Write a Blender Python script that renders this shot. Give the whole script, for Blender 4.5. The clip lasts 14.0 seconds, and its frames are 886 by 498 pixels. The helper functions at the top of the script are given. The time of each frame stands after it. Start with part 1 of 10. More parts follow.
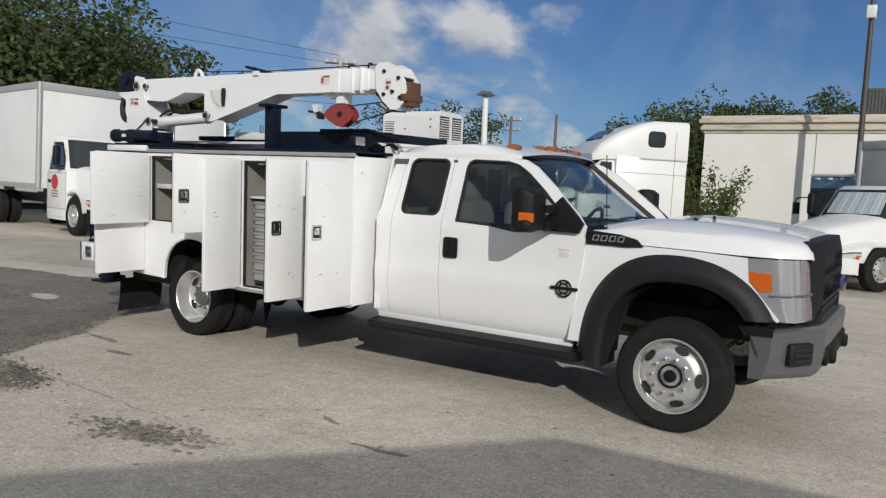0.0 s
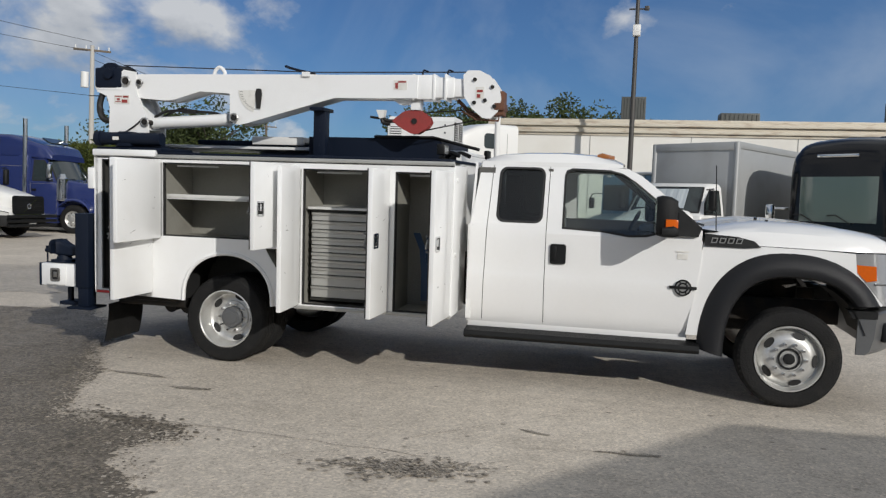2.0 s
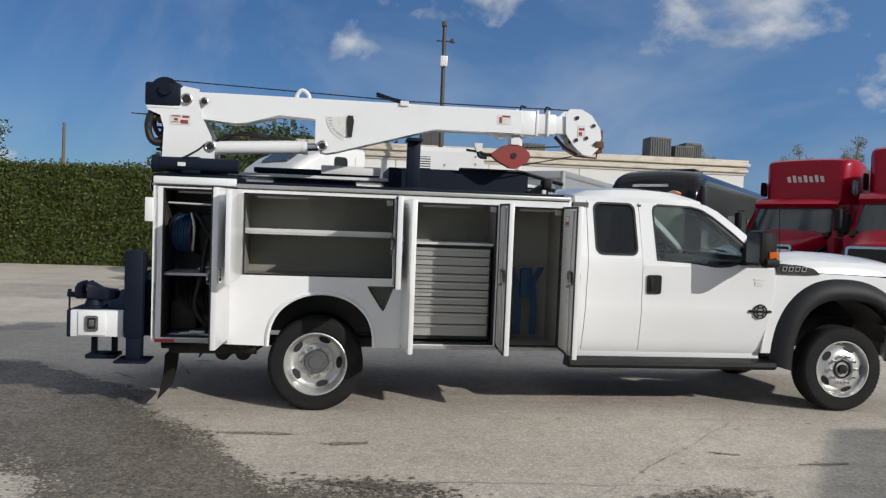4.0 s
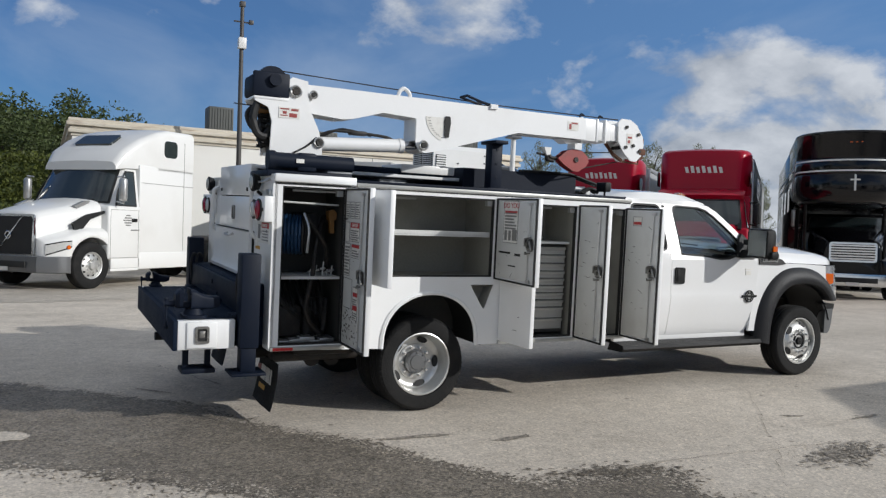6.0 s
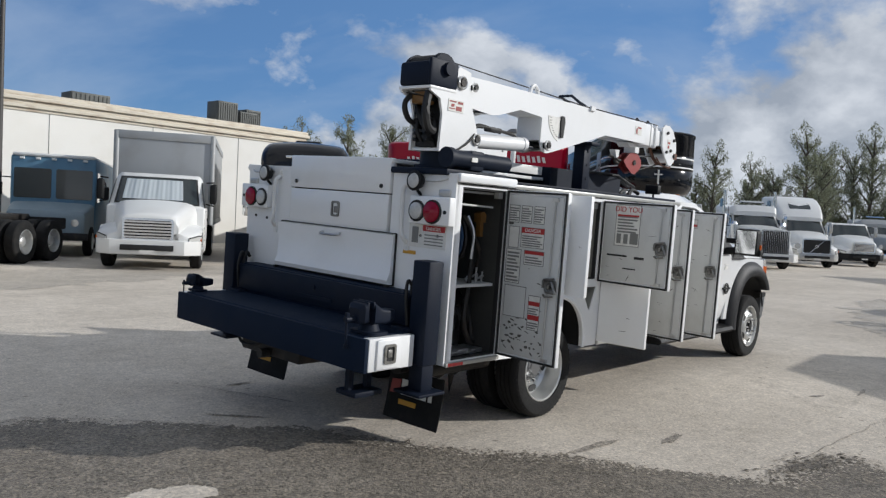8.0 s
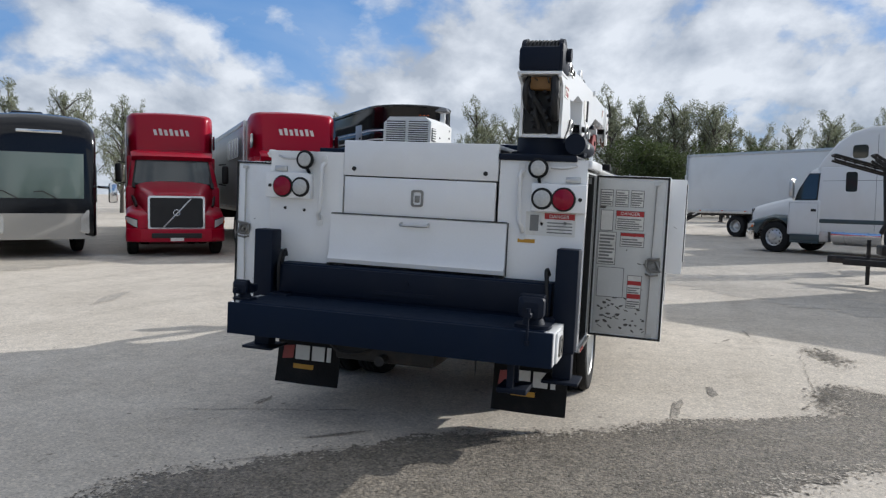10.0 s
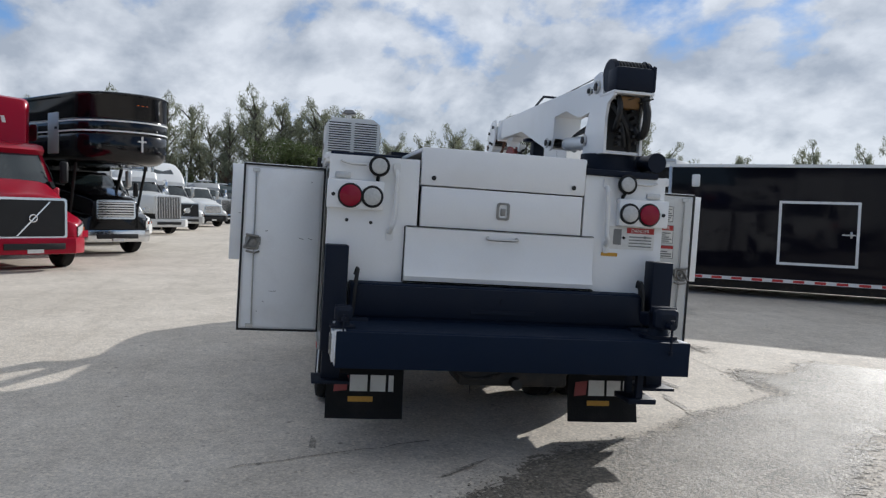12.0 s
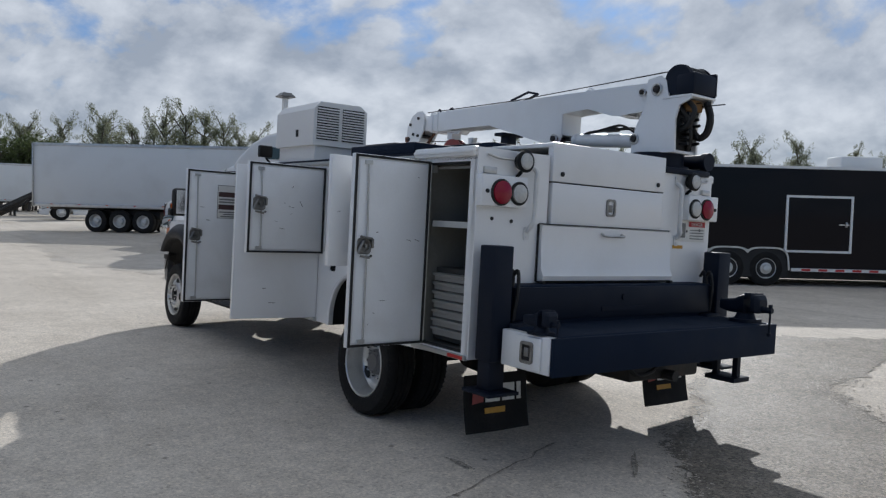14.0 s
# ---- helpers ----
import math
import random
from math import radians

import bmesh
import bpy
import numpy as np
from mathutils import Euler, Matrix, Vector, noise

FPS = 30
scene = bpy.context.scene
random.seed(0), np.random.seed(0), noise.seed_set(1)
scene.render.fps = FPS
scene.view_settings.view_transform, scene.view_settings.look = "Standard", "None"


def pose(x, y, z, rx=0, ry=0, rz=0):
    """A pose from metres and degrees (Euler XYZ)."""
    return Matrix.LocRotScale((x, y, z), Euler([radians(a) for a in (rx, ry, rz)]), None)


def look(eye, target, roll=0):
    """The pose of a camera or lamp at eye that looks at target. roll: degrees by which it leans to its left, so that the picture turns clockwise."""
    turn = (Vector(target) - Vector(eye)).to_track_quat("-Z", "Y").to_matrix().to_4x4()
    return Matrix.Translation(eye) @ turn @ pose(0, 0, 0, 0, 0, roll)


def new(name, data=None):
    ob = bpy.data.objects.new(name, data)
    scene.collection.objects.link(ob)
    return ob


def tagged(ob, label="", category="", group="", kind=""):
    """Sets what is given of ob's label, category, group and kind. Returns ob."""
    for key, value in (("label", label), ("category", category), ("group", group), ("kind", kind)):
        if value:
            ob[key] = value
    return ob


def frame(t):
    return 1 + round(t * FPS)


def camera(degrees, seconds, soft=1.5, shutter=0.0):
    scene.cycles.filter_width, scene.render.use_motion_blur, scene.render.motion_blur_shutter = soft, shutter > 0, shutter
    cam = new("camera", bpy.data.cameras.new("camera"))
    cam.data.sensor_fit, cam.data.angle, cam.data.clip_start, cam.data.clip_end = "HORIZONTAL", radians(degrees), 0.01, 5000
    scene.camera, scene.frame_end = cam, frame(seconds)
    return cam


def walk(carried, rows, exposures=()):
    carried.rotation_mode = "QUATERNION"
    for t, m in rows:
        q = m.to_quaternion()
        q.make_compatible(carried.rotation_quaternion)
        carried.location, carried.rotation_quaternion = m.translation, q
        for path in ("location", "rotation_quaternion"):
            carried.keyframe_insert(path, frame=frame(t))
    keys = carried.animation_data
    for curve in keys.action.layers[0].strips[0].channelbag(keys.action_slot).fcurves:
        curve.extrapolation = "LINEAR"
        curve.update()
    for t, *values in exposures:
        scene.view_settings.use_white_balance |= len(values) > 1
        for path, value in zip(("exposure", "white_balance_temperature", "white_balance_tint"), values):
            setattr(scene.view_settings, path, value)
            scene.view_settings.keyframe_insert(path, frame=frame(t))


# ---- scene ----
cam = camera(59.6, 14.0, soft=1.3)
PATH = [
    (0, (6.17, -6.187, 1.5), (5.091, -4.509, 1.368), 3.2),
    (0.5, (5.495, -6.596, 1.486), (4.569, -4.828, 1.351), 2.8),
    (1, (4.803, -6.892, 1.485), (4.04, -5.048, 1.352), 2.4),
    (1.5, (4.089, -7.184, 1.461), (3.487, -5.281, 1.337), 2.2),
    (2, (3.367, -7.382, 1.46), (2.929, -5.434, 1.351), 2.2),
    (2.5, (2.59, -7.545, 1.447), (2.315, -5.566, 1.361), 2.3),
    (3, (1.817, -7.592, 1.449), (1.705, -5.596, 1.388), 2.3),
    (3.2, (1.496, -7.587, 1.464), (1.45, -5.588, 1.413), 2.3),
    (5.3, (-1.807, -7.17, 1.472), (-1.101, -5.299, 1.436), 1.6),
    (5.5, (-2.106, -7.101, 1.455), (-1.341, -5.254, 1.415), 1.7),
    (6, (-2.802, -6.773, 1.476), (-1.879, -5.0, 1.431), 1.8),
    (6.5, (-3.443, -6.303, 1.485), (-2.371, -4.615, 1.434), 2.2),
    (7, (-4.049, -5.788, 1.51), (-2.831, -4.203, 1.451), 2.7),
    (7.5, (-4.647, -5.202, 1.515), (-3.288, -3.737, 1.443), 3.0),
    (7.7, (-4.874, -4.952, 1.532), (-3.461, -3.539, 1.457), 3.0),
    (9.8, (-6.488, -2.117, 1.613), (-4.612, -1.437, 1.485), 1.0),
    (10, (-6.563, -1.812, 1.591), (-4.656, -1.224, 1.461), 0.9),
    (10.5, (-6.723, -1.004, 1.575), (-4.759, -0.649, 1.444), 1.0),
    (11, (-6.739, -0.208, 1.614), (-4.747, -0.09, 1.485), 1.2),
    (11.5, (-6.667, 0.608, 1.587), (-4.675, 0.484, 1.473), 1.6),
    (12, (-6.476, 1.372, 1.602), (-4.513, 1.006, 1.496), 1.8),
    (12.5, (-6.184, 2.145, 1.597), (-4.283, 1.533, 1.494), 1.9),
    (13, (-5.817, 2.855, 1.604), (-4.002, 2.02, 1.501), 1.8),
    (13.5, (-5.437, 3.558, 1.565), (-3.723, 2.533, 1.461), 1.7),
    (14, (-4.939, 4.157, 1.571), (-3.341, 2.959, 1.461), 1.5),
]
walk(cam, [(t, look(eye, target, roll)) for t, eye, target, roll in PATH],
     exposures=[(0, -0.50, 6400, 10), (3.2, -0.46, 6350, 10), (5.5, -0.37, 6200, 10), (7.7, -0.29, 6150, 10), (9.8, 0.03, 6150, 10), (11.0, 0.10, 6150, 10), (12.5, -0.14, 6100, 10), (14.0, -0.27, 6050, 10)])

# world, sun, exposure
SUN_AZ, SUN_EL = -46.0, 23.0
world = bpy.data.worlds.new("sky")
scene.world = world
world.use_nodes = True


def build_world():
    nt = world.node_tree
    nt.nodes.clear()
    N, L = nt.nodes.new, nt.links.new
    out, bg, sky = N("ShaderNodeOutputWorld"), N("ShaderNodeBackground"), N("ShaderNodeTexSky")
    sky.sky_type, sky.sun_disc = "NISHITA", False
    sky.sun_elevation, sky.sun_rotation = radians(SUN_EL), radians(90 - SUN_AZ)
    sky.altitude, sky.air_density, sky.dust_density, sky.ozone_density = 0, 1.0, 0.25, 3.0
    co = N("ShaderNodeTexCoord")

    def math_node(op, a, b, c=None, clamp=False):
        m = N("ShaderNodeMath")
        m.operation, m.use_clamp = op, clamp
        for i, v in enumerate((a, b, c)):
            if v is None:
                continue
            if isinstance(v, (int, float)):
                m.inputs[i].default_value = v
            else:
                L(v, m.inputs[i])
        return m.outputs[0]

    def ramp(fac, a, b, ca=(0, 0, 0, 1), cb=(1, 1, 1, 1)):
        r = N("ShaderNodeValToRGB")
        r.color_ramp.elements[0].position, r.color_ramp.elements[1].position = a, b
        r.color_ramp.elements[0].color, r.color_ramp.elements[1].color = ca, cb
        L(fac, r.inputs["Fac"])
        return r.outputs["Color"]

    sep = N("ShaderNodeSeparateXYZ")
    L(co.outputs["Generated"], sep.inputs[0])
    # the sky dome laid out flat as a cloud deck, so that clouds shrink and flatten towards the horizon
    lift = math_node("ADD", math_node("MAXIMUM", sep.outputs["Z"], 0.0), 0.55)
    deck = N("ShaderNodeCombineXYZ")
    L(math_node("DIVIDE", sep.outputs["X"], lift), deck.inputs[0])
    L(math_node("DIVIDE", sep.outputs["Y"], lift), deck.inputs[1])

    def cloud_noise(scale, detail, move, warp):
        mp, n = N("ShaderNodeMapping"), N("ShaderNodeTexNoise")
        mp.inputs["Location"].default_value = move
        L(deck.outputs[0], mp.inputs["Vector"])
        n.inputs["Scale"].default_value, n.inputs["Detail"].default_value, n.inputs["Roughness"].default_value = scale, detail, 0.56
        n.inputs["Distortion"].default_value = warp
        L(mp.outputs[0], n.inputs["Vector"])
        return n.outputs["Fac"]

    def cloud_body(step):
        dx, dy = step * math.cos(radians(SUN_AZ)), step * math.sin(radians(SUN_AZ))
        banks = cloud_noise(1.75, 8.0, (3.1 + dx, 1.7 + dy, 0.4), 0.2)
        puffs = cloud_noise(5.6, 8.0, (1.3 + dx, 0.2 + dy, 0.9), 0.2)
        return math_node("ADD", math_node("MULTIPLY", banks, 0.68), math_node("MULTIPLY", puffs, 0.32))
    body, above = cloud_body(0.0), cloud_body(0.07)
    # broken cloud all round, but nearly clear to the north-west
    dot = N("ShaderNodeVectorMath")
    dot.operation = "DOT_PRODUCT"
    dot.inputs[1].default_value = (math.cos(radians(125)), math.sin(radians(125)), 0.0)
    L(co.outputs["Generated"], dot.inputs[0])
    side = math_node("MULTIPLY_ADD", math_node("MAXIMUM", dot.outputs["Value"], 0.0), -0.125, 0.068)
    over = math_node("MULTIPLY", math_node("SUBTRACT", sep.outputs["Z"], 0.36, clamp=True), 0.22)
    # a low bank of cumulus towards the sun's quarter
    low = N("ShaderNodeVectorMath")
    low.operation = "DOT_PRODUCT"
    low.inputs[1].default_value = (math.cos(radians(-30)), math.sin(radians(-30)), -2.8)
    L(co.outputs["Generated"], low.inputs[0])
    bank = math_node("MULTIPLY", math_node("MAXIMUM", low.outputs["Value"], 0.0), 0.18)
    # above that bank the cover breaks up into single clouds
    gap = N("ShaderNodeVectorMath")
    gap.operation = "DOT_PRODUCT"
    gap.inputs[1].default_value = (math.cos(radians(-25)), math.sin(radians(-25)), 0.0)
    L(co.outputs["Generated"], gap.inputs[0])
    bank = math_node("MULTIPLY_ADD", math_node("SUBTRACT", gap.outputs["Value"], 0.45, clamp=True), -0.10, bank)
    cover = math_node("ADD", math_node("ADD", math_node("ADD", body, bank), side), over)
    fac = ramp(cover, 0.512, 0.575)
    # tops catch the light, undersides stay grey
    tone = math_node("MULTIPLY_ADD", math_node("SUBTRACT", body, above), 5.5, 0.55, clamp=True)
    shade = ramp(tone, 0.15, 0.95, (6.4, 6.9, 7.6, 1), (12.6, 12.8, 13.0, 1))
    mul = N("ShaderNodeMix")
    mul.data_type, mul.blend_type = "RGBA", "MULTIPLY"
    mul.inputs["Factor"].default_value = 1.0
    L(sky.outputs[0], mul.inputs[6])
    mul.inputs[7].default_value = (0.66, 0.92, 1.27, 1)
    # thin bright haze towards the east
    east = N("ShaderNodeVectorMath")
    east.operation = "DOT_PRODUCT"
    east.inputs[1].default_value = (math.cos(radians(28)), math.sin(radians(28)), 0.0)
    L(co.outputs["Generated"], east.inputs[0])
    veil = math_node("MULTIPLY", math_node("POWER", math_node("MAXIMUM", east.outputs["Value"], 0.0), 2.0), 0.62)
    hazy = N("ShaderNodeMix")
    hazy.data_type = "RGBA"
    L(veil, hazy.inputs["Factor"])
    L(mul.outputs[2], hazy.inputs[6])
    hazy.inputs[7].default_value = (3.1, 6.1, 11.2, 1)
    # faint high wisps over the blue
    wisp = N("ShaderNodeMix")
    wisp.data_type = "RGBA"
    L(math_node("MULTIPLY", ramp(cloud_noise(1.25, 7.0, (7.3, 2.9, 1.1), 1.6), 0.40, 0.72), 0.42), wisp.inputs["Factor"])
    L(hazy.outputs[2], wisp.inputs[6])
    wisp.inputs[7].default_value = (8.2, 9.6, 11.6, 1)
    mix = N("ShaderNodeMix")
    mix.data_type = "RGBA"
    L(math_node("MULTIPLY", fac, 0.92), mix.inputs["Factor"])
    L(wisp.outputs[2], mix.inputs[6])
    L(shade, mix.inputs[7])
    L(mix.outputs[2], bg.inputs["Color"])
    bg.inputs["Strength"].default_value = 0.066
    L(bg.outputs[0], out.inputs[0])


build_world()
sun = new("sun", bpy.data.lights.new("sun", "SUN"))
sun.data.energy, sun.data.angle, sun.data.color = 4.15, radians(0.6), (1.0, 0.955, 0.885)
sun.matrix_world = look((0, 0, 20), (-math.cos(radians(SUN_AZ)) * math.cos(radians(SUN_EL)), -math.sin(radians(SUN_AZ)) * math.cos(radians(SUN_EL)), 20 - math.sin(radians(SUN_EL))))

# materials
MATS = {}


def material(name, color, rough=0.5, metal=0.0, vary=0.15, scale=3.0, fine=60.0, bump=0.0, dirt=None, dirt_amount=0.0, dirt_scale=1.5, coat=0.0, island=0.0, stretch=(1, 1, 1), emit=0.0, spec=0.5):
    """A surface with stains at one scale, grain at another and, where asked, patches of a second colour."""
    m = bpy.data.materials.new(name)
    m.use_nodes = True
    nt = m.node_tree
    N, L = nt.nodes.new, nt.links.new
    p = nt.nodes["Principled BSDF"]
    co, mp = N("ShaderNodeTexCoord"), N("ShaderNodeMapping")
    mp.inputs["Scale"].default_value = stretch
    L(co.outputs["Object"], mp.inputs["Vector"])

    def noise_node(s, detail=5.0):
        n = N("ShaderNodeTexNoise")
        n.inputs["Scale"].default_value, n.inputs["Detail"].default_value = s, detail
        L(mp.outputs[0], n.inputs["Vector"])
        return n.outputs["Fac"]

    def blend(fac, a, b):
        x = N("ShaderNodeMix")
        x.data_type = "RGBA"
        for slot, v in ((0, fac), (6, a), (7, b)):
            if hasattr(v, "default_value"):
                L(v, x.inputs[slot])
            else:
                x.inputs[slot].default_value = v
        return x.outputs[2]
    c = (*color, 1)
    lo, hi = (*[v * (1 - vary) for v in color], 1), (*[min(1.0, v * (1 + vary * 0.7)) for v in color], 1)
    big, grain = noise_node(scale), noise_node(fine, 3.0)
    col = blend(grain, blend(big, lo, hi), c)
    if vary > 0:
        col = blend(0.65, col, blend(grain, lo, hi))
    if dirt:
        r = N("ShaderNodeValToRGB")
        r.color_ramp.elements[0].position, r.color_ramp.elements[1].position = 0.5, 0.72
        L(noise_node(dirt_scale, 9.0), r.inputs["Fac"])
        k = N("ShaderNodeMath")
        k.operation = "MULTIPLY"
        k.inputs[1].default_value = dirt_amount
        L(r.outputs["Color"], k.inputs[0])
        col = blend(k.outputs[0], col, (*dirt, 1))
    if island:
        g = N("ShaderNodeNewGeometry")
        hs = N("ShaderNodeHueSaturation")
        k = N("ShaderNodeMapRange")
        k.inputs["To Min"].default_value, k.inputs["To Max"].default_value = 1 - island, 1 + island
        L(g.outputs["Random Per Island"], k.inputs["Value"])
        L(k.outputs[0], hs.inputs["Value"])
        L(col, hs.inputs["Color"])
        col = hs.outputs[0]
    L(col, p.inputs["Base Color"])
    rr = N("ShaderNodeMapRange")
    rr.inputs["To Min"].default_value, rr.inputs["To Max"].default_value = max(0.02, rough * 0.8), min(1.0, rough * 1.2)
    L(big, rr.inputs["Value"])
    L(rr.outputs[0], p.inputs["Roughness"])
    p.inputs["Metallic"].default_value = metal
    p.inputs["Coat Weight"].default_value = coat
    p.inputs["Coat Roughness"].default_value = 0.06
    p.inputs["Specular IOR Level"].default_value = spec
    if bump:
        b = N("ShaderNodeBump")
        b.inputs["Strength"].default_value, b.inputs["Distance"].default_value = min(1.0, bump), 0.01
        L(grain, b.inputs["Height"])
        L(b.outputs[0], p.inputs["Normal"])
    if emit:
        L(col, p.inputs["Emission Color"])
        p.inputs["Emission Strength"].default_value = emit
    MATS[name] = m
    return m


def glass_material(name, tint, gloss=0.04):
    m = bpy.data.materials.new(name)
    m.use_nodes = True
    nt = m.node_tree
    nt.nodes.clear()
    N, L = nt.nodes.new, nt.links.new
    out, mix, tr, gl, lw = N("ShaderNodeOutputMaterial"), N("ShaderNodeMixShader"), N("ShaderNodeBsdfTransparent"), N("ShaderNodeBsdfGlossy"), N("ShaderNodeLayerWeight")
    steep, fr = N("ShaderNodeMath"), N("ShaderNodeMath")
    tr.inputs[0].default_value = (*tint, 1)
    gl.inputs["Roughness"].default_value = gloss
    # reflection rises from a few percent head-on to full at a glancing view, alike on both faces of the pane
    lw.inputs["Blend"].default_value = 0.5
    steep.operation, fr.operation = "POWER", "MULTIPLY_ADD"
    L(lw.outputs["Facing"], steep.inputs[0])
    steep.inputs[1].default_value = 3.3
    L(steep.outputs[0], fr.inputs[0])
    fr.inputs[1].default_value, fr.inputs[2].default_value = 0.94, 0.06
    L(fr.outputs[0], mix.inputs[0])
    L(tr.outputs[0], mix.inputs[1])
    L(gl.outputs[0], mix.inputs[2])
    L(mix.outputs[0], out.inputs[0])
    return m


def leaf_material(name, color, vary=0.45):
    m = material(name, color, rough=0.55, vary=0.3, scale=0.6, fine=9.0, island=vary, spec=0.3)
    p = m.node_tree.nodes["Principled BSDF"]
    nt = m.node_tree
    mix, thin = nt.nodes.new("ShaderNodeMixShader"), nt.nodes.new("ShaderNodeBsdfTranslucent")
    mix.inputs[0].default_value = 0.38
    nt.links.new(p.inputs["Base Color"].links[0].from_socket, thin.inputs["Color"])
    nt.links.new(p.outputs[0], mix.inputs[1])
    nt.links.new(thin.outputs[0], mix.inputs[2])
    nt.links.new(mix.outputs[0], nt.nodes["Material Output"].inputs["Surface"])
    return m


white = material("white_paint", (0.83, 0.835, 0.83), 0.32, vary=0.05, scale=2.0, fine=90, dirt=(0.62, 0.60, 0.55), dirt_amount=0.18, dirt_scale=2.6, coat=0.35)
cabwhite = material("cab_paint", (0.80, 0.80, 0.79), 0.24, vary=0.03, scale=1.2, fine=40, dirt=(0.62, 0.60, 0.55), dirt_amount=0.12, coat=0.7)
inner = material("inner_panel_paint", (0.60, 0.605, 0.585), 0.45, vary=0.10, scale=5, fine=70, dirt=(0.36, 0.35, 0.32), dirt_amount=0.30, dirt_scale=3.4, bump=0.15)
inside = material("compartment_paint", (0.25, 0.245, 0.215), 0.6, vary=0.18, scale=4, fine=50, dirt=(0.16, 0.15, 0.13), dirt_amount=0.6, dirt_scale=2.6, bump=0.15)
# near-black colour that stands in for shade deep in compartments and wheel wells
cavity = material("shaded_cavity_paint", (0.055, 0.055, 0.05), 0.6, vary=0.3, scale=5, fine=50, dirt=(0.03, 0.03, 0.03), dirt_amount=0.7)
black = material("black_coating", (0.004, 0.0085, 0.0205), 0.55, vary=0.35, scale=5, fine=120, bump=0.10, dirt=(0.03, 0.03, 0.03), dirt_amount=0.13, dirt_scale=3, spec=0.22)
deckblack = material("deck_coating", (0.0045, 0.0125, 0.031), 0.7, vary=0.35, scale=4, fine=220, bump=0.35, dirt=(0.03, 0.03, 0.03), dirt_amount=0.15, dirt_scale=2.2, spec=0.17)
plastic = material("black_plastic", (0.0065, 0.007, 0.0075), 0.52, vary=0.2, scale=6, fine=260, bump=0.3, spec=0.26)
flareplastic = material("dark_grey_plastic", (0.013, 0.0135, 0.0155), 0.5, vary=0.15, scale=3, fine=260, bump=0.25, spec=0.3)
rubber = material("tyre_rubber", (0.010, 0.010, 0.010), 0.8, vary=0.35, scale=6, fine=80, bump=0.5, dirt=(0.06, 0.054, 0.046), dirt_amount=0.22, dirt_scale=5, spec=0.3)
steelrim = material("polished_wheel_steel", (0.66, 0.66, 0.64), 0.36, metal=0.7, vary=0.2, scale=9, fine=90, dirt=(0.30, 0.27, 0.23), dirt_amount=0.35, dirt_scale=8)
silver = material("silver_steel", (0.55, 0.55, 0.54), 0.35, metal=0.8, vary=0.2, scale=8, fine=60, dirt=(0.22, 0.2, 0.18), dirt_amount=0.4, dirt_scale=6)
chrome = material("chrome", (0.72, 0.73, 0.74), 0.12, metal=1.0, vary=0.1, scale=8)
drawer = material("aluminium_drawer", (0.42, 0.42, 0.40), 0.4, metal=0.35, vary=0.12, scale=6, fine=80, dirt=(0.25, 0.24, 0.22), dirt_amount=0.4, dirt_scale=4)
darkmetal = material("greasy_dark_steel", (0.022, 0.021, 0.020), 0.55, metal=0.4, vary=0.4, scale=9, fine=70, bump=0.4, dirt=(0.10, 0.07, 0.05), dirt_amount=0.4, dirt_scale=7)
rust = material("rusty_steel", (0.13, 0.055, 0.03), 0.75, vary=0.45, scale=10, fine=70, bump=0.5, dirt=(0.05, 0.03, 0.025), dirt_amount=0.5, dirt_scale=9)
hookred = material("hook_block_red", (0.30, 0.045, 0.04), 0.45, vary=0.3, scale=9, fine=60, dirt=(0.14, 0.05, 0.04), dirt_amount=0.5, dirt_scale=9)
redlens = material("red_lens", (0.26, 0.002, 0.022), 0.2, vary=0.1, coat=0.1, spec=0.3)
gunmetal = material("gunmetal_bumper", (0.16, 0.165, 0.17), 0.35, metal=0.5, vary=0.15, scale=5, dirt=(0.2, 0.19, 0.17), dirt_amount=0.3)
markeramber = material("dull_amber_lens", (0.28, 0.10, 0.025), 0.25, vary=0.2, scale=30, coat=0.6)
amber = material("amber_lens", (0.62, 0.115, 0.008), 0.2, vary=0.15, scale=30, coat=0.8)
lampchrome = material("bright_lamp_reflector", (0.76, 0.77, 0.78), 0.14, metal=0.7, vary=0.12, scale=6, coat=0.8)
clearlens = material("clear_lens", (0.62, 0.63, 0.62), 0.14, metal=0.6, vary=0.6, scale=13, coat=0.8)
lampclear = material("clear_lamp_lens", (0.52, 0.52, 0.50), 0.25, metal=0.0, vary=0.4, scale=40, coat=0.5)
ochre = material("greasy_ochre_casting", (0.20, 0.10, 0.025), 0.55, vary=0.4, scale=12, dirt=(0.05, 0.03, 0.015), dirt_amount=0.7, dirt_scale=9)
yellow = material("yellow_paint", (0.55, 0.28, 0.02), 0.5, vary=0.25, scale=9, dirt=(0.12, 0.08, 0.04), dirt_amount=0.4)
hoseblue = material("blue_hose", (0.012, 0.05, 0.12), 0.5, vary=0.2)
hoseblack = material("black_hose", (0.010, 0.010, 0.010), 0.6, vary=0.2)
paper = material("label_paper", (0.72, 0.71, 0.67), 0.6, vary=0.08, scale=20, dirt=(0.45, 0.43, 0.38), dirt_amount=0.4, dirt_scale=14)
inkred = material("label_red", (0.42, 0.03, 0.03), 0.6, vary=0.15, scale=20)
inkbrown = material("brown_print", (0.075, 0.04, 0.035), 0.6, vary=0.3, scale=30)
inkgrey = material("label_grey_ink", (0.20, 0.20, 0.19), 0.6, vary=0.2, scale=30)
gasket = material("black_gasket", (0.015, 0.015, 0.015), 0.7, vary=0.2)
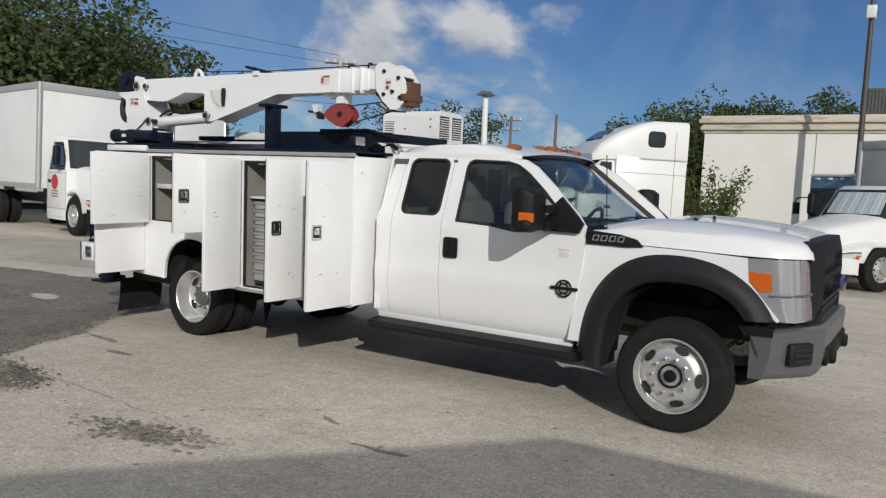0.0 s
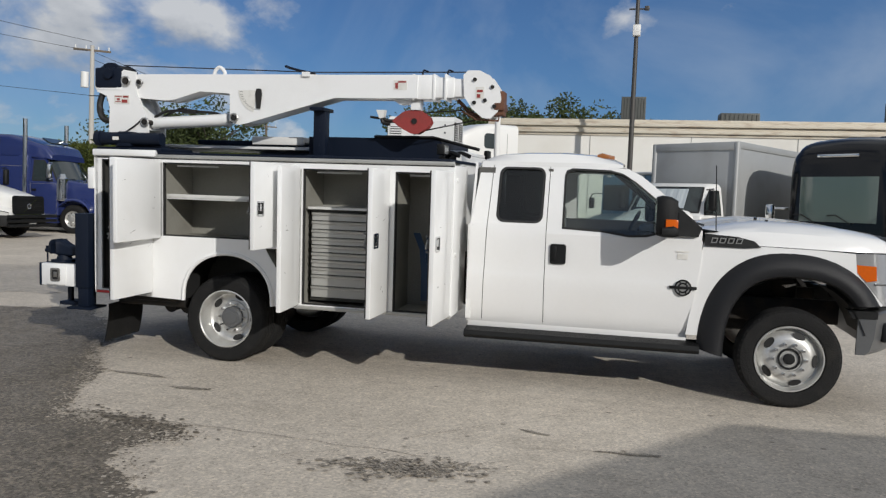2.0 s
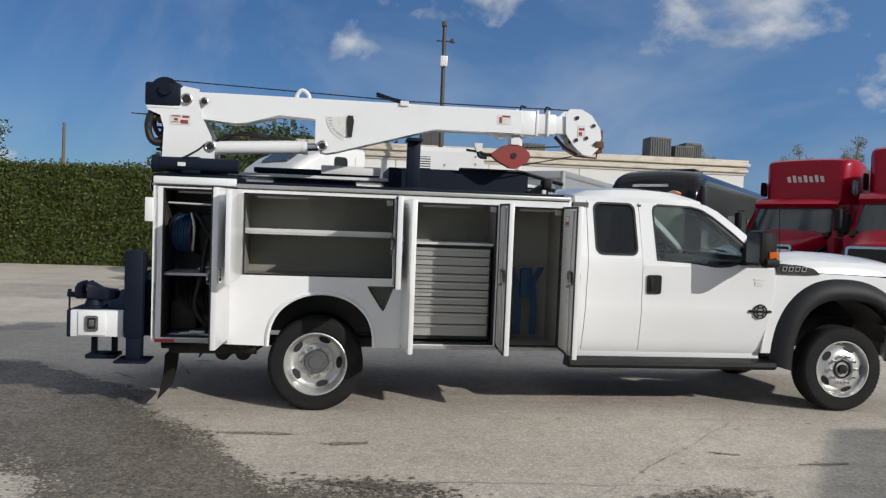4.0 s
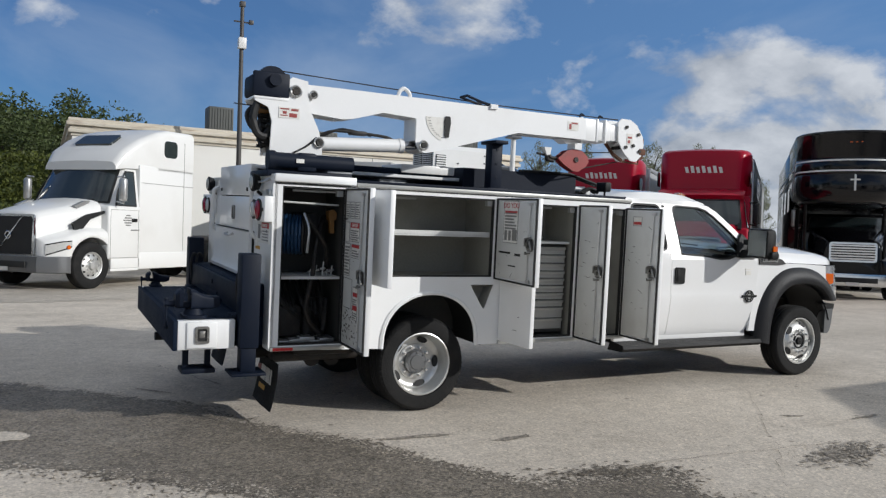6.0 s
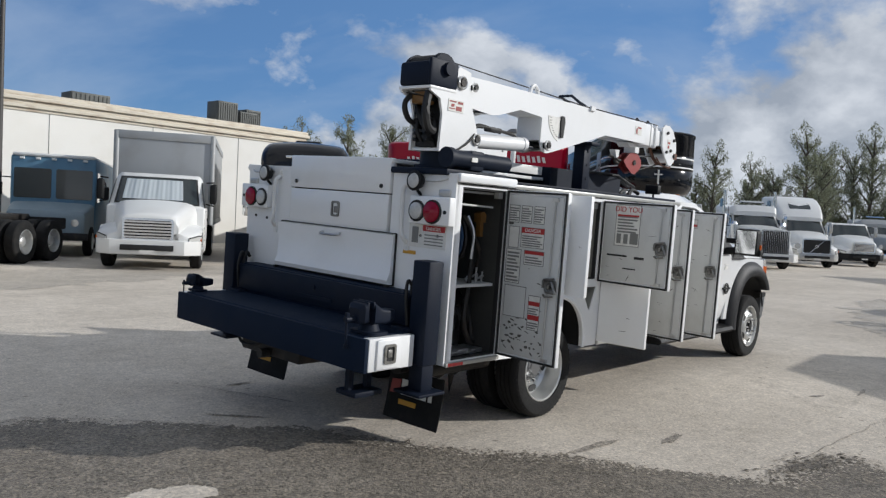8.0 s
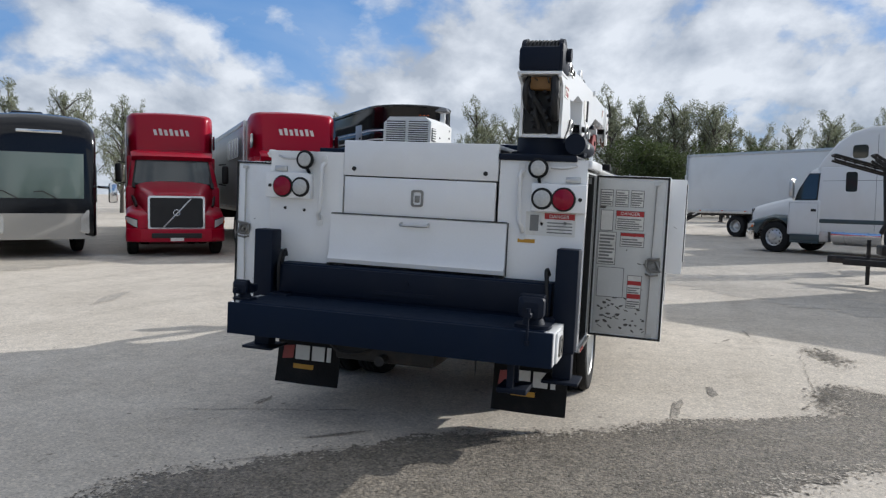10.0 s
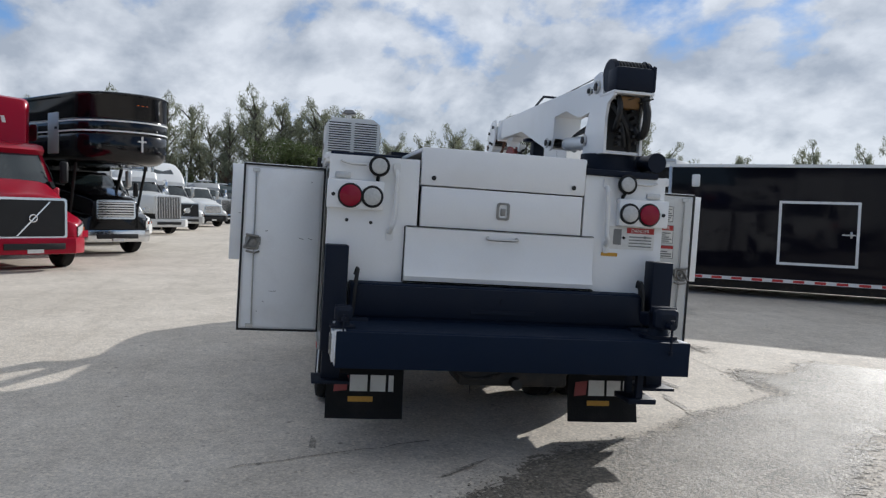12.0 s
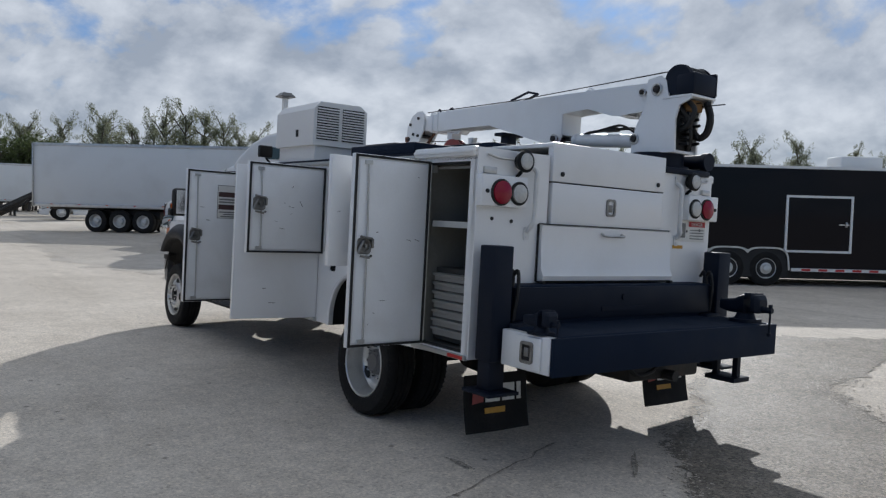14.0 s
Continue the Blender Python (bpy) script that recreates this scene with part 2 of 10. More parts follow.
seatcloth = material("grey_seat_cloth", (0.10, 0.097, 0.09), 0.85, vary=0.2, scale=8, fine=200, bump=0.3)
red = material("red_truck_paint", (0.35, 0.003, 0.022), 0.3, vary=0.08, scale=1.5, coat=0.12, spec=0.2, dirt=(0.27, 0.006, 0.016), dirt_amount=0.2)
bluepaint = material("blue_van_paint", (0.11, 0.24, 0.36), 0.5, vary=0.15, scale=2, dirt=(0.20, 0.27, 0.33), dirt_amount=0.5)
vanhood = material("faded_hood_paint", (0.26, 0.33, 0.37), 0.5, vary=0.15, scale=2, dirt=(0.4, 0.42, 0.42), dirt_amount=0.5)
navy = material("navy_paint", (0.018, 0.03, 0.12), 0.25, vary=0.1, coat=0.7)
vanwhite = material("truck_white_paint", (0.74, 0.74, 0.72), 0.35, vary=0.05, scale=1.0, dirt=(0.5, 0.48, 0.43), dirt_amount=0.25, dirt_scale=0.9, coat=0.3)
boxwhite = material("box_panel_white", (0.70, 0.71, 0.70), 0.42, vary=0.05, scale=0.8, dirt=(0.5, 0.49, 0.46), dirt_amount=0.3, dirt_scale=0.7)
boxgrey = material("aluminium_box_grey", (0.40, 0.41, 0.41), 0.42, metal=0.3, vary=0.12, scale=1.2, dirt=(0.28, 0.27, 0.26), dirt_amount=0.35)
gloss_black = material("gloss_black_panel", (0.005, 0.005, 0.009), 0.05, vary=0.3, scale=1.0, fine=0.8, bump=0.35, spec=0.14, dirt=(0.008, 0.008, 0.011), dirt_amount=0.25)
rvblack = material("motorhome_black", (0.004, 0.0042, 0.0055), 0.13, vary=0.2, scale=1.0, fine=0.8, bump=0.08, spec=0.42)
rvsilver = material("motorhome_silver", (0.42, 0.40, 0.36), 0.3, metal=0.3, vary=0.1)
graded = material("dark_green_paint", (0.03, 0.055, 0.06), 0.35, vary=0.2, coat=0.4)
stucco = material("cream_stucco", (0.82, 0.80, 0.745), 0.85, vary=0.08, scale=0.35, fine=26, bump=0.3, dirt=(0.60, 0.55, 0.46), dirt_amount=0.3, dirt_scale=0.5)
corniche = material("stained_cornice", (0.68, 0.62, 0.51), 0.85, vary=0.15, scale=1.2, fine=26, bump=0.3, dirt=(0.28, 0.17, 0.10), dirt_amount=0.55, dirt_scale=1.4, stretch=(1, 1, 5))
hvac = material("weathered_hvac_metal", (0.10, 0.105, 0.10), 0.6, metal=0.3, vary=0.3, scale=3)
bark = material("bark", (0.10, 0.085, 0.07), 0.9, vary=0.35, scale=5, fine=30, bump=0.6)
leaf_dark = leaf_material("dark_green_leaves", (0.08, 0.105, 0.038))
leaf_pine = leaf_material("pine_needles", (0.235, 0.25, 0.165))
leaf_hedge = leaf_material("hedge_leaves", (0.098, 0.118, 0.027))
leaf_lime = leaf_material("bright_leaves", (0.10, 0.14, 0.03))
polewood = material("wooden_pole", (0.16, 0.13, 0.10), 0.9, vary=0.3, scale=4, fine=40, bump=0.4, stretch=(4, 4, 0.5))
polemetal = material("dark_pole_paint", (0.06, 0.055, 0.05), 0.5, vary=0.25, scale=3)
whitemetal = material("white_enamel", (0.76, 0.76, 0.74), 0.35, vary=0.05, dirt=(0.5, 0.48, 0.44), dirt_amount=0.2)
tape = material("red_white_tape_red", (0.5, 0.02, 0.02), 0.4, vary=0.1)


def paving_material(name, pale, dark, rough, blotch=0.3, grit=0.5, specks=0.5, bump=0.5, streaks=0.35, spec=0.4, wet=0.0):
    """Worn paving: blotches, tyre streaks, aggregate grit and dark specks."""
    m = bpy.data.materials.new(name)
    m.use_nodes = True
    nt = m.node_tree
    N, L = nt.nodes.new, nt.links.new
    p = nt.nodes["Principled BSDF"]
    co = N("ShaderNodeTexCoord")

    def noise_at(scale, detail=4.0, stretch=(1, 1, 1), turn=0.0, rough_=0.6):
        mp, n = N("ShaderNodeMapping"), N("ShaderNodeTexNoise")
        mp.inputs["Scale"].default_value, mp.inputs["Rotation"].default_value = stretch, (0, 0, radians(turn))
        L(co.outputs["Object"], mp.inputs["Vector"])
        n.inputs["Scale"].default_value, n.inputs["Detail"].default_value, n.inputs["Roughness"].default_value = scale, detail, rough_
        L(mp.outputs[0], n.inputs["Vector"])
        return n.outputs["Fac"]

    def span(fac, a, b, c=0.0, d=1.0):
        r = N("ShaderNodeMapRange")
        for k, v in (("From Min", a), ("From Max", b), ("To Min", c), ("To Max", d)):
            r.inputs[k].default_value = v
        L(fac, r.inputs["Value"])
        return r.outputs[0]

    def blend(fac, a, b, how="MIX"):
        x = N("ShaderNodeMix")
        x.data_type, x.blend_type = "RGBA", how
        for slot, v in ((0, fac), (6, a), (7, b)):
            if hasattr(v, "default_value"):
                L(v, x.inputs[slot])
            else:
                x.inputs[slot].default_value = v
        return x.outputs[2]
    big = noise_at(0.16, 8.0)
    mid = noise_at(1.1, 9.0, rough_=0.7)
    fine = noise_at(7.0, 7.0, rough_=0.8)
    lines = noise_at(0.55, 7.0, (0.10, 1.9, 1), 14, 0.7)
    grain = noise_at(48.0, 3.0, rough_=0.8)
    vor = N("ShaderNodeTexVoronoi")
    vor.inputs["Scale"].default_value = 58.0
    L(co.outputs["Object"], vor.inputs["Vector"])
    dots = N("ShaderNodeTexVoronoi")
    dots.inputs["Scale"].default_value = 5.5
    L(co.outputs["Object"], dots.inputs["Vector"])
    P, Dk = (*pale, 1), (*dark, 1)
    col = blend(span(mid, 0.42, 0.70, 0.0, blotch), P, Dk)
    col = blend(span(big, 0.45, 0.68, 0.0, blotch), col, Dk)
    col = blend(span(lines, 0.52, 0.70, 0.0, streaks), col, Dk)
    col = blend(1.0, col, blend(span(grain, 0.32, 0.68), (1 - 0.62 * grit,) * 3 + (1,), (1 + 0.5 * grit,) * 3 + (1,)), "MULTIPLY")
    col = blend(1.0, col, blend(span(fine, 0.3, 0.7), (1 - 0.5 * grit,) * 3 + (1,), (1 + 0.3 * grit,) * 3 + (1,)), "MULTIPLY")
    col = blend(span(vor.outputs["Color"], 0.60, 0.92, 0.0, 0.75 * grit), col, (min(1.0, pale[0] * 1.55), min(1.0, pale[1] * 1.5), min(1.0, pale[2] * 1.4), 1))
    col = blend(span(vor.outputs["Color"], 0.30, 0.12, 0.0, 0.7 * grit), col, (dark[0] * 0.45, dark[1] * 0.45, dark[2] * 0.45, 1))
    near = N("ShaderNodeMath")
    near.operation = "MULTIPLY"
    L(span(dots.outputs["Distance"], 0.15, 0.05), near.inputs[0])
    L(span(dots.outputs["Color"], 0.62, 0.66, 0.0, specks), near.inputs[1])
    col = blend(near.outputs[0], col, (dark[0] * 0.4, dark[1] * 0.4, dark[2] * 0.4, 1))
    L(col, p.inputs["Base Color"])
    L(span(mid, 0.3, 0.7, max(0.05, rough - wet), min(1.0, rough + 0.1)), p.inputs["Roughness"])
    p.inputs["Specular IOR Level"].default_value = spec
    mixh = N("ShaderNodeMath")
    mixh.operation = "MULTIPLY_ADD"
    L(fine, mixh.inputs[0])
    mixh.inputs[1].default_value = 1.6
    L(grain, mixh.inputs[2])
    b = N("ShaderNodeBump")
    b.inputs["Strength"].default_value, b.inputs["Distance"].default_value = bump, 0.012
    L(mixh.outputs[0], b.inputs["Height"])
    L(b.outputs[0], p.inputs["Normal"])
    return m


lightground = paving_material("pale_limestone_paving", (0.650, 0.588, 0.505), (0.40, 0.352, 0.292), 0.75, 0.55, 0.42, 0.8, 0.3, 0.6, 0.28)
asphalt = paving_material("worn_asphalt", (0.27, 0.238, 0.195), (0.12, 0.104, 0.084), 0.54, 0.6, 0.9, 0.6, 0.8, 0.3, 0.25, 0.06)
fadedasphalt = paving_material("faded_asphalt", (0.54, 0.49, 0.42), (0.32, 0.285, 0.24), 0.6, 0.6, 0.6, 0.6, 0.5, 0.5, 0.45, 0.1)
stain = paving_material("oil_stain", (0.40, 0.36, 0.305), (0.20, 0.178, 0.152), 0.65, 0.7, 0.9, 0.6, 0.6, 0.3, 0.4)
glass = glass_material("tinted_glass", (0.88, 0.92, 0.90))
privacy = glass_material("privacy_glass", (0.24, 0.27, 0.27))
dimglass = glass_material("windscreen_glass", (0.62, 0.69, 0.66))
rvglass = material("curtained_windscreen", (0.13, 0.175, 0.155), 0.1, vary=0.1, scale=1.0, coat=0.9)


# mesh helpers
def part(name, bm, mat, parent, label="", smooth=32.0, kind=""):
    me = bpy.data.meshes.new(name)
    bm.to_mesh(me)
    bm.free()
    return part_mesh(name, me, mat, parent, label, smooth, kind)


def part_mesh(name, me, mat, parent, label="", smooth=32.0, kind=""):
    if mat and not me.materials:
        me.materials.append(mat)
    if smooth:
        me.polygons.foreach_set("use_smooth", [True] * len(me.polygons))
        me.set_sharp_from_angle(angle=radians(smooth))
    ob = new(name, me)
    ob.parent = parent
    return tagged(ob, label, kind=kind)


def pieces(name, bm, mat, parent, label="", smooth=32.0):
    """Every loose piece of the mesh as a part of its own."""
    todo = set(bm.faces)
    while todo:
        seed = next(iter(f for f in bm.faces if f in todo))
        stack, isle = [seed], {seed}
        while stack:
            f = stack.pop()
            for e in f.edges:
                for g in e.link_faces:
                    if g not in isle:
                        isle.add(g)
                        stack.append(g)
        todo -= isle
        one, made = bmesh.new(), {}
        for f in sorted(isle, key=lambda q: q.index):
            one.faces.new([made.setdefault(v, None) or made.update({v: one.verts.new(v.co)}) or made[v] for v in f.verts])
        last = part(name, one, mat, parent, label, smooth)
    bm.free()
    return last


def thing(name, label, category, m=None, group="", kind=""):
    ob = new(name)
    ob.empty_display_size = 0.2
    if m is not None:
        ob.matrix_world = m
    return tagged(ob, label, category, group, kind)


def solid(name, bm, mat, label, category, m=None, group="", kind="", smooth=32.0):
    ob = part(name, bm, mat, None, "", smooth)
    if m is not None:
        ob.matrix_world = m
    return tagged(ob, label, category, group, kind)


def B():
    return bmesh.new()


def box(bm, x0, x1, y0, y1, z0, z1, bevel=0.0, m=None, seg=2):
    vs = [bm.verts.new((x, y, z)) for x in (x0, x1) for y in (y0, y1) for z in (z0, z1)]
    fs = [bm.faces.new([vs[i] for i in q]) for q in ((0, 1, 3, 2), (4, 6, 7, 5), (0, 4, 5, 1), (2, 3, 7, 6), (0, 2, 6, 4), (1, 5, 7, 3))]
    if bevel:
        es = list({e for f in fs for e in f.edges})
        r = bmesh.ops.bevel(bm, geom=es, offset=bevel, segments=seg, profile=0.5, affect="EDGES", clamp_overlap=True)
        vs = list({v for f in r["faces"] for v in f.verts} | {v for v in vs if v.is_valid})
    if m is not None:
        bmesh.ops.transform(bm, matrix=m, verts=[v for v in vs if v.is_valid])
    return bm


def cyl(bm, p0, p1, r0, r1=None, seg=16, cap=True):
    p0, p1 = Vector(p0), Vector(p1)
    r1 = r0 if r1 is None else r1
    q = (p1 - p0).to_track_quat("Z", "Y").to_matrix()
    rings = []
    for p, r in ((p0, r0), (p1, r1)):
        rings.append([bm.verts.new(p + q @ Vector((r * math.cos(a), r * math.sin(a), 0))) for a in (2 * math.pi * i / seg for i in range(seg))])
    for i in range(seg):
        j = (i + 1) % seg
        bm.faces.new((rings[0][i], rings[0][j], rings[1][j], rings[1][i]))
    if cap:
        bm.faces.new(rings[0][::-1])
        bm.faces.new(rings[1])
    return bm


def tube(bm, pts, r, seg=8, taper=None):
    pts = [Vector(p) for p in pts]
    rings = []
    for i, p in enumerate(pts):
        d = (pts[min(i + 1, len(pts) - 1)] - pts[max(i - 1, 0)]).normalized()
        q = d.to_track_quat("Z", "Y").to_matrix()
        k = r if taper is None else r + (taper - r) * i / (len(pts) - 1)
        rings.append([bm.verts.new(p + q @ Vector((k * math.cos(a), k * math.sin(a), 0))) for a in (2 * math.pi * j / seg for j in range(seg))])
    for a, b in zip(rings, rings[1:]):
        # match the start of the rings, so that the tube does not twist
        s = min(range(seg), key=lambda k: (b[k].co - a[0].co).length)
        b[:] = b[s:] + b[:s]
        for i in range(seg):
            j = (i + 1) % seg
            bm.faces.new((a[i], a[j], b[j], b[i]))
    bm.faces.new(rings[0][::-1])
    bm.faces.new(rings[-1])
    return bm


def arc(pts, n=8):
    """Points along a smooth line through a few given ones."""
    P = [Vector(p) for p in pts]
    P = [2 * P[0] - P[1]] + P + [2 * P[-1] - P[-2]]
    out = []
    for i in range(1, len(P) - 2):
        for k in range(n):
            t = k / n
            a, b, c, d = P[i - 1:i + 3]
            out.append(0.5 * ((2 * b) + (c - a) * t + (2 * a - 5 * b + 4 * c - d) * t * t + (3 * b - a - 3 * c + d) * t ** 3))
    return out + [P[-2]]


def loft(bm, secs, cap=True, closed=True):
    rows = [[bm.verts.new(p) for p in s] for s in secs]
    n = len(rows[0])
    for a, b in zip(rows, rows[1:]):
        for i in range(n if closed else n - 1):
            j = (i + 1) % n
            bm.faces.new((a[i], a[j], b[j], b[i]))
    if cap and closed:
        bm.faces.new(rows[0][::-1])
        bm.faces.new(rows[-1])
    return bm


def rsec(x, hw, z0, z1, rt=0.1, rb=0.05, n=4, crown=0.0, hwb=None, yc=0.0):
    """A rounded cross section at x: half width hw above, hwb below."""
    hwb = hw if hwb is None else hwb
    pts = []
    for cy, cz, r, a0 in ((hw - rt, z1 - rt, rt, 0), (-(hw - rt), z1 - rt, rt, 90), (-(hwb - rb), z0 + rb, rb, 180), (hwb - rb, z0 + rb, rb, 270)):
        for i in range(n + 1):
            a = radians(a0 + 90 * i / n)
            pts.append((x, yc + cy + r * math.cos(a), cz + r * math.sin(a)))
        if a0 == 0 and crown:
            for k in (0.5, 0.0, -0.5):
                pts.append((x, yc + (hw - rt) * k, z1 + crown * (1 - k * k)))
    return pts


def lathe(bm, prof, y0=0.0, seg=36, axis="Y"):
    """Turn a profile of (along, radius) round the axis through the origin."""
    rings = []
    for y, r in prof:
        rings.append([bm.verts.new((r * math.cos(a), y0 + y, r * math.sin(a))) for a in (2 * math.pi * i / seg for i in range(seg))])
    for a, b in zip(rings, rings[1:]):
        for i in range(seg):
            j = (i + 1) % seg
            bm.faces.new((a[i], b[i], b[j], a[j]))
    return bm


def rrect(x0, x1, z0, z1, r, n=4):
    pts = []
    for cx, cz, a0 in ((x1 - r, z1 - r, 0), (x0 + r, z1 - r, 90), (x0 + r, z0 + r, 180), (x1 - r, z0 + r, 270)):
        pts += [(cx + r * math.cos(radians(a0 + 90 * i / n)), cz + r * math.sin(radians(a0 + 90 * i / n))) for i in range(n + 1)]
    return pts


def sheet(bm, outer, holes, to3d, depth):
    """A plate with openings: outline and holes in the plane, laid into space by to3d, and given thickness along depth."""
    es = []
    for loop in [outer] + holes:
        vs = [bm.verts.new(to3d(*p)) for p in loop]
        es += [bm.edges.new((vs[i], vs[(i + 1) % len(vs)])) for i in range(len(vs))]
    r = bmesh.ops.triangle_fill(bm, use_beauty=True, use_dissolve=False, edges=es)
    fs = [g for g in r["geom"] if isinstance(g, bmesh.types.BMFace)]
    ex = bmesh.ops.extrude_face_region(bm, geom=fs)
    bmesh.ops.translate(bm, vec=Vector(depth), verts=[g for g in ex["geom"] if isinstance(g, bmesh.types.BMVert)])
    bmesh.ops.recalc_face_normals(bm, faces=bm.faces[:])
    return bm


def plate(bm, pts, to3d, depth):
    return sheet(bm, pts, [], to3d, depth)


def words(name, text, size, mat, parent, m, label=""):
    cu = bpy.data.curves.new(name, "FONT")
    cu.body, cu.size, cu.extrude, cu.align_x, cu.align_y = text, size, 0.001, "CENTER", "CENTER"
    tmp = bpy.data.objects.new(name, cu)
    me = bpy.data.meshes.new_from_object(tmp)
    bpy.data.objects.remove(tmp)
    ob = part_mesh(name, me, mat, parent, label, 0)
    ob.matrix_basis = m
    return ob


# ground
def ground_sheet():
    me = bpy.data.meshes.new("ground")
    n, span = 81, 900.0
    g = np.linspace(-1, 1, n)
    g = np.sign(g) * np.abs(g) ** 2.6 * span
    X, Y = np.meshgrid(g, g)
    v = np.column_stack([X.ravel(), Y.ravel(), np.zeros(n * n)])
    f = [(i * n + j, i * n + j + 1, (i + 1) * n + j + 1, (i + 1) * n + j) for i in range(n - 1) for j in range(n - 1)]
    me.from_pydata(v.tolist(), [], f)
    return tagged(part_mesh("ground", me, lightground, None), "pale worn limestone and concrete yard with tyre marks", "ground", kind="structure")


def blot(name, pts, mat, label, z=0.004, rough=0.12, fineness=0.12, kind="structure", category="ground"):
    """A thin layer on the ground with a ragged outline."""
    bm = B()
    out = []
    for i, p in enumerate(pts):
        q = pts[(i + 1) % len(pts)]
        steps = max(6, min(400, int(math.dist(p, q) / fineness)))
        for k in range(steps):
            t = k / steps
            x, y = p[0] + (q[0] - p[0]) * t, p[1] + (q[1] - p[1]) * t
            d = rough * (noise.noise((x * 2.3, y * 2.3, 0.3)) + 0.7 * noise.noise((x * 9, y * 9, 1.7)) + 0.4 * noise.noise((x * 27, y * 27, 4.1)) + 0.25 * noise.noise((x * 70, y * 70, 7.3)))
            d *= min(1.0, 12 * t * (1 - t))
            out.append((x - d * (q[1] - p[1]) / math.dist(p, q), y + d * (q[0] - p[0]) / math.dist(p, q)))
    vs = [bm.verts.new((x, y, z)) for x, y in out]
    es = [bm.edges.new((vs[i], vs[(i + 1) % len(vs)])) for i in range(len(vs))]
    bmesh.ops.triangle_fill(bm, use_beauty=True, edges=es)
    for f in bm.faces:
        if f.normal.z < 0:
            f.normal_flip()
    return solid(name, bm, mat, label, category, kind=kind, smooth=0)


ground_sheet()
blot("asphalt_patch", [(-6.5, 0.35), (-4.74, 0.66), (-3.33, 1.13), (-2.95, 1.07), (-2.26, 0.32), (-1.57, -0.36), (-1.45, -0.9), (-1.24, -1.3), (-0.85, -1.75), (-0.6, -2.25), (-0.2, -3.0), (0.3, -3.1), (0.85, -3.2), (0.6, -3.45), (1.3, -4.4), (0.54, -5.1), (-0.14, -6.0), (-0.7, -7.0), (-1.2, -5.0), (-1.38, -3.54), (-1.5, -2.82), (-2.13, -2.25), (-2.8, -1.66), (-3.4, -1.4), (-4.6, -2.2), (-6.5, -2.2)], asphalt, "dark worn asphalt patch with a ragged edge", rough=0.13, fineness=0.012)
blot("paving_island", [(-3.42, -0.74), (-3.2, -0.66), (-2.98, -0.72), (-2.84, -0.9), (-3.1, -0.96), (-3.36, -0.9)], lightground, "pale island left bare in the asphalt", z=0.0075, rough=0.08, fineness=0.012)



def crumbs(name, line, n, spread, mat, label, seed, z):
    """Loose grit strewn along the ragged edge of a patch."""
    rs = random.Random(seed)
    bm = B()
    legs = list(zip(line, line[1:]))
    for i in range(n):
        p, q = rs.choice(legs)
        t = rs.random()
        x, y = p[0] + (q[0] - p[0]) * t + rs.gauss(0, spread), p[1] + (q[1] - p[1]) * t + rs.gauss(0, spread)
        r, a = rs.uniform(0.003, 0.012) * (1.7 if rs.random() < 0.06 else 1.0), rs.uniform(0, 6.28)
        bm.faces.new([bm.verts.new((x + r * rs.uniform(0.5, 1.2) * math.cos(a + k * 1.257), y + r * rs.uniform(0.5, 1.2) * math.sin(a + k * 1.257), z + 0.00001 * (i % 50))) for k in range(5)])
    return solid(name, bm, mat, label, "ground", kind="stuff", smooth=0)


EDGE = [(-3.9, 0.93), (-3.33, 1.13), (-2.95, 1.07), (-2.26, 0.32), (-1.57, -0.36), (-1.45, -0.9), (-1.24, -1.3), (-0.85, -1.75), (-0.6, -2.25), (-0.2, -3.0), (0.3, -3.1), (0.85, -3.2), (0.6, -3.45), (1.3, -4.4)]
crumbs("asphalt_crumbs", EDGE, 2200, 0.06, asphalt, "dark asphalt crumbs along the edge of the patch", 4, 0.0046)
crumbs("paving_crumbs", EDGE, 2000, 0.06, lightground, "pale grit along the edge of the patch", 6, 0.0062)
EDGE_BACK = [(-1.38, -3.54), (-1.5, -2.82), (-2.13, -2.25), (-2.8, -1.66), (-3.4, -1.4), (-4.6, -2.2)]
crumbs("asphalt_crumbs", EDGE_BACK, 1200, 0.09, asphalt, "dark asphalt crumbs along the edge of the patch", 8, 0.0046)
crumbs("paving_crumbs", EDGE_BACK, 1200, 0.09, lightground, "pale grit along the edge of the patch", 10, 0.0062)


def spatter(name, x, y, rx, ry, turn, n, mat, label, seed, z=0.005):
    """A soaked-in stain: one ragged core and many flecks round it."""
    rs = random.Random(seed)
    bm = B()
    ca, sa = math.cos(radians(turn)), math.sin(radians(turn))
    for i in range(n):
        g = i / n
        px, py = rs.gauss(0, 0.42) * rx, rs.gauss(0, 0.42) * ry
        r = (0.22 if i == 0 else rs.uniform(0.008, 0.062) * (1.2 - g)) * min(rx, ry) * 1.6
        if i == 0:
            px = py = 0.0
        cx, cy = x + px * ca - py * sa, y + px * sa + py * ca
        k = 26 if i == 0 else 9
        vs = []
        for q in range(k):
            a = 2 * math.pi * q / k
            rr = r * (1 + 0.6 * noise.noise((math.cos(a) * 1.6 + seed, math.sin(a) * 1.6, i)))
            ex = 1.0 if i else rx / max(0.01, min(rx, ry))
            u, v = rr * math.cos(a) * ex * 1.3, rr * math.sin(a)
            vs.append(bm.verts.new((cx + u * ca - v * sa, cy + u * sa + v * ca, z + i * 0.00002)))
        bm.faces.new(vs)
    return solid(name, bm, mat, label, "ground", kind="structure", smooth=0)


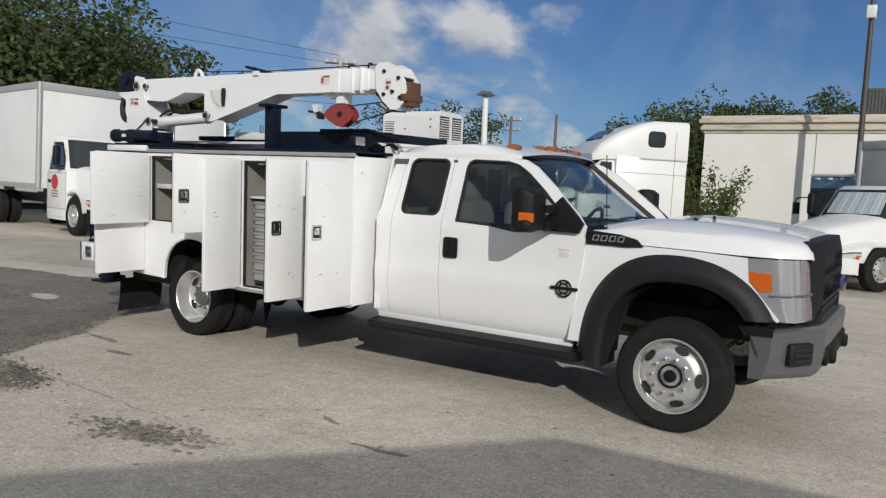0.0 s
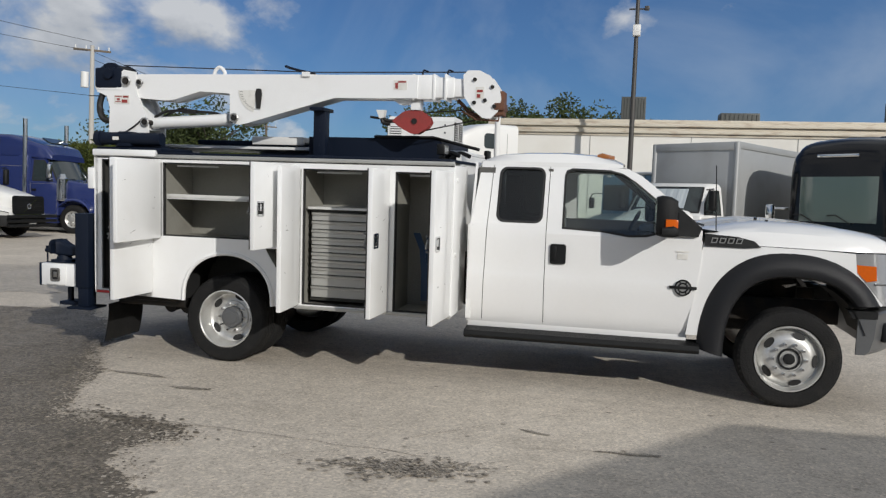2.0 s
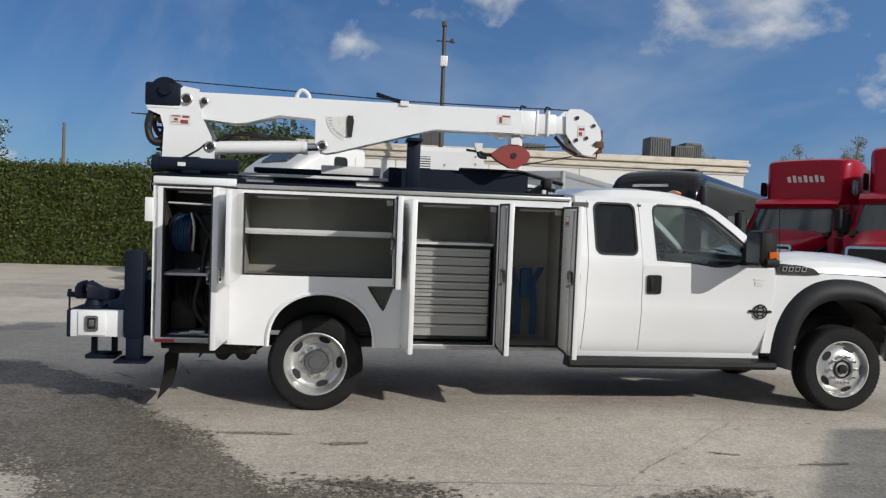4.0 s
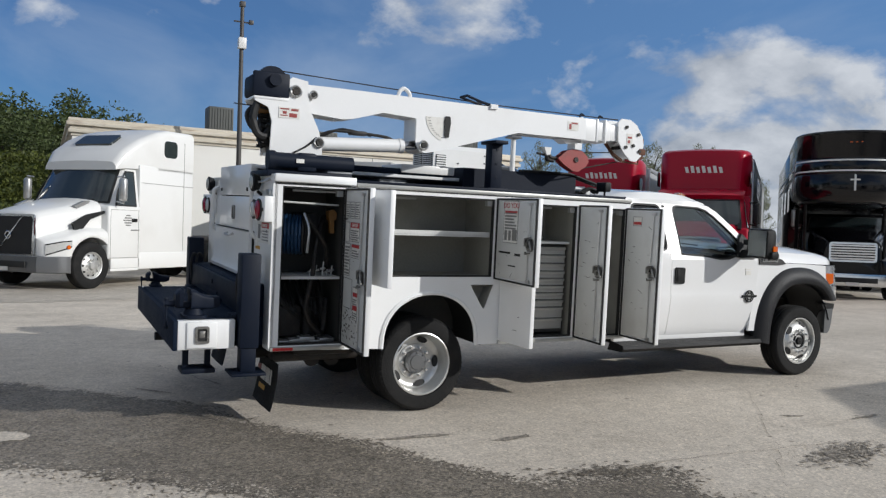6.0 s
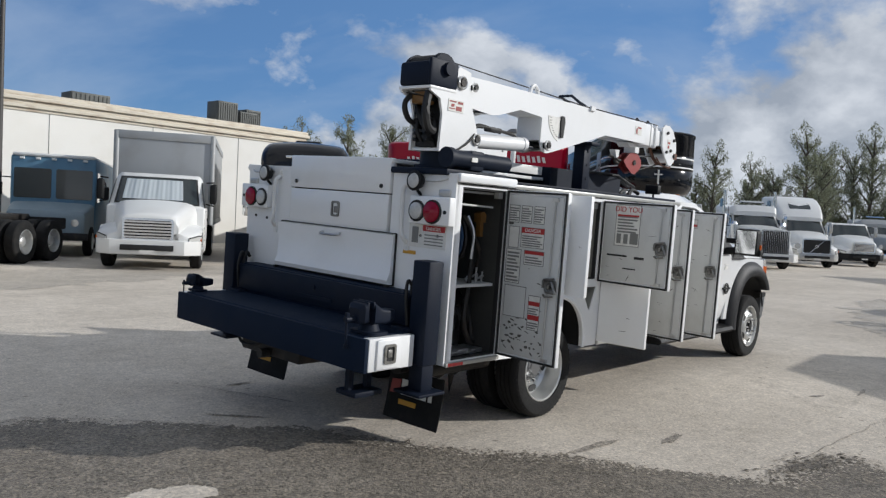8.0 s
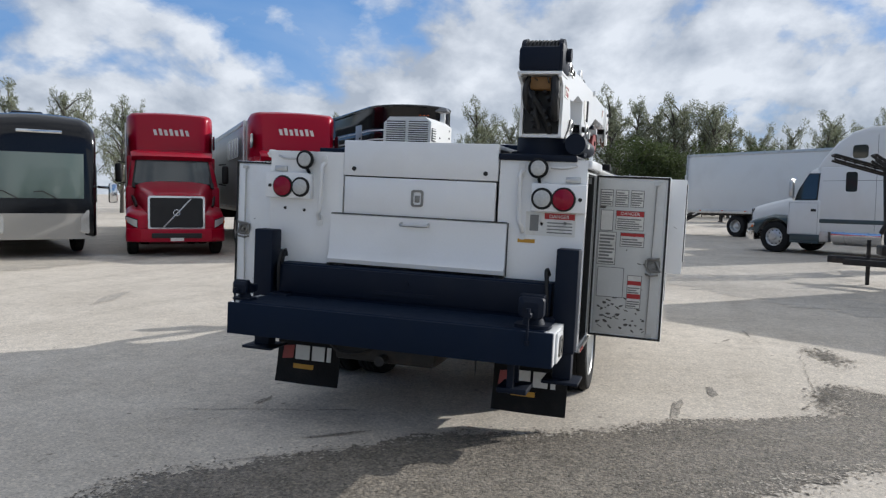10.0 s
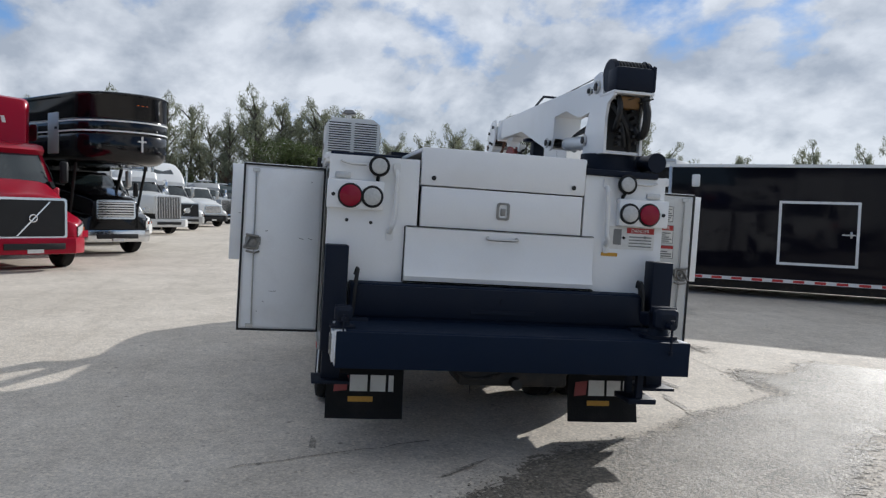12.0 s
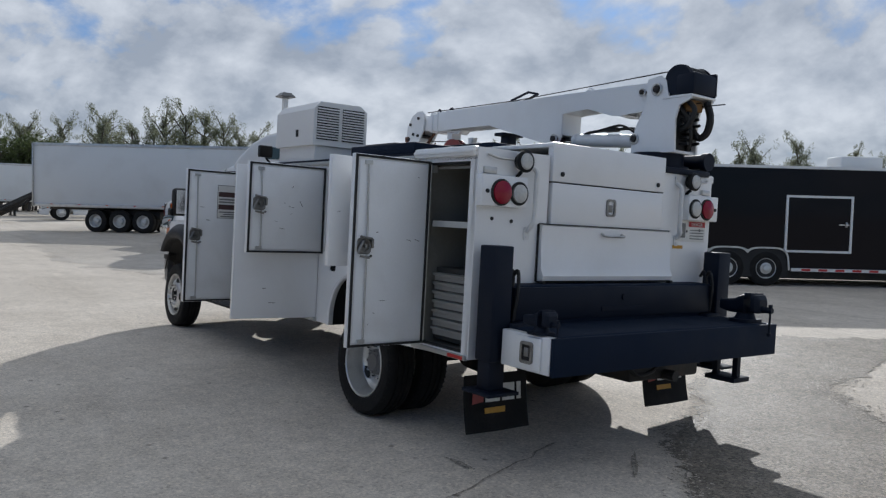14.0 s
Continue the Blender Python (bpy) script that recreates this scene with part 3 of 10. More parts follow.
spatter("oil_stain", 2.28, -3.3, 0.52, 0.20, 12, 700, stain, "dark oil stain soaked into the paving", 3)
spatter("oil_stain", 0.45, -3.02, 0.62, 0.16, -12, 500, asphalt, "dark tongue of asphalt on the paving", 5, 0.0065)
spatter("oil_stain", -0.4, -1.82, 0.5, 0.12, -4, 26, stain, "small oil stain on the paving", 7)
spatter("oil_stain", 0.25, -2.1, 0.36, 0.10, 4, 22, stain, "small oil stain on the paving", 9)
spatter("oil_stain", 3.5, -2.6, 0.4, 0.07, 4, 20, stain, "thin oil smear on the paving", 11)
spatter("oil_stain", 2.9, -2.35, 0.2, 0.08, -20, 12, stain, "small oil stain on the paving", 13)
spatter("oil_stain", -1.9, 0.35, 0.5, 0.05, -50, 60, stain, "oil drips behind the work deck", 15, 0.0065)
spatter("oil_stain", -1.3, 1.25, 0.3, 0.06, 0, 60, stain, "oil drips below the work deck", 17, 0.0065)
spatter("oil_stain", -7.5, 7.5, 1.3, 0.5, 10, 40, fadedasphalt, "faded dark patch on the paving", 19)
spatter("oil_stain", 3.2, 6.5, 1.5, 0.4, 25, 40, fadedasphalt, "faded dark patch on the paving", 21)
# faded asphalt whose darker tone also stands in for shadow bands of trailers and ramps
blot("asphalt_patch", [(5.0, -5.0), (9.5, -1.2), (16.0, 0.5), (30.0, -1.0), (40.0, -5.0), (28.0, -9.0), (14.0, -5.5), (8.5, -4.9)], fadedasphalt, "faded asphalt strip across the yard", rough=0.5)
blot("asphalt_patch", [(-12, 0.5), (-6, 1.4), (-4.5, 2.4), (-4.0, 4.2), (-8, 5.5), (-14, 4)], fadedasphalt, "faded asphalt strip across the yard", rough=0.4)
blot("asphalt_patch", [(-9, 8.0), (-2, 8.8), (5, 11.2), (14, 10.2), (9, 13.6), (-4, 12.6), (-10, 11.5)], fadedasphalt, "oil-darkened asphalt where vehicles park", rough=0.4)
for k, line in enumerate([[(-1.75, 1.75), (-1.45, 0.9), (-1.3, 0.45)], [(-2.6, 0.75), (-2.1, 0.1), (-1.6, -0.7)], [(3.41, -1.44), (1.96, -2.94), (1.04, -3.79)], [(2.34, -3.06), (0.37, -2.92), (-0.55, -2.98), (-1.3, -3.12)]]):
    bm = B()
    path = [p + Vector((noise.noise((p.x * 6, p.y * 6, k)) * 0.05, noise.noise((p.x * 6, p.y * 6, k + 9)) * 0.05, 0)) for p in arc([(x, y, 0.005) for x, y in line], 14)]
    rows = []
    for i, p in enumerate(path):
        w = 0.003 + 0.012 * abs(noise.noise((p.x * 5, p.y * 5, 3)))
        rows.append((bm.verts.new(p + Vector((w, w * 0.6, 0))), bm.verts.new(p - Vector((w, w * 0.6, 0)))))
    for a, b in zip(rows, rows[1:]):
        bm.faces.new((a[0], a[1], b[1], b[0]))
    solid("paving_crack", bm, stain, "dark crack in the paving", "crack", kind="structure", smooth=0)

# the service truck
TRUCK = pose(-0.013, 0.054, 0, 1.9, 0, 0)
truck = thing("service_truck", "white extended-cab service truck with crane and open tool compartments", "truck", TRUCK)


def wheel_meshes():
    R, W = 0.388, 0.125
    t = B()
    lathe(t, [(-0.095, 0.255), (-0.11, 0.27), (-0.118, 0.32), (-0.112, 0.36), (-0.098, R - 0.012), (-0.075, R), (-0.05, R), (-0.046, R - 0.012), (-0.038, R - 0.012), (-0.034, R), (-0.004, R), (0.0, R - 0.012), (0.008, R - 0.012), (0.012, R), (0.034, R), (0.038, R - 0.012), (0.046, R - 0.012), (0.05, R), (0.075, R), (0.098, R - 0.012), (0.112, 0.36), (0.118, 0.32), (0.11, 0.27), (0.095, 0.255)], seg=64)
    for i in range(56):
        a = 2 * math.pi * i / 56
        for s in (-1, 1):
            box(t, -0.006, 0.006, s * 0.074, s * 0.106, R - 0.03, R - 0.0125, m=Matrix.Rotation(a, 4, "Y"))
    r1 = B()  # outer face towards -y, dished in
    lathe(r1, [(-0.095, 0.257), (-0.105, 0.258), (-0.108, 0.250), (-0.1, 0.243), (-0.05, 0.238), (-0.03, 0.232), (0.0, 0.228), (0.03, 0.222), (0.048, 0.205), (0.055, 0.18), (0.05, 0.15), (0.042, 0.145), (0.04, 0.105), (0.045, 0.1), (0.045, 0.0)], seg=48)
    r2 = B()  # front wheel: the disc bulges outwards
    lathe(r2, [(-0.1, 0.257), (-0.112, 0.256), (-0.112, 0.246), (-0.095, 0.238), (-0.05, 0.232), (-0.045, 0.225), (-0.07, 0.205), (-0.098, 0.175), (-0.108, 0.15), (-0.108, 0.10), (-0.10, 0.095), (-0.10, 0.0)], seg=48)
    out = []
    for bm, mat in ((t, rubber), (r1, steelrim), (r2, steelrim)):
        me = bpy.data.meshes.new("wheel")
        bm.to_mesh(me)
        bm.free()
        me.materials.append(mat)
        out.append(me)
    return out


TYRE, RIM_REAR, RIM_FRONT = wheel_meshes()


def rim_details(front):
    """Hand holes, lug nuts and hub of one wheel, outer side towards -y."""
    h, l, c = B(), B(), B()
    yf = -0.088 if front else 0.043
    for i in range(5):
        a = radians(72 * i + 20)
        m = Matrix.Rotation(a, 4, "Y") @ Matrix.Translation((0, 0, 0.19))
        pts = [(0.050 * math.cos(k) * (1.0), 0.025 * math.sin(k)) for k in (2 * math.pi * j / 16 for j in range(16))]
        slope = 0.55 if front else -0.25
        plate(h, pts, lambda x, z, m=m: m @ Vector((x, yf - 0.006 + z * slope, z)), m.to_3x3() @ Vector((0, 0.004, 0)))
    for i in range(10):
        a = radians(36 * i)
        r = 0.122
        y = -0.108 if front else 0.04
        cyl(l, (r * math.cos(a), y, r * math.sin(a)), (r * math.cos(a), y - 0.035, r * math.sin(a)), 0.013, 0.011, 6)
    if front:
        lathe(c, [(-0.10, 0.085), (-0.112, 0.083), (-0.112, 0.07), (-0.095, 0.066), (-0.09, 0.045), (-0.125, 0.04), (-0.127, 0.0)], seg=24)
    else:
        lathe(c, [(0.04, 0.098), (0.005, 0.096), (-0.01, 0.085), (-0.012, 0.062), (-0.02, 0.058), (-0.022, 0.0)], seg=24)
        for i in range(8):
            a = radians(45 * i)
            cyl(c, (0.078 * math.cos(a), -0.008, 0.078 * math.sin(a)), (0.078 * math.cos(a), -0.02, 0.078 * math.sin(a)), 0.008, seg=6)
    return h, l, c


def truck_wheel(x, y, front, outer=True):
    side = 1 if y < 0 else -1
    ob = part_mesh("wheel", TYRE, None, truck, "black truck tyre on a polished steel wheel")
    ob.matrix_basis = pose(x, y, 0.386 - y * 0.033, -1.9, 0, 0 if side > 0 else 180)
    rim = part_mesh("rim", RIM_FRONT if front else RIM_REAR, None, ob, "polished steel disc wheel")
    if outer:
        h, l, c = rim_details(front)
        pieces("hand_hole", h, gasket, ob)
        pieces("lug_nut", l, chrome, ob, "chrome lug nut")
        part("hub", c, gunmetal if not front else plastic, ob)
    return ob


for s in (-1, 1):
    truck_wheel(4.72, s * 0.93, True)
    truck_wheel(0.0, s * 1.04, False)
    inner_wheel = truck_wheel(0.0, s * 0.74, False, False)

# chassis
bm = B()
for s in (-1, 1):
    box(bm, -1.5, 5.2, s * 0.43 - 0.04, s * 0.43 + 0.04, 0.62, 0.82, 0.01)
box(bm, -0.1, 0.1, -0.85, 0.85, 0.3, 0.46, 0.04)
lathe(bm, [(-0.16, 0.0), (-0.15, 0.13), (0.0, 0.19), (0.15, 0.13), (0.16, 0.0)], seg=20)
bmesh.ops.translate(bm, vec=(0, 0, 0.38), verts=bm.verts[-100:])
cyl(bm, (4.72, -0.85, 0.4), (4.72, 0.85, 0.4), 0.06)
cyl(bm, (0, 0, 0.5), (3.6, 0, 0.62), 0.05)
box(bm, 3.9, 4.9, -0.35, 0.35, 0.5, 1.0, 0.06)
for s in (-1, 1):
    box(bm, -0.6, 0.6, s * 0.5 - 0.03, s * 0.5 + 0.03, 0.46, 0.55, 0.01)
box(bm, -1.05, -0.55, -1.0, -0.45, 0.5, 0.62, 0.05)
cyl(bm, (-1.3, -0.75, 0.52), (-0.5, -0.75, 0.52), 0.06)
cyl(bm, (-1.2, -0.92, 0.51), (-0.5, -0.92, 0.51), 0.055)
part("chassis", bm, darkmetal, truck, "dark greasy steel frame with axles and exhaust")

# cab: half widths at heights, the greenhouse leans in above the belt line
ZB, YB, ZT, YT = 1.37, 0.985, 1.86, 0.80


def cab_y(z):
    if z >= ZB:
        return YB + (YT - YB) * (z - ZB) / (ZT - ZB)
    for (za, ya), (zb, yb) in zip(((0.50, 0.93), (0.58, 0.965), (0.75, 0.995), (0.92, 1.012), (1.0, 1.002), (1.2, 1.0), (1.30, 0.998)), ((0.58, 0.965), (0.75, 0.995), (0.92, 1.012), (1.0, 1.002), (1.2, 1.0), (1.30, 0.998), (ZB, YB))):
        if z <= zb:
            return ya + (yb - ya) * (z - za) / (zb - za)
    return YB


LEV = (0.53, 0.58, 0.66, 0.75, 0.84, 0.92, 0.96, 1.0, 1.1, 1.2, 1.30, ZB)


def lower_panel(bm, xa, xb, s, n=6, zs=LEV):
    """Door skin between two edges, whose x depends on height."""
    rows = []
    for z in zs:
        a, b = xa(z), xb(z)
        rows.append([(a + (b - a) * i / n, s * cab_y(z), z) for i in range(n + 1)])
    inner_rows = [[(x, y - s * 0.03, z) for x, y, z in r] for r in rows]
    g = [[bm.verts.new(p) for p in r] for r in rows]
    h = [[bm.verts.new(p) for p in r] for r in inner_rows]
    for i in range(len(rows) - 1):
        for j in range(n):
            bm.faces.new((g[i][j], g[i][j + 1], g[i + 1][j + 1], g[i + 1][j]))
            bm.faces.new((h[i][j], h[i + 1][j], h[i + 1][j + 1], h[i][j + 1]))
    for i in range(len(rows) - 1):
        for j in (0, n):
            bm.faces.new((g[i][j], g[i + 1][j], h[i + 1][j], h[i][j]))
    for i in (0, len(rows) - 1):
        for j in range(n):
            bm.faces.new((g[i][j], g[i][j + 1], h[i][j + 1], h[i][j]))
    bmesh.ops.recalc_face_normals(bm, faces=bm.faces[:])


def seam1(z):
    return 2.285 + 0.03 * (z - 0.5)


def seam2(z):
    return 2.805


def seam3(z):
    return 3.94 + 0.10 * min(1, max(0, (z - 0.55) / 0.6)) ** 0.8


def rear_edge(z):
    return 2.14 + 0.02 * z


for s in (-1, 1):
    def P(x, z, s=s):
        return (x, s * cab_y(z), z)
    inw = (0, -s * 0.03, 0)
    # corner panel behind the doors
    bm = B()
    lower_panel(bm, rear_edge, lambda z: seam1(z) - 0.003, s, 3)
    sheet(bm, [(2.168, ZB), (seam1(ZB) - 0.003, ZB), (seam1(ZT) - 0.003, ZT), (2.22, ZT)], [], P, inw)
    part("cab_corner", bm, cabwhite, truck, "white painted cab corner")
    # rear door
    bm = B()
    lower_panel(bm, lambda z: seam1(z) + 0.003, lambda z: seam2(z) - 0.003, s)
    sheet(bm, [(seam1(ZB) + 0.003, ZB), (2.802, ZB), (2.802, ZT), (seam1(ZT) + 0.003, ZT)], [rrect(2.395, 2.755, 1.40, 1.835, 0.06)], P, inw)
    door = part("rear_door", bm, cabwhite, truck, "white rear half door")
    bm = B()
    plate(bm, rrect(2.385, 2.765, 1.39, 1.845, 0.06), lambda x, z: (x, s * (cab_y(z) - 0.012), z), (0, -s * 0.004, 0))
    ob = part("window", bm, privacy, door, "dark privacy glass")
    ob.visible_shadow = False
    bm = B()
    sheet(bm, rrect(2.38, 2.77, 1.385, 1.85, 0.065), [rrect(2.398, 2.752, 1.403, 1.832, 0.055)], lambda x, z: (x, s * (cab_y(z) + 0.003), z), inw)
    part("window_seal", bm, gasket, door)
    # front door
    WIN = [(2.945, 1.362), (3.25, 1.348), (3.47, 1.318), (3.6, 1.325), (3.86, 1.40), (3.875, 1.425), (3.66, 1.62), (3.50, 1.745), (3.40, 1.805), (3.30, 1.83), (3.0, 1.838), (2.955, 1.82), (2.94, 1.78)]
    bm = B()
    zs = tuple(z for z in LEV if z < 1.3) + (1.305,)
    lower_panel(bm, lambda z: seam2(z) + 0.003, lambda z: seam3(z) - 0.003, s, 8, zs)
    sheet(bm, [(2.808, 1.305), (4.03, 1.305), (4.035, 1.375), (3.96, 1.46), (3.72, 1.665), (3.55, 1.80), (3.44, 1.855), (3.34, ZT), (2.808, ZT)], [WIN], P, inw)
    door = part("front_door", bm, cabwhite, truck, "white front door")
    bm = B()
    cx, cz = sum(p[0] for p in WIN) / len(WIN), sum(p[1] for p in WIN) / len(WIN)
    plate(bm, [(cx + (x - cx) * 1.02, cz + (z - cz) * 1.03) for x, z in WIN], lambda x, z: (x, s * (cab_y(z) - 0.012), z), (0, -s * 0.004, 0))
    ob = part("window", bm, glass, door, "lightly tinted glass")
    ob.visible_shadow = False
    bm = B()
    sheet(bm, [(cx + (x - cx) * 1.03, cz + (z - cz) * 1.05) for x, z in WIN], [[(cx + (x - cx) * 0.995, cz + (z - cz) * 0.985) for x, z in WIN]], lambda x, z: (x, s * (cab_y(z) + 0.003), z), inw)
    part("window_seal", bm, gasket, door)
    bm = B()
    plate(bm, rrect(2.845, 2.975, 1.06, 1.225, 0.02), lambda x, z: (x, s * 1.004, z), (0, s * 0.012, 0))
    box(bm, 2.862, 2.9, s * 1.012 - 0.012, s * 1.012 + 0.02, 1.085, 1.205, 0.008)
    part("door_handle", bm, plastic, door, "black plastic pull handle")
    # badge: a disc with two bars, drawn as plain shapes
    bm = B()
    cyl(bm, (3.905, s * 1.0, 0.925), (3.905, s * 1.022, 0.925), 0.062, seg=24)
    part("badge", bm, silver, door, "round chrome badge with crossbar")
    bm = B()
    for rr in (0.060, 0.036):
        tube(bm, [(3.905 + rr * math.cos(a), s * 1.022, 0.925 + rr * math.sin(a)) for a in (2 * math.pi * i / 28 for i in range(29))], 0.007, 6)
    for i in range(6):
        a = radians(60 * i + 30)
        box(bm, -0.006, 0.006, -0.004, 0.004, 0.036, 0.056, m=Matrix.Translation((3.905, s * 1.023, 0.925)) @ Matrix.Rotation(a, 4, "Y"))
    box(bm, 3.80, 4.01, min(s * 1.004, s * 1.03), max(s * 1.004, s * 1.03), 0.915, 0.937, 0.003)
    part("badge_bar", bm, plastic, door)
    bm = B()
    box(bm, 3.84, 3.94, s * 0.998, s * 1.006, 1.205, 1.216)
    box(bm, 3.85, 3.93, s * 0.998, s * 1.005, 1.15, 1.192)
    part("door_label", bm, paper, door, "small white label with a grey line")
    # dark door jamb behind the seams and the rocker below
    bm = B()
    box(bm, 2.20, 3.98, s * 0.93, s * 0.95, 0.56, 1.36)
    part("door_jamb", bm, gasket, truck)
    bm = B()
    loft(bm, [[(x, s * y, z) for y, z in ((0.86, 0.40), (1.07, 0.41), (1.10, 0.44), (1.08, 0.475), (0.90, 0.495))] for x in (2.16, 2.22, 3.6, 4.0, 4.05)])
    for x in (2.4, 3.1, 3.8):
        box(bm, x - 0.04, x + 0.04, s * 0.55, s * 0.9, 0.42, 0.46)
    bmesh.ops.recalc_face_normals(bm, faces=bm.faces[:])
    part("running_board", bm, plastic, truck, "black ribbed running board")
    # white rocker below the doors
    bm = B()
    box(bm, 2.16, 3.96, min(s * 0.90, s * 0.945), max(s * 0.90, s * 0.945), 0.485, 0.575, 0.012)
    part("rocker_panel", bm, cabwhite, truck, "white rocker panel")
    # tow mirror
    bm = B()
    loft(bm, [rsec(x, hw, z0, z1, 0.035, 0.035, 3, yc=s * 1.29) for x, hw, z0, z1 in ((3.66, 0.125, 1.355, 1.640), (3.70, 0.135, 1.345, 1.652), (3.76, 0.13, 1.355, 1.645), (3.81, 0.10, 1.385, 1.615))])
    loft(bm, [rsec(x, hw, z0, z1, 0.02, 0.02, 3, yc=s * 1.25) for x, hw, z0, z1 in ((3.70, 0.20, 1.345, 1.42), (3.78, 0.20, 1.345, 1.43), (3.82, 0.18, 1.355, 1.41))])
    for zc in (1.385, 1.50):
        loft(bm, [[(3.80 + dx, s * y, zc + dz) for dx, dz in ((-0.035, -0.028), (0.035, -0.028), (0.035, 0.028), (-0.035, 0.028))] for y in (1.22, 1.02)])
    plate(bm, [(3.70, 1.335), (4.0, 1.335), (4.025, 1.40), (3.98, 1.445), (3.82, 1.585), (3.76, 1.52)], lambda x, z: (x, s * (cab_y(z) + 0.006), z), (0, s * 0.035, 0))
    bmesh.ops.recalc_face_normals(bm, faces=bm.faces[:])
    mirror = part("door_mirror", bm, plastic, truck, "black telescoping tow mirror")
    bm = B()
    box(bm, 3.655, 3.659, s * 1.29 - 0.11, s * 1.29 + 0.11, 1.37, 1.63)
    part("mirror_glass", bm, chrome, mirror)
    bm = B()
    loft(bm, [[(x, s * y, z) for z in (1.372, 1.478) for y in ((1.38, yo) if z < 1.4 else (yo, 1.38))] for x, yo in ((3.725, 1.436), (3.765, 1.436), (3.80, 1.40 + 0.018))])
    box(bm, 3.765, 3.815, s * 1.392 - 0.024, s * 1.392 + 0.024, 1.375, 1.475, 0.008)
    bmesh.ops.recalc_face_normals(bm, faces=bm.faces[:])
    part("turn_lamp", bm, amber, mirror, "amber turn lamp")
    # fender flare: an arch of rounded section between two superellipses
    def outer_arc(a):
        c, q = math.cos(radians(a)), abs(math.sin(radians(a)))
        return 4.68 + (0.74 if c > 0 else 0.65) * math.copysign(abs(c) ** 0.87, c), 0.45 + 0.786 * q ** 0.87

    def inner_arc(a):
        c, q = math.cos(radians(a)), abs(math.sin(radians(a)))
        return 4.72 + (0.54 if c > 0 else 0.49) * math.copysign(abs(c) ** 0.77, c), 0.40 + 0.65 * q ** 0.77
    secs = []
    for i in range(29):
        q = i / 28
        (xo, zo), (xi, zi) = outer_arc(29 + 151 * q), inner_arc(40 + 140 * q)
        secs.append([(xi + (xo - xi) * k, s * y, zi + (zo - zi) * k) for k, y in ((0.0, 0.78), (0.0, 1.035), (0.08, 1.062), (0.25, 1.074), (0.5, 1.070), (0.75, 1.048), (0.92, 1.018), (1.0, 0.998), (0.95, 0.93))])
    bm = B()
    loft(bm, secs)
    bmesh.ops.recalc_face_normals(bm, faces=bm.faces[:])
    part("fender_flare", bm, flareplastic, truck, "dark grey plastic wheel arch flare", 40)
    # front fender above and behind the flare
    arch = [(4.68 + (x - 4.68) * 0.985, z - 0.012) for x, z in (outer_arc(a) for a in range(176, 28, -6))]
    bm = B()
    sheet(bm, [(seam3(0.55) + 0.006, 0.55), (4.04, 0.55)] + arch + [(5.355, 0.862), (5.365, 0.875), (5.255, 1.005), (5.168, 1.105), (5.15, 1.255), (4.9, 1.268), (4.5, 1.277), (4.05, 1.285), (seam3(1.25) + 0.006, 1.28)], [], lambda x, z: (x, s * (1.0 - 0.03 * max(0, (x - 4.6)) ** 2 - 0.5 * max(0, z - 1.2) ** 1.5), z), (0, -s * 0.03, 0))
    part("front_fender", bm, cabwhite, truck, "white front fender")
    bm = B()
    plate(bm, [(4.055, 1.265), (4.36, 1.262), (4.47, 1.272), (4.42, 1.318), (4.30, 1.345), (4.055, 1.362)], lambda x, z: (x, s * (0.995 - 0.25 * max(0, z - 1.26)), z), (0, s * 0.012, 0))
    vent = part("fender_vent", bm, plastic, truck, "black vent panel with raised lettering bars")
    bm = B()
    for k in range(4):
        o = [(4.095 + k * 0.062, 1.292), (4.140 + k * 0.062, 1.292), (4.152 + k * 0.062, 1.334), (4.107 + k * 0.062, 1.334)]
        c0, c1 = sum(p[0] for p in o) / 4, 1.313
        sheet(bm, o, [[(c0 + (x - c0) * 0.66, c1 + (z - c1) * 0.66) for x, z in o]], lambda x, z: (x, s * 0.997, z), (0, s * 0.010, 0))
    pieces("vent_bar", bm, silver, vent)
    # head lamp: bright faceted shell with thin dividers
    rows = (((5.152, 0.985, 1.255), (5.166, 0.985, 1.11), (5.252, 0.983, 1.0), (5.358, 0.975, 0.868)),
            ((5.27, 0.974, 1.258), (5.29, 0.975, 1.12), (5.34, 0.974, 1.0), (5.40, 0.966, 0.866)),
            ((5.38, 0.932, 1.258), (5.40, 0.935, 1.12), (5.43, 0.935, 1.0), (5.455, 0.926, 0.865)),
            ((5.445, 0.82, 1.256), (5.465, 0.822, 1.12), (5.48, 0.822, 1.0), (5.495, 0.82, 0.865)),
            ((5.47, 0.67, 1.255), (5.49, 0.67, 1.12), (5.50, 0.67, 1.0), (5.515, 0.67, 0.865)))
    bm = B()
    loft(bm, [[(x, s * y, z) for x, y, z in row] for row in rows], cap=False, closed=False)
    bmesh.ops.recalc_face_normals(bm, faces=bm.faces[:])
    bmesh.ops.solidify(bm, geom=bm.faces[:], thickness=0.02)
    lamp = part("head_lamp", bm, lampchrome, truck, "clear wrap-around head lamp", 50)
    bm = B()
    plate(bm, [(5.160, 1.172), (5.30, 1.165), (5.31, 1.058), (5.238, 1.045), (5.168, 1.112)], lambda x, z: (x, s * (0.978 - 0.06 * max(0, x - 5.2)), z), (0, s * 0.012, 0))
    part("turn_lens", bm, amber, lamp, "amber turn signal lens")
    bm = B()
    tube(bm, [(x, s * (y + 0.003), z) for x, y, z in ((5.30, 0.978, 1.03), (5.41, 0.938, 1.03), (5.475, 0.825, 1.03), (5.50, 0.68, 1.03))], 0.010, 6)
    pieces("lens_divider", bm, gunmetal, lamp)
    # inner arch, dark
    bm = B()
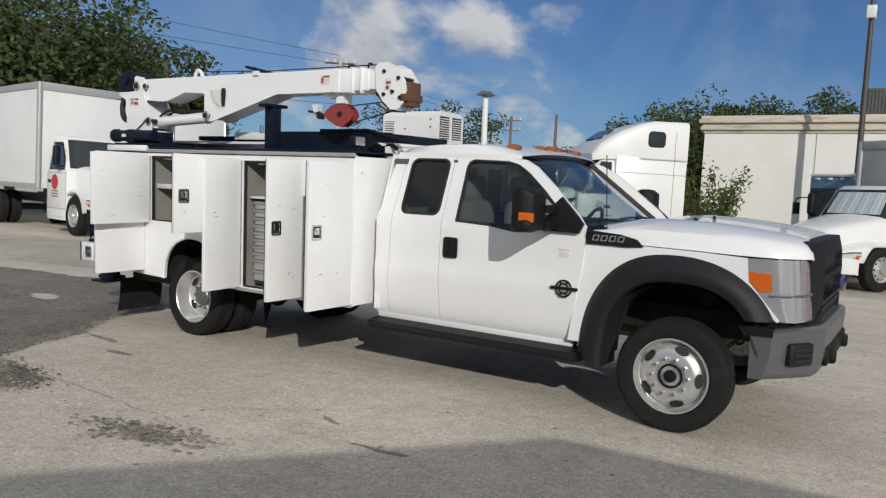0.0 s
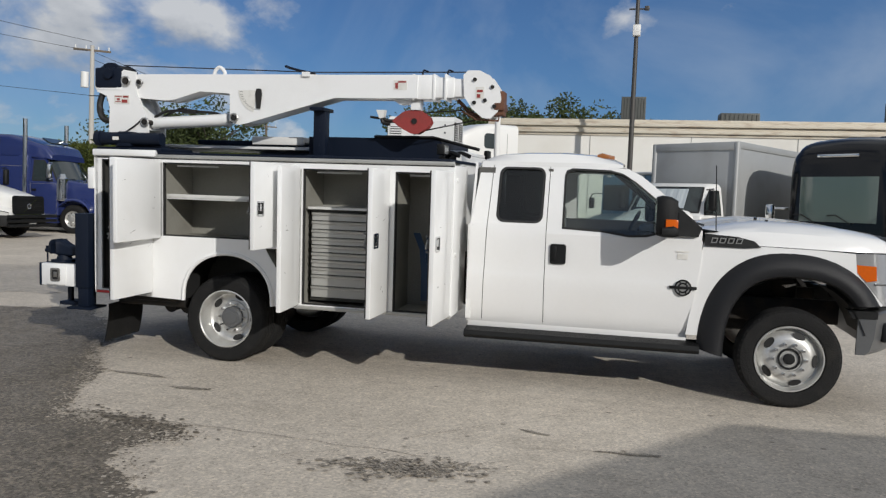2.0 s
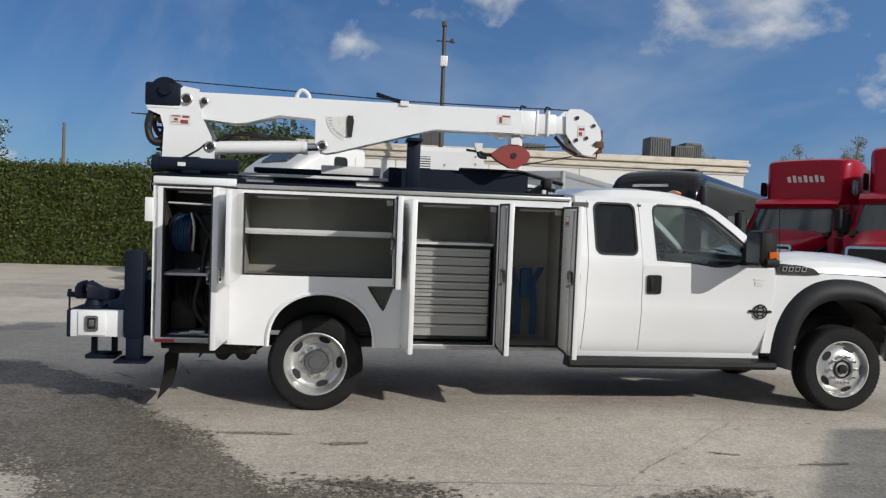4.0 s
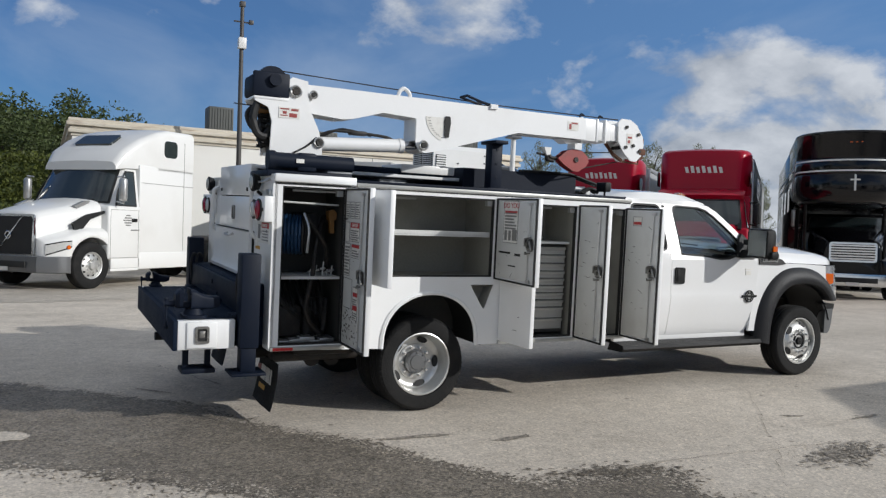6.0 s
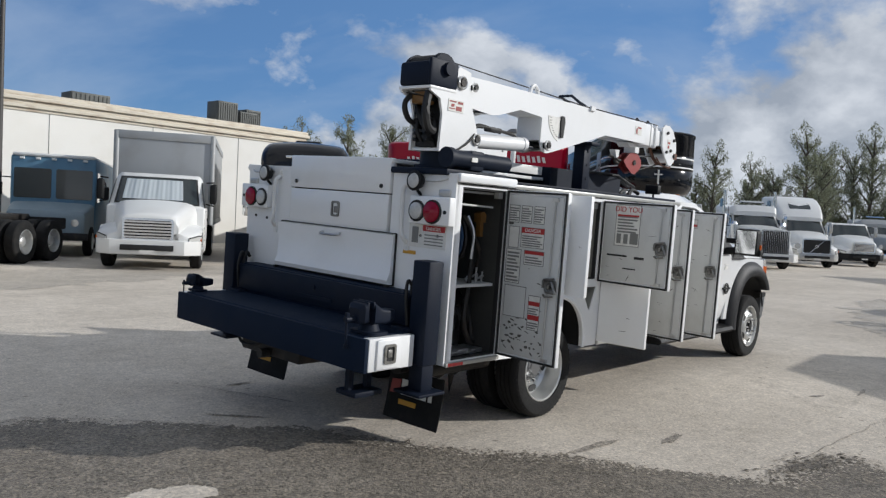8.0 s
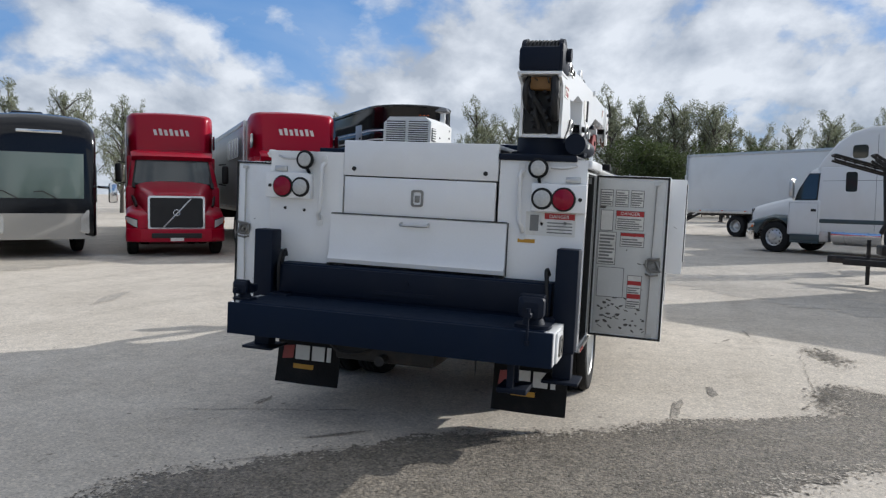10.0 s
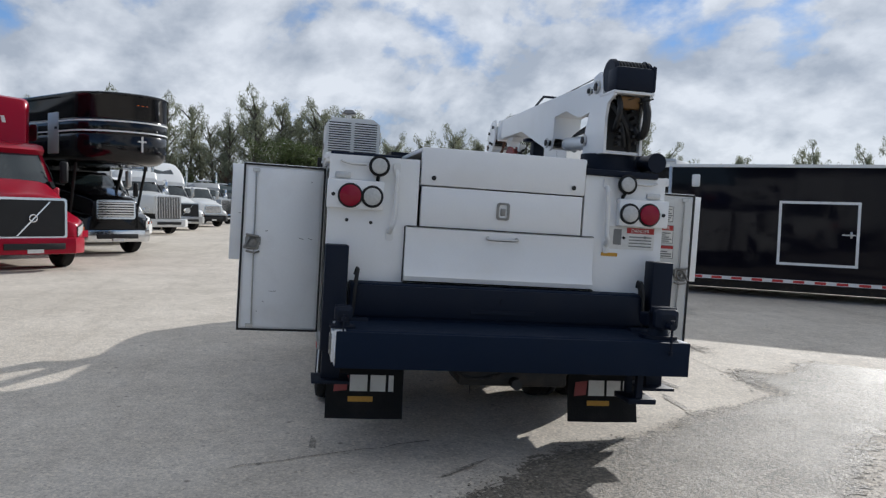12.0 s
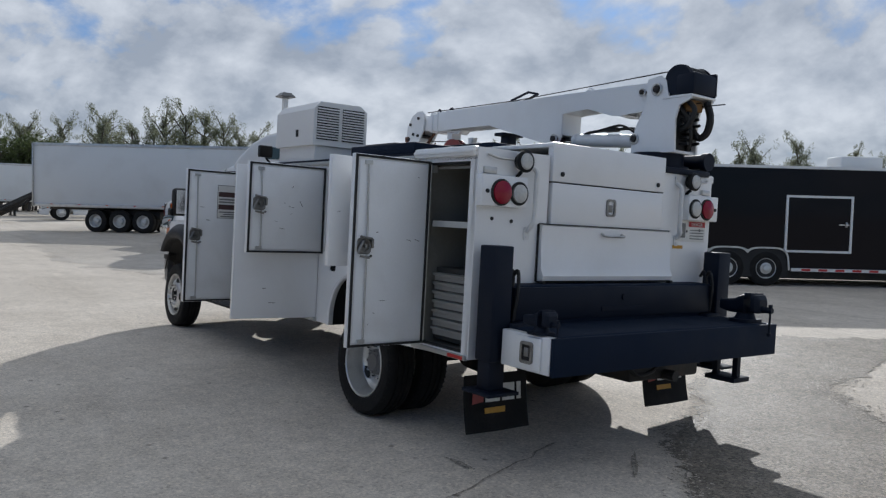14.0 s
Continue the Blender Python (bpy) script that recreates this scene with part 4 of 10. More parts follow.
    loft(bm, [[(4.72 + 0.56 * math.cos(radians(a)) * 1.02, s * y, 0.42 + 0.56 * math.sin(radians(a)) * 1.12) for a in range(20, 181, 10)] for y in (0.5, 1.0)], cap=False, closed=False)
    part("wheel_arch_liner", bm, gasket, truck)

# roof, windscreen, back wall
bm = B()
xs = ((2.155, 0.62, 1.60), (2.17, 0.74, 1.80), (2.22, 0.765, 1.90), (2.35, 0.775, 1.945), (2.6, 0.78, 1.965), (2.9, 0.78, 1.97), (3.15, 0.775, 1.955), (3.33, 0.765, 1.915), (3.40, 0.76, 1.885))
secs = []
for x, hw, zt in xs:
    row = [(x, YT + 0.001, min(ZT, zt)), (x, hw + 0.02, min(zt, ZT + 0.035))]
    for k in (1.0, 0.9, 0.6, 0.3, 0.0, -0.3, -0.6, -0.9, -1.0):
        row.append((x, hw * 0.95 * k, zt + 0.035 * (1 - k * k)))
    row += [(x, -hw - 0.02, min(zt, ZT + 0.035)), (x, -YT - 0.001, min(ZT, zt))]
    secs.append(row)
loft(bm, secs, cap=False, closed=False)
box(bm, 2.15, 2.19, -0.99, 0.99, 0.56, 1.36)
sheet(bm, [(-0.97, 1.36), (0.97, 1.36), (0.80, 1.88), (-0.80, 1.88)], [rrect(-0.62, 0.62, 1.42, 1.80, 0.06)], lambda y, z: (2.165, y, z), (0.02, 0, 0))
bmesh.ops.recalc_face_normals(bm, faces=bm.faces[:])
part("cab_roof", bm, cabwhite, truck, "white cab roof and back wall")
bm = B()
plate(bm, rrect(-0.64, 0.64, 1.41, 1.81, 0.06), lambda y, z: (2.178, y, z), (0.004, 0, 0))
ob = part("rear_window", bm, privacy, truck, "dark rear window")
ob.visible_shadow = False


def ws(k, v):
    """A point of the curved windscreen: k from side to side, v from base to top."""
    hw = 0.92 + (0.755 - 0.92) * v
    return (4.06 - 0.665 * v - 0.14 * k * k * (1 - 0.35 * v), hw * k, 1.385 + 0.51 * v - 0.012 * k * k)


bm = B()
loft(bm, [[ws(k / 8, v / 6) for k in range(-8, 9)] for v in range(7)], cap=False, closed=False)
ob = part("windscreen", bm, dimglass, truck, "curved tinted windscreen")
ob.visible_shadow = False
for s in (-1, 1):
    edge = ((4.035, 1.375), (3.96, 1.46), (3.72, 1.665), (3.55, 1.80), (3.44, 1.855), (3.36, 1.87))
    bm = B()
    rows = []
    for i, (x, z) in enumerate(edge):
        g = Vector(ws(s * 0.99, max(0.0, (z - 1.373) / 0.51)))
        d = Vector((x + 0.004, s * (cab_y(z) - 0.001), z))
        m_ = d.lerp(g, 0.5) + Vector((0.012, s * 0.008, 0.006))
        rows.append([d - Vector((0, s * 0.03, 0)), d, m_, g + Vector((0.006, 0, 0.004)), g - Vector((0.02, s * 0.02, 0.01))])
    loft(bm, rows)
    bmesh.ops.recalc_face_normals(bm, faces=bm.faces[:])
    part("windscreen_pillar", bm, cabwhite, truck, "white windscreen pillar", 45)
bm = B()
tube(bm, [Vector(ws(k / 8, 1.0)) + Vector((0.0, 0, 0.004)) for k in range(-8, 9)], 0.022, 6)
for s in (-1, 1):
    tube(bm, [Vector(ws(s * 0.95, v / 6)) - Vector((0.006, 0, 0.004)) for v in range(0, 7)], 0.034, 8)
part("windscreen_seal", bm, gasket, truck)
bm = B()
loft(bm, [[(4.02 - 0.14 * k * k, 0.94 * k, 1.375), (4.12 - 0.10 * k * k, 0.93 * k, 1.385), (4.24 - 0.08 * k * k, 0.90 * k, 1.378)] for k in (-1, -0.8, -0.5, -0.2, 0, 0.2, 0.5, 0.8, 1)], cap=False, closed=False)
bmesh.ops.solidify(bm, geom=bm.faces[:], thickness=0.03)
for s, y in ((1, 0.45), (-1, -0.35)):
    tube(bm, [(4.10, y, 1.40), (4.02, y - 0.25, 1.425), (3.985, y - 0.62, 1.415)], 0.009, 6)
bmesh.ops.recalc_face_normals(bm, faces=bm.faces[:])
part("wiper_cowl", bm, plastic, truck, "black wiper cowl")
for k in (-2, -1, 0, 1, 2):
    bm = B()
    loft(bm, [rsec(3.22 + d - abs(k) * 0.02, hw, 1.955 - abs(k) * 0.006, 1.955 - abs(k) * 0.006 + h, 0.012, 0.004, 3, yc=k * (0.3 if abs(k) > 1 else 0.16)) for d, hw, h in ((0, 0.045, 0.03), (0.04, 0.05, 0.045), (0.10, 0.035, 0.03))])
    part("marker_lamp", bm, markeramber, truck, "amber roof marker lamp")
# bonnet
bm = B()
secs = []
for x, hw, zc, zs_ in ((4.06, 0.965, 1.395, 1.287), (4.18, 0.965, 1.415, 1.287), (4.32, 0.965, 1.445, 1.284), (4.5, 0.965, 1.462, 1.281), (4.8, 0.96, 1.455, 1.275), (5.05, 0.95, 1.435, 1.267), (5.25, 0.925, 1.41, 1.263), (5.38, 0.87, 1.388, 1.262), (5.45, 0.80, 1.36, 1.26), (5.49, 0.74, 1.32, 1.26), (5.50, 0.72, 1.26, 1.25)):
    row = []
    for k in (-1.0, -0.985, -0.95, -0.85, -0.68, -0.6, -0.45, -0.2, 0.0, 0.2, 0.45, 0.6, 0.68, 0.85, 0.95, 0.985, 1.0):
        a = abs(k)
        h = (0.0, 0.35, 0.6, 0.8, 0.93, 1.0, 0.93, 0.9, 0.9)[(1.0, 0.985, 0.95, 0.85, 0.68, 0.6, 0.45, 0.2, 0.0).index(a)]
        row.append((x, hw * k, zs_ + (zc - zs_) * h))
    secs.append(row)
loft(bm, secs, cap=False, closed=False)
bmesh.ops.recalc_face_normals(bm, faces=bm.faces[:])
part("bonnet", bm, cabwhite, truck, "white bonnet with a raised centre")
bm = B()
for y in (-0.28, 0.28):
    cyl(bm, (4.62, y, 1.44), (4.62, y, 1.465), 0.014, seg=10)
tube(bm, [(4.15, -0.86, 1.33), (4.12, -0.87, 1.9)], 0.004, 6)
pieces("washer_nozzle", bm, plastic, truck)
# grille
bm = B()
sheet(bm, rrect(-0.69, 0.69, 0.72, 1.365, 0.10, 5), [rrect(-0.5, 0.5, y0, y1, 0.03, 3) for y0, y1 in ((0.80, 0.93), (0.97, 1.10), (1.14, 1.26))], lambda y, z: (5.60 - 0.10 * (y / 0.69) ** 2 - 0.12 * max(0, z - 1.2), y, z), (-0.13, 0, 0))
grille = part("grille", bm, flareplastic, truck, "dark grey grille with three openings")
bm = B()
sheet(bm, rrect(-0.52, 0.52, 0.76, 1.29, 0.05), [], lambda y, z: (5.50, y, z), (-0.03, 0, 0))
part("grille_mesh", bm, gasket, grille)
bm = B()
lathe(bm, [(0.0, 0.0), (0.0, 0.13), (0.02, 0.115), (0.022, 0.0)], seg=28)
bmesh.ops.transform(bm, matrix=Matrix.Translation((5.605, 0, 1.05)) @ Matrix.Rotation(radians(-90), 4, "Z") @ Matrix.Diagonal((1, 1, 0.45, 1)), verts=bm.verts)
part("grille_badge", bm, navy, grille, "blue oval badge with no lettering")
# front bumper
bm = B()
prof = ((5.42, 0.82), (5.57, 0.82), (5.595, 0.805), (5.60, 0.76), (5.59, 0.60), (5.565, 0.50), (5.53, 0.47), (5.42, 0.47))
secs = []
for k in (-1.0, -0.98, -0.9, -0.78, -0.66, -0.6, -0.3, 0, 0.3, 0.6, 0.66, 0.78, 0.9, 0.98, 1.0):
    back = 0.27 * max(0.0, (abs(k) - 0.58) / 0.42) ** 1.2
    secs.append([(max(x - back, 5.20 if i in (0, 7) else 0), 0.985 * k, z - 0.03 * max(0.0, abs(k) - 0.6) * (1 if z > 0.7 else -1)) for i, (x, z) in enumerate(prof)])
loft(bm, secs)
bmesh.ops.recalc_face_normals(bm, faces=bm.faces[:])
bumper = part("front_bumper", bm, gunmetal, truck, "gunmetal grey steel front bumper with tow hooks", 25)
for s in (-1, 1):
    m_ = Matrix.Translation((5.475, s * 0.80, 0.645)) @ Matrix.Rotation(radians(s * 33), 4, "Z")
    bm = B()
    box(bm, -0.03, 0.022, -0.105, 0.105, -0.075, 0.075, 0.02, m=m_)
    insert = part("bumper_insert", bm, flareplastic, bumper, "black ribbed lamp blank")
    for dz in (-0.035, 0.0, 0.035):
        bm = B()
        box(bm, 0.02, 0.028, -0.075, 0.075, dz - 0.007, dz + 0.007, m=m_)
        part("insert_rib", bm, gasket, bumper)
    bm = B()
    loft(bm, [[(x, s * y, z) for x, z in ((5.12, 0.825), (5.335, 0.82), (5.335, 0.765), (5.16, 0.76))] for y in (0.90, 0.992)])
    bmesh.ops.recalc_face_normals(bm, faces=bm.faces[:])
    part("bumper_end_cap", bm, plastic, bumper)
    bm = B()
    box(bm, 5.56, 5.645, s * 0.36 - 0.025, s * 0.36 + 0.025, 0.53, 0.63, 0.02)
    part("tow_hook", bm, plastic, bumper, "black tow hook")
bm = B()
box(bm, 5.56, 5.61, -0.5, 0.5, 0.53, 0.66, 0.02)
part("bumper_opening", bm, plastic, bumper)
# cab inside: seats, dash, wheel
for y in (-0.42, 0.42):
    bm = B()
    loft(bm, [rsec(x, 0.26, z0, z1, 0.05, 0.05, 3, yc=y) for x, z0, z1 in ((2.78, 0.80, 1.10), (2.95, 0.80, 1.02), (3.25, 0.82, 1.04), (3.32, 0.84, 1.0))])
    box(bm, 2.72, 2.86, y - 0.25, y + 0.25, 0.95, 1.52, 0.06)
    box(bm, 2.72, 2.81, y - 0.14, y + 0.14, 1.50, 1.72, 0.04)
    part("seat", bm, seatcloth, truck, "grey cloth bucket seat")
bm = B()
box(bm, 3.58, 4.0, -0.92, 0.92, 1.0, 1.34, 0.07)
dash = part("dashboard", bm, plastic, truck, "dark dashboard")
bm = B()
ring = [Vector((0, 0.185 * math.cos(a), 0.185 * math.sin(a))) for a in (2 * math.pi * i / 24 for i in range(25))]
tube(bm, [Matrix.Translation((3.50, 0.42, 1.30)) @ Matrix.Rotation(radians(25), 4, "Y") @ p for p in ring], 0.016, 8)
tube(bm, [(3.50, 0.42, 1.30), (3.66, 0.42, 1.2)], 0.03, 8)
part("steering_wheel", bm, plastic, truck, "black steering wheel")
bm = B()
box(bm, 2.24, 3.34, -0.775, 0.775, 1.838, 1.85, 0.004)
for s in (-1, 1):
    box(bm, 2.79, 2.83, s * 0.80 - 0.015, s * 0.80 + 0.015, 1.37, 1.84)
    box(bm, 2.20, 2.34, s * 0.81 - 0.015, s * 0.81 + 0.015, 1.37, 1.84)
part("headlining", bm, seatcloth, truck, "dark grey headlining and pillar trim")
bm = B()
box(bm, 2.2, 4.0, -0.94, 0.94, 0.58, 0.62)
part("cab_floor", bm, plastic, truck)

# service body
BX0, BX1, BY, BZ0, BZ1 = -1.28, 2.06, 1.19, 0.58, 1.85
OPEN = {"rear": (-1.22, -0.73, 0.63, 1.815), "upper": (-0.60, 0.60, 1.145, 1.80), "drawers": (0.74, 1.46, 0.61, 1.78), "tall": (1.56, 2.015, 0.60, 1.775)}
DEPTH = 0.50
WELL = [(0.04 + 0.43 * math.cos(radians(a)), 0.575 + 0.44 * math.sin(radians(a)) ** 0.8) for a in range(180, -1, -9)]


def rect(x0, x1, z0, z1):
    return [(x0, z0), (x1, z0), (x1, z1), (x0, z1)]


for s in (-1, 1):
    out = [(BX0, 0.60)] + WELL + [(BX1, BZ0), (BX1, BZ1), (BX0, BZ1)]
    holes = [rect(*o) for o in OPEN.values()]
    tri = [(0.40, 1.08), (0.62, 1.08), (0.60, 1.03), (0.55, 0.90), (0.535, 0.875), (0.51, 0.90), (0.42, 1.04)] if s < 0 else rrect(0.40, 0.50, 1.0, 1.11, 0.02)
    bm = B()
    sheet(bm, out, holes + [tri], lambda x, z: (x, s * BY, z), (0, -s * 0.035, 0))
    side = part("body_side", bm, white, truck, "white steel service body side with compartment openings")
    # rounded lip round the wheel opening
    bm = B()
    tube(bm, [(x, s * (BY + 0.002), z) for x, z in WELL], 0.018, 6)
    part("wheel_opening_lip", bm, white, side)
    bm = B()
    cx, cz = sum(p[0] for p in tri) / len(tri), sum(p[1] for p in tri) / len(tri)
    rows = [[(cx + (x - cx) * k, s * y, cz + (z - cz) * k) for x, z in tri] for k, y in ((1.0, BY - 0.01), (0.75, BY - 0.12))]
    loft(bm, rows)
    bm.faces.ensure_lookup_table()
    bmesh.ops.delete(bm, geom=[bm.faces[-2]], context="FACES_ONLY")
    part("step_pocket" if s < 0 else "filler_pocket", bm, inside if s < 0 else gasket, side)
    # compartments
    for key, (x0, x1, z0, z1) in OPEN.items():
        bm = B()
        d = DEPTH if key != "upper" else 0.52
        ya, yb = s * (BY - 0.03), s * (BY - d)
        t = 0.012
        xa, xb, za, zb = x0 - t, x1 + t, z0 - t, z1 + 0.01
        for q in (((xa, ya, za), (xa, yb, za), (xa, yb, zb), (xa, ya, zb)), ((xb, ya, za), (xb, ya, zb), (xb, yb, zb), (xb, yb, za)), ((xa, ya, za), (xb, ya, za), (xb, yb, za), (xa, yb, za)), ((xa, ya, zb), (xa, yb, zb), (xb, yb, zb), (xb, ya, zb)), ((xa, yb, za), (xb, yb, za), (xb, yb, zb), (xa, yb, zb))):
            bm.faces.new([bm.verts.new(p) for p in q])
        bmesh.ops.remove_doubles(bm, verts=bm.verts[:], dist=0.0005)
        bmesh.ops.recalc_face_normals(bm, faces=bm.faces[:])
        bmesh.ops.solidify(bm, geom=bm.faces[:], thickness=0.006)
        # the kerb-side rear compartment gets its shade from the near-black colour
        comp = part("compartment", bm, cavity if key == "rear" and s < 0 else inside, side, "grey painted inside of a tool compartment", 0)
        bm = B()
        sheet(bm, rect(x0 - 0.006, x1 + 0.006, z0 - 0.006, z1 + 0.006), [rect(x0 + 0.012, x1 - 0.012, z0 + 0.012, z1 - 0.012)], lambda x, z: (x, s * (BY - 0.012), z), (0, -s * 0.03, 0))
        part("door_frame", bm, gasket, side)
        bm = B()
        box(bm, x0 + 0.1, x0 + 0.5 if x1 - x0 > 0.6 else x1 - 0.05, s * (BY - 0.09) - 0.008, s * (BY - 0.09) + 0.008, z1 - 0.035, z1 - 0.02)
        box(bm, x1 - 0.06, x1 - 0.01, s * (BY - 0.05) - 0.02, s * (BY - 0.05) + 0.02, z1 - 0.06, z1 - 0.015)
        pieces("strip_light", bm, drawer, side)
    # top rail and lower sill mouldings
    bm = B()
    box(bm, BX0 - 0.01, -0.655, s * (BY + 0.012) - 0.02, s * (BY + 0.012) + 0.02, 1.845, 1.905, 0.012)
    box(bm, BX0 - 0.01, -0.655, s * (BY + 0.012) - 0.012, s * (BY + 0.012) + 0.03, 1.862, 1.885, 0.008)
    pieces("top_rail", bm, white, side, "white ribbed top moulding")
    bm = B()
    box(bm, -0.65, BX1 + 0.005, s * (BY + 0.004) - 0.016, s * (BY + 0.004) + 0.016, 1.835, 1.868, 0.008)
    box(bm, 0.68, BX1 + 0.005, s * (BY + 0.004) - 0.014, s * (BY + 0.004) + 0.014, 0.572, 0.602, 0.006)
    box(bm, BX0, -0.70, s * (BY + 0.004) - 0.014, s * (BY + 0.004) + 0.014, 0.592, 0.622, 0.006)
    pieces("rub_rail", bm, drawer, side, "bright aluminium rub rail")
    bm = B()
    box(bm, BX0 + 0.02, BX0 + 0.17, s * (BY + 0.019) - 0.003, s * (BY + 0.019) + 0.003, 0.597, 0.618)
    part("reflector_tape", bm, tape, side, "red reflective strip")
    # inner wall of the compartments and wheel house, near-black in place of deep shade
    bm = B()
    box(bm, BX0, BX1, s * 0.66 - 0.01, s * 0.66 + 0.01, 0.62, 1.84)
    box(bm, BX0, BX1, min(s * 0.66, s * BY), max(s * 0.66, s * BY), 1.825, 1.842)
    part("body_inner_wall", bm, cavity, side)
    bm = B()
    loft(bm, [[(x, s * y, z) for x, z in [(0.04 + 0.5 * math.cos(radians(a)), 0.56 + 0.50 * math.sin(radians(a)) ** 0.8) for a in range(180, -1, -15)]] for y in (BY - 0.036, 0.62)], cap=False, closed=False)
    part("wheel_house", bm, gasket, side)
    # shelves
    bm = B()
    box(bm, -0.60, 0.60, min(s * 0.70, s * 1.12), max(s * 0.70, s * 1.12), 1.485, 1.492)
    box(bm, -0.60, 0.60, min(s * 1.105, s * 1.12), max(s * 1.105, s * 1.12), 1.475, 1.52)
    pieces("shelf", bm, inner, side, "grey steel shelf with a turned lip")
    zs = [0.665, 0.765, 0.865, 0.93, 0.995, 1.06, 1.125, 1.19, 1.26, 1.335, 1.41] if s < 0 else []
    if s < 0:
        x0, x1, dz = 0.79, 1.42, zs
    else:
        x0, x1, dz = -1.2, -0.77, [0.68, 0.74, 0.80, 0.86, 0.92, 0.98, 1.04, 1.10]
    bm = B()
    box(bm, x0 - 0.02, x1 + 0.02, min(s * 0.72, s * 1.06), max(s * 0.72, s * 1.06), dz[0] - 0.03, dz[-1] + 0.03, 0.004)
    # carcass coloured near-black, so the gaps between drawers read as shade
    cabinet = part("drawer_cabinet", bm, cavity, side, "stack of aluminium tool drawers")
    for a, b in zip(dz, dz[1:]):
        bm = B()
        loft(bm, [[(x, s * y, z) for y, z in ((1.05, a + 0.004), (1.085, a + 0.004), (1.085, b - 0.028), (1.10, b - 0.024), (1.105, b - 0.008), (1.09, b - 0.004), (1.05, b - 0.004))] for x in (x0, x1)])
        bmesh.ops.recalc_face_normals(bm, faces=bm.faces[:])
        part("drawer", bm, drawer, cabinet)
    if s < 0:
        bm = B()
        box(bm, 0.76, 1.44, -1.12, -0.70, 1.435, 1.455)
        pieces("shelf", bm, inner, side)
    else:
        bm = B()
        box(bm, -1.2, -0.76, 0.70, 1.12, 1.40, 1.44)
        pieces("shelf", bm, inner, side)
    # front end of the body
    bm = B()
    box(bm, BX1 - 0.012, BX1 + 0.006, min(s * 0.655, s * (BY - 0.002)), max(s * 0.655, s * (BY - 0.002)), 0.585, 1.84, 0.004)
    for z in (1.72, 1.1):
        cyl(bm, (BX1 + 0.004, s * 1.1, z), (BX1 + 0.02, s * 1.1, z), 0.018, seg=10)
    part("front_panel", bm, white, side)

def scuffs(door, y, k, x0, x1, z0, z1, n, seed):
    """Scratches and grime flecks rubbed into the paint of a door."""
    rs = random.Random(round(seed * 100) + n)
    bm = B()
    low = n > 40
    for i in range(n):
        x, z = rs.uniform(x0, x1), rs.uniform(z0, z0 + (z1 - z0) * (0.3 if low and i > 16 else 1.0))
        a = rs.gauss(0.0, 0.35)
        ln, th = (rs.uniform(0.01, 0.05), rs.uniform(0.002, 0.008)) if low else (rs.uniform(0.01, 0.07), rs.uniform(0.0006, 0.0022))
        pts = []
        for q in range(8):
            b = 2 * math.pi * q / 8
            u, v = ln / 2 * math.cos(b), th * math.sin(b) * (1 + 0.8 * rs.random())
            pts.append((x + u * math.cos(a) - v * math.sin(a), z + u * math.sin(a) + v * math.cos(a)))
        bm.faces.new([bm.verts.new((px, y + k * 0.0004, pz)) for px, pz in pts])
    part("scuff_marks", bm, scuffdark, door, "dark scratches and grime flecks", 0, kind="stuff")


# less grimy than the kerb side, and made paler to brighten doors in shade
innerlifted = material("clean_lifted_inner_panel_paint", (0.85, 0.86, 0.86), 0.36, vary=0.06, scale=4, fine=70, dirt=(0.5, 0.49, 0.46), dirt_amount=0.22, dirt_scale=3.4, bump=0.1)
latchsteel = material("worn_latch_steel", (0.27, 0.265, 0.25), 0.4, metal=0.75, vary=0.4, scale=25, fine=90, bump=0.3, dirt=(0.05, 0.04, 0.035), dirt_amount=0.5, dirt_scale=18)
scuffdark = material("dark_scuff", (0.10, 0.095, 0.085), 0.8, vary=0.4, scale=30)

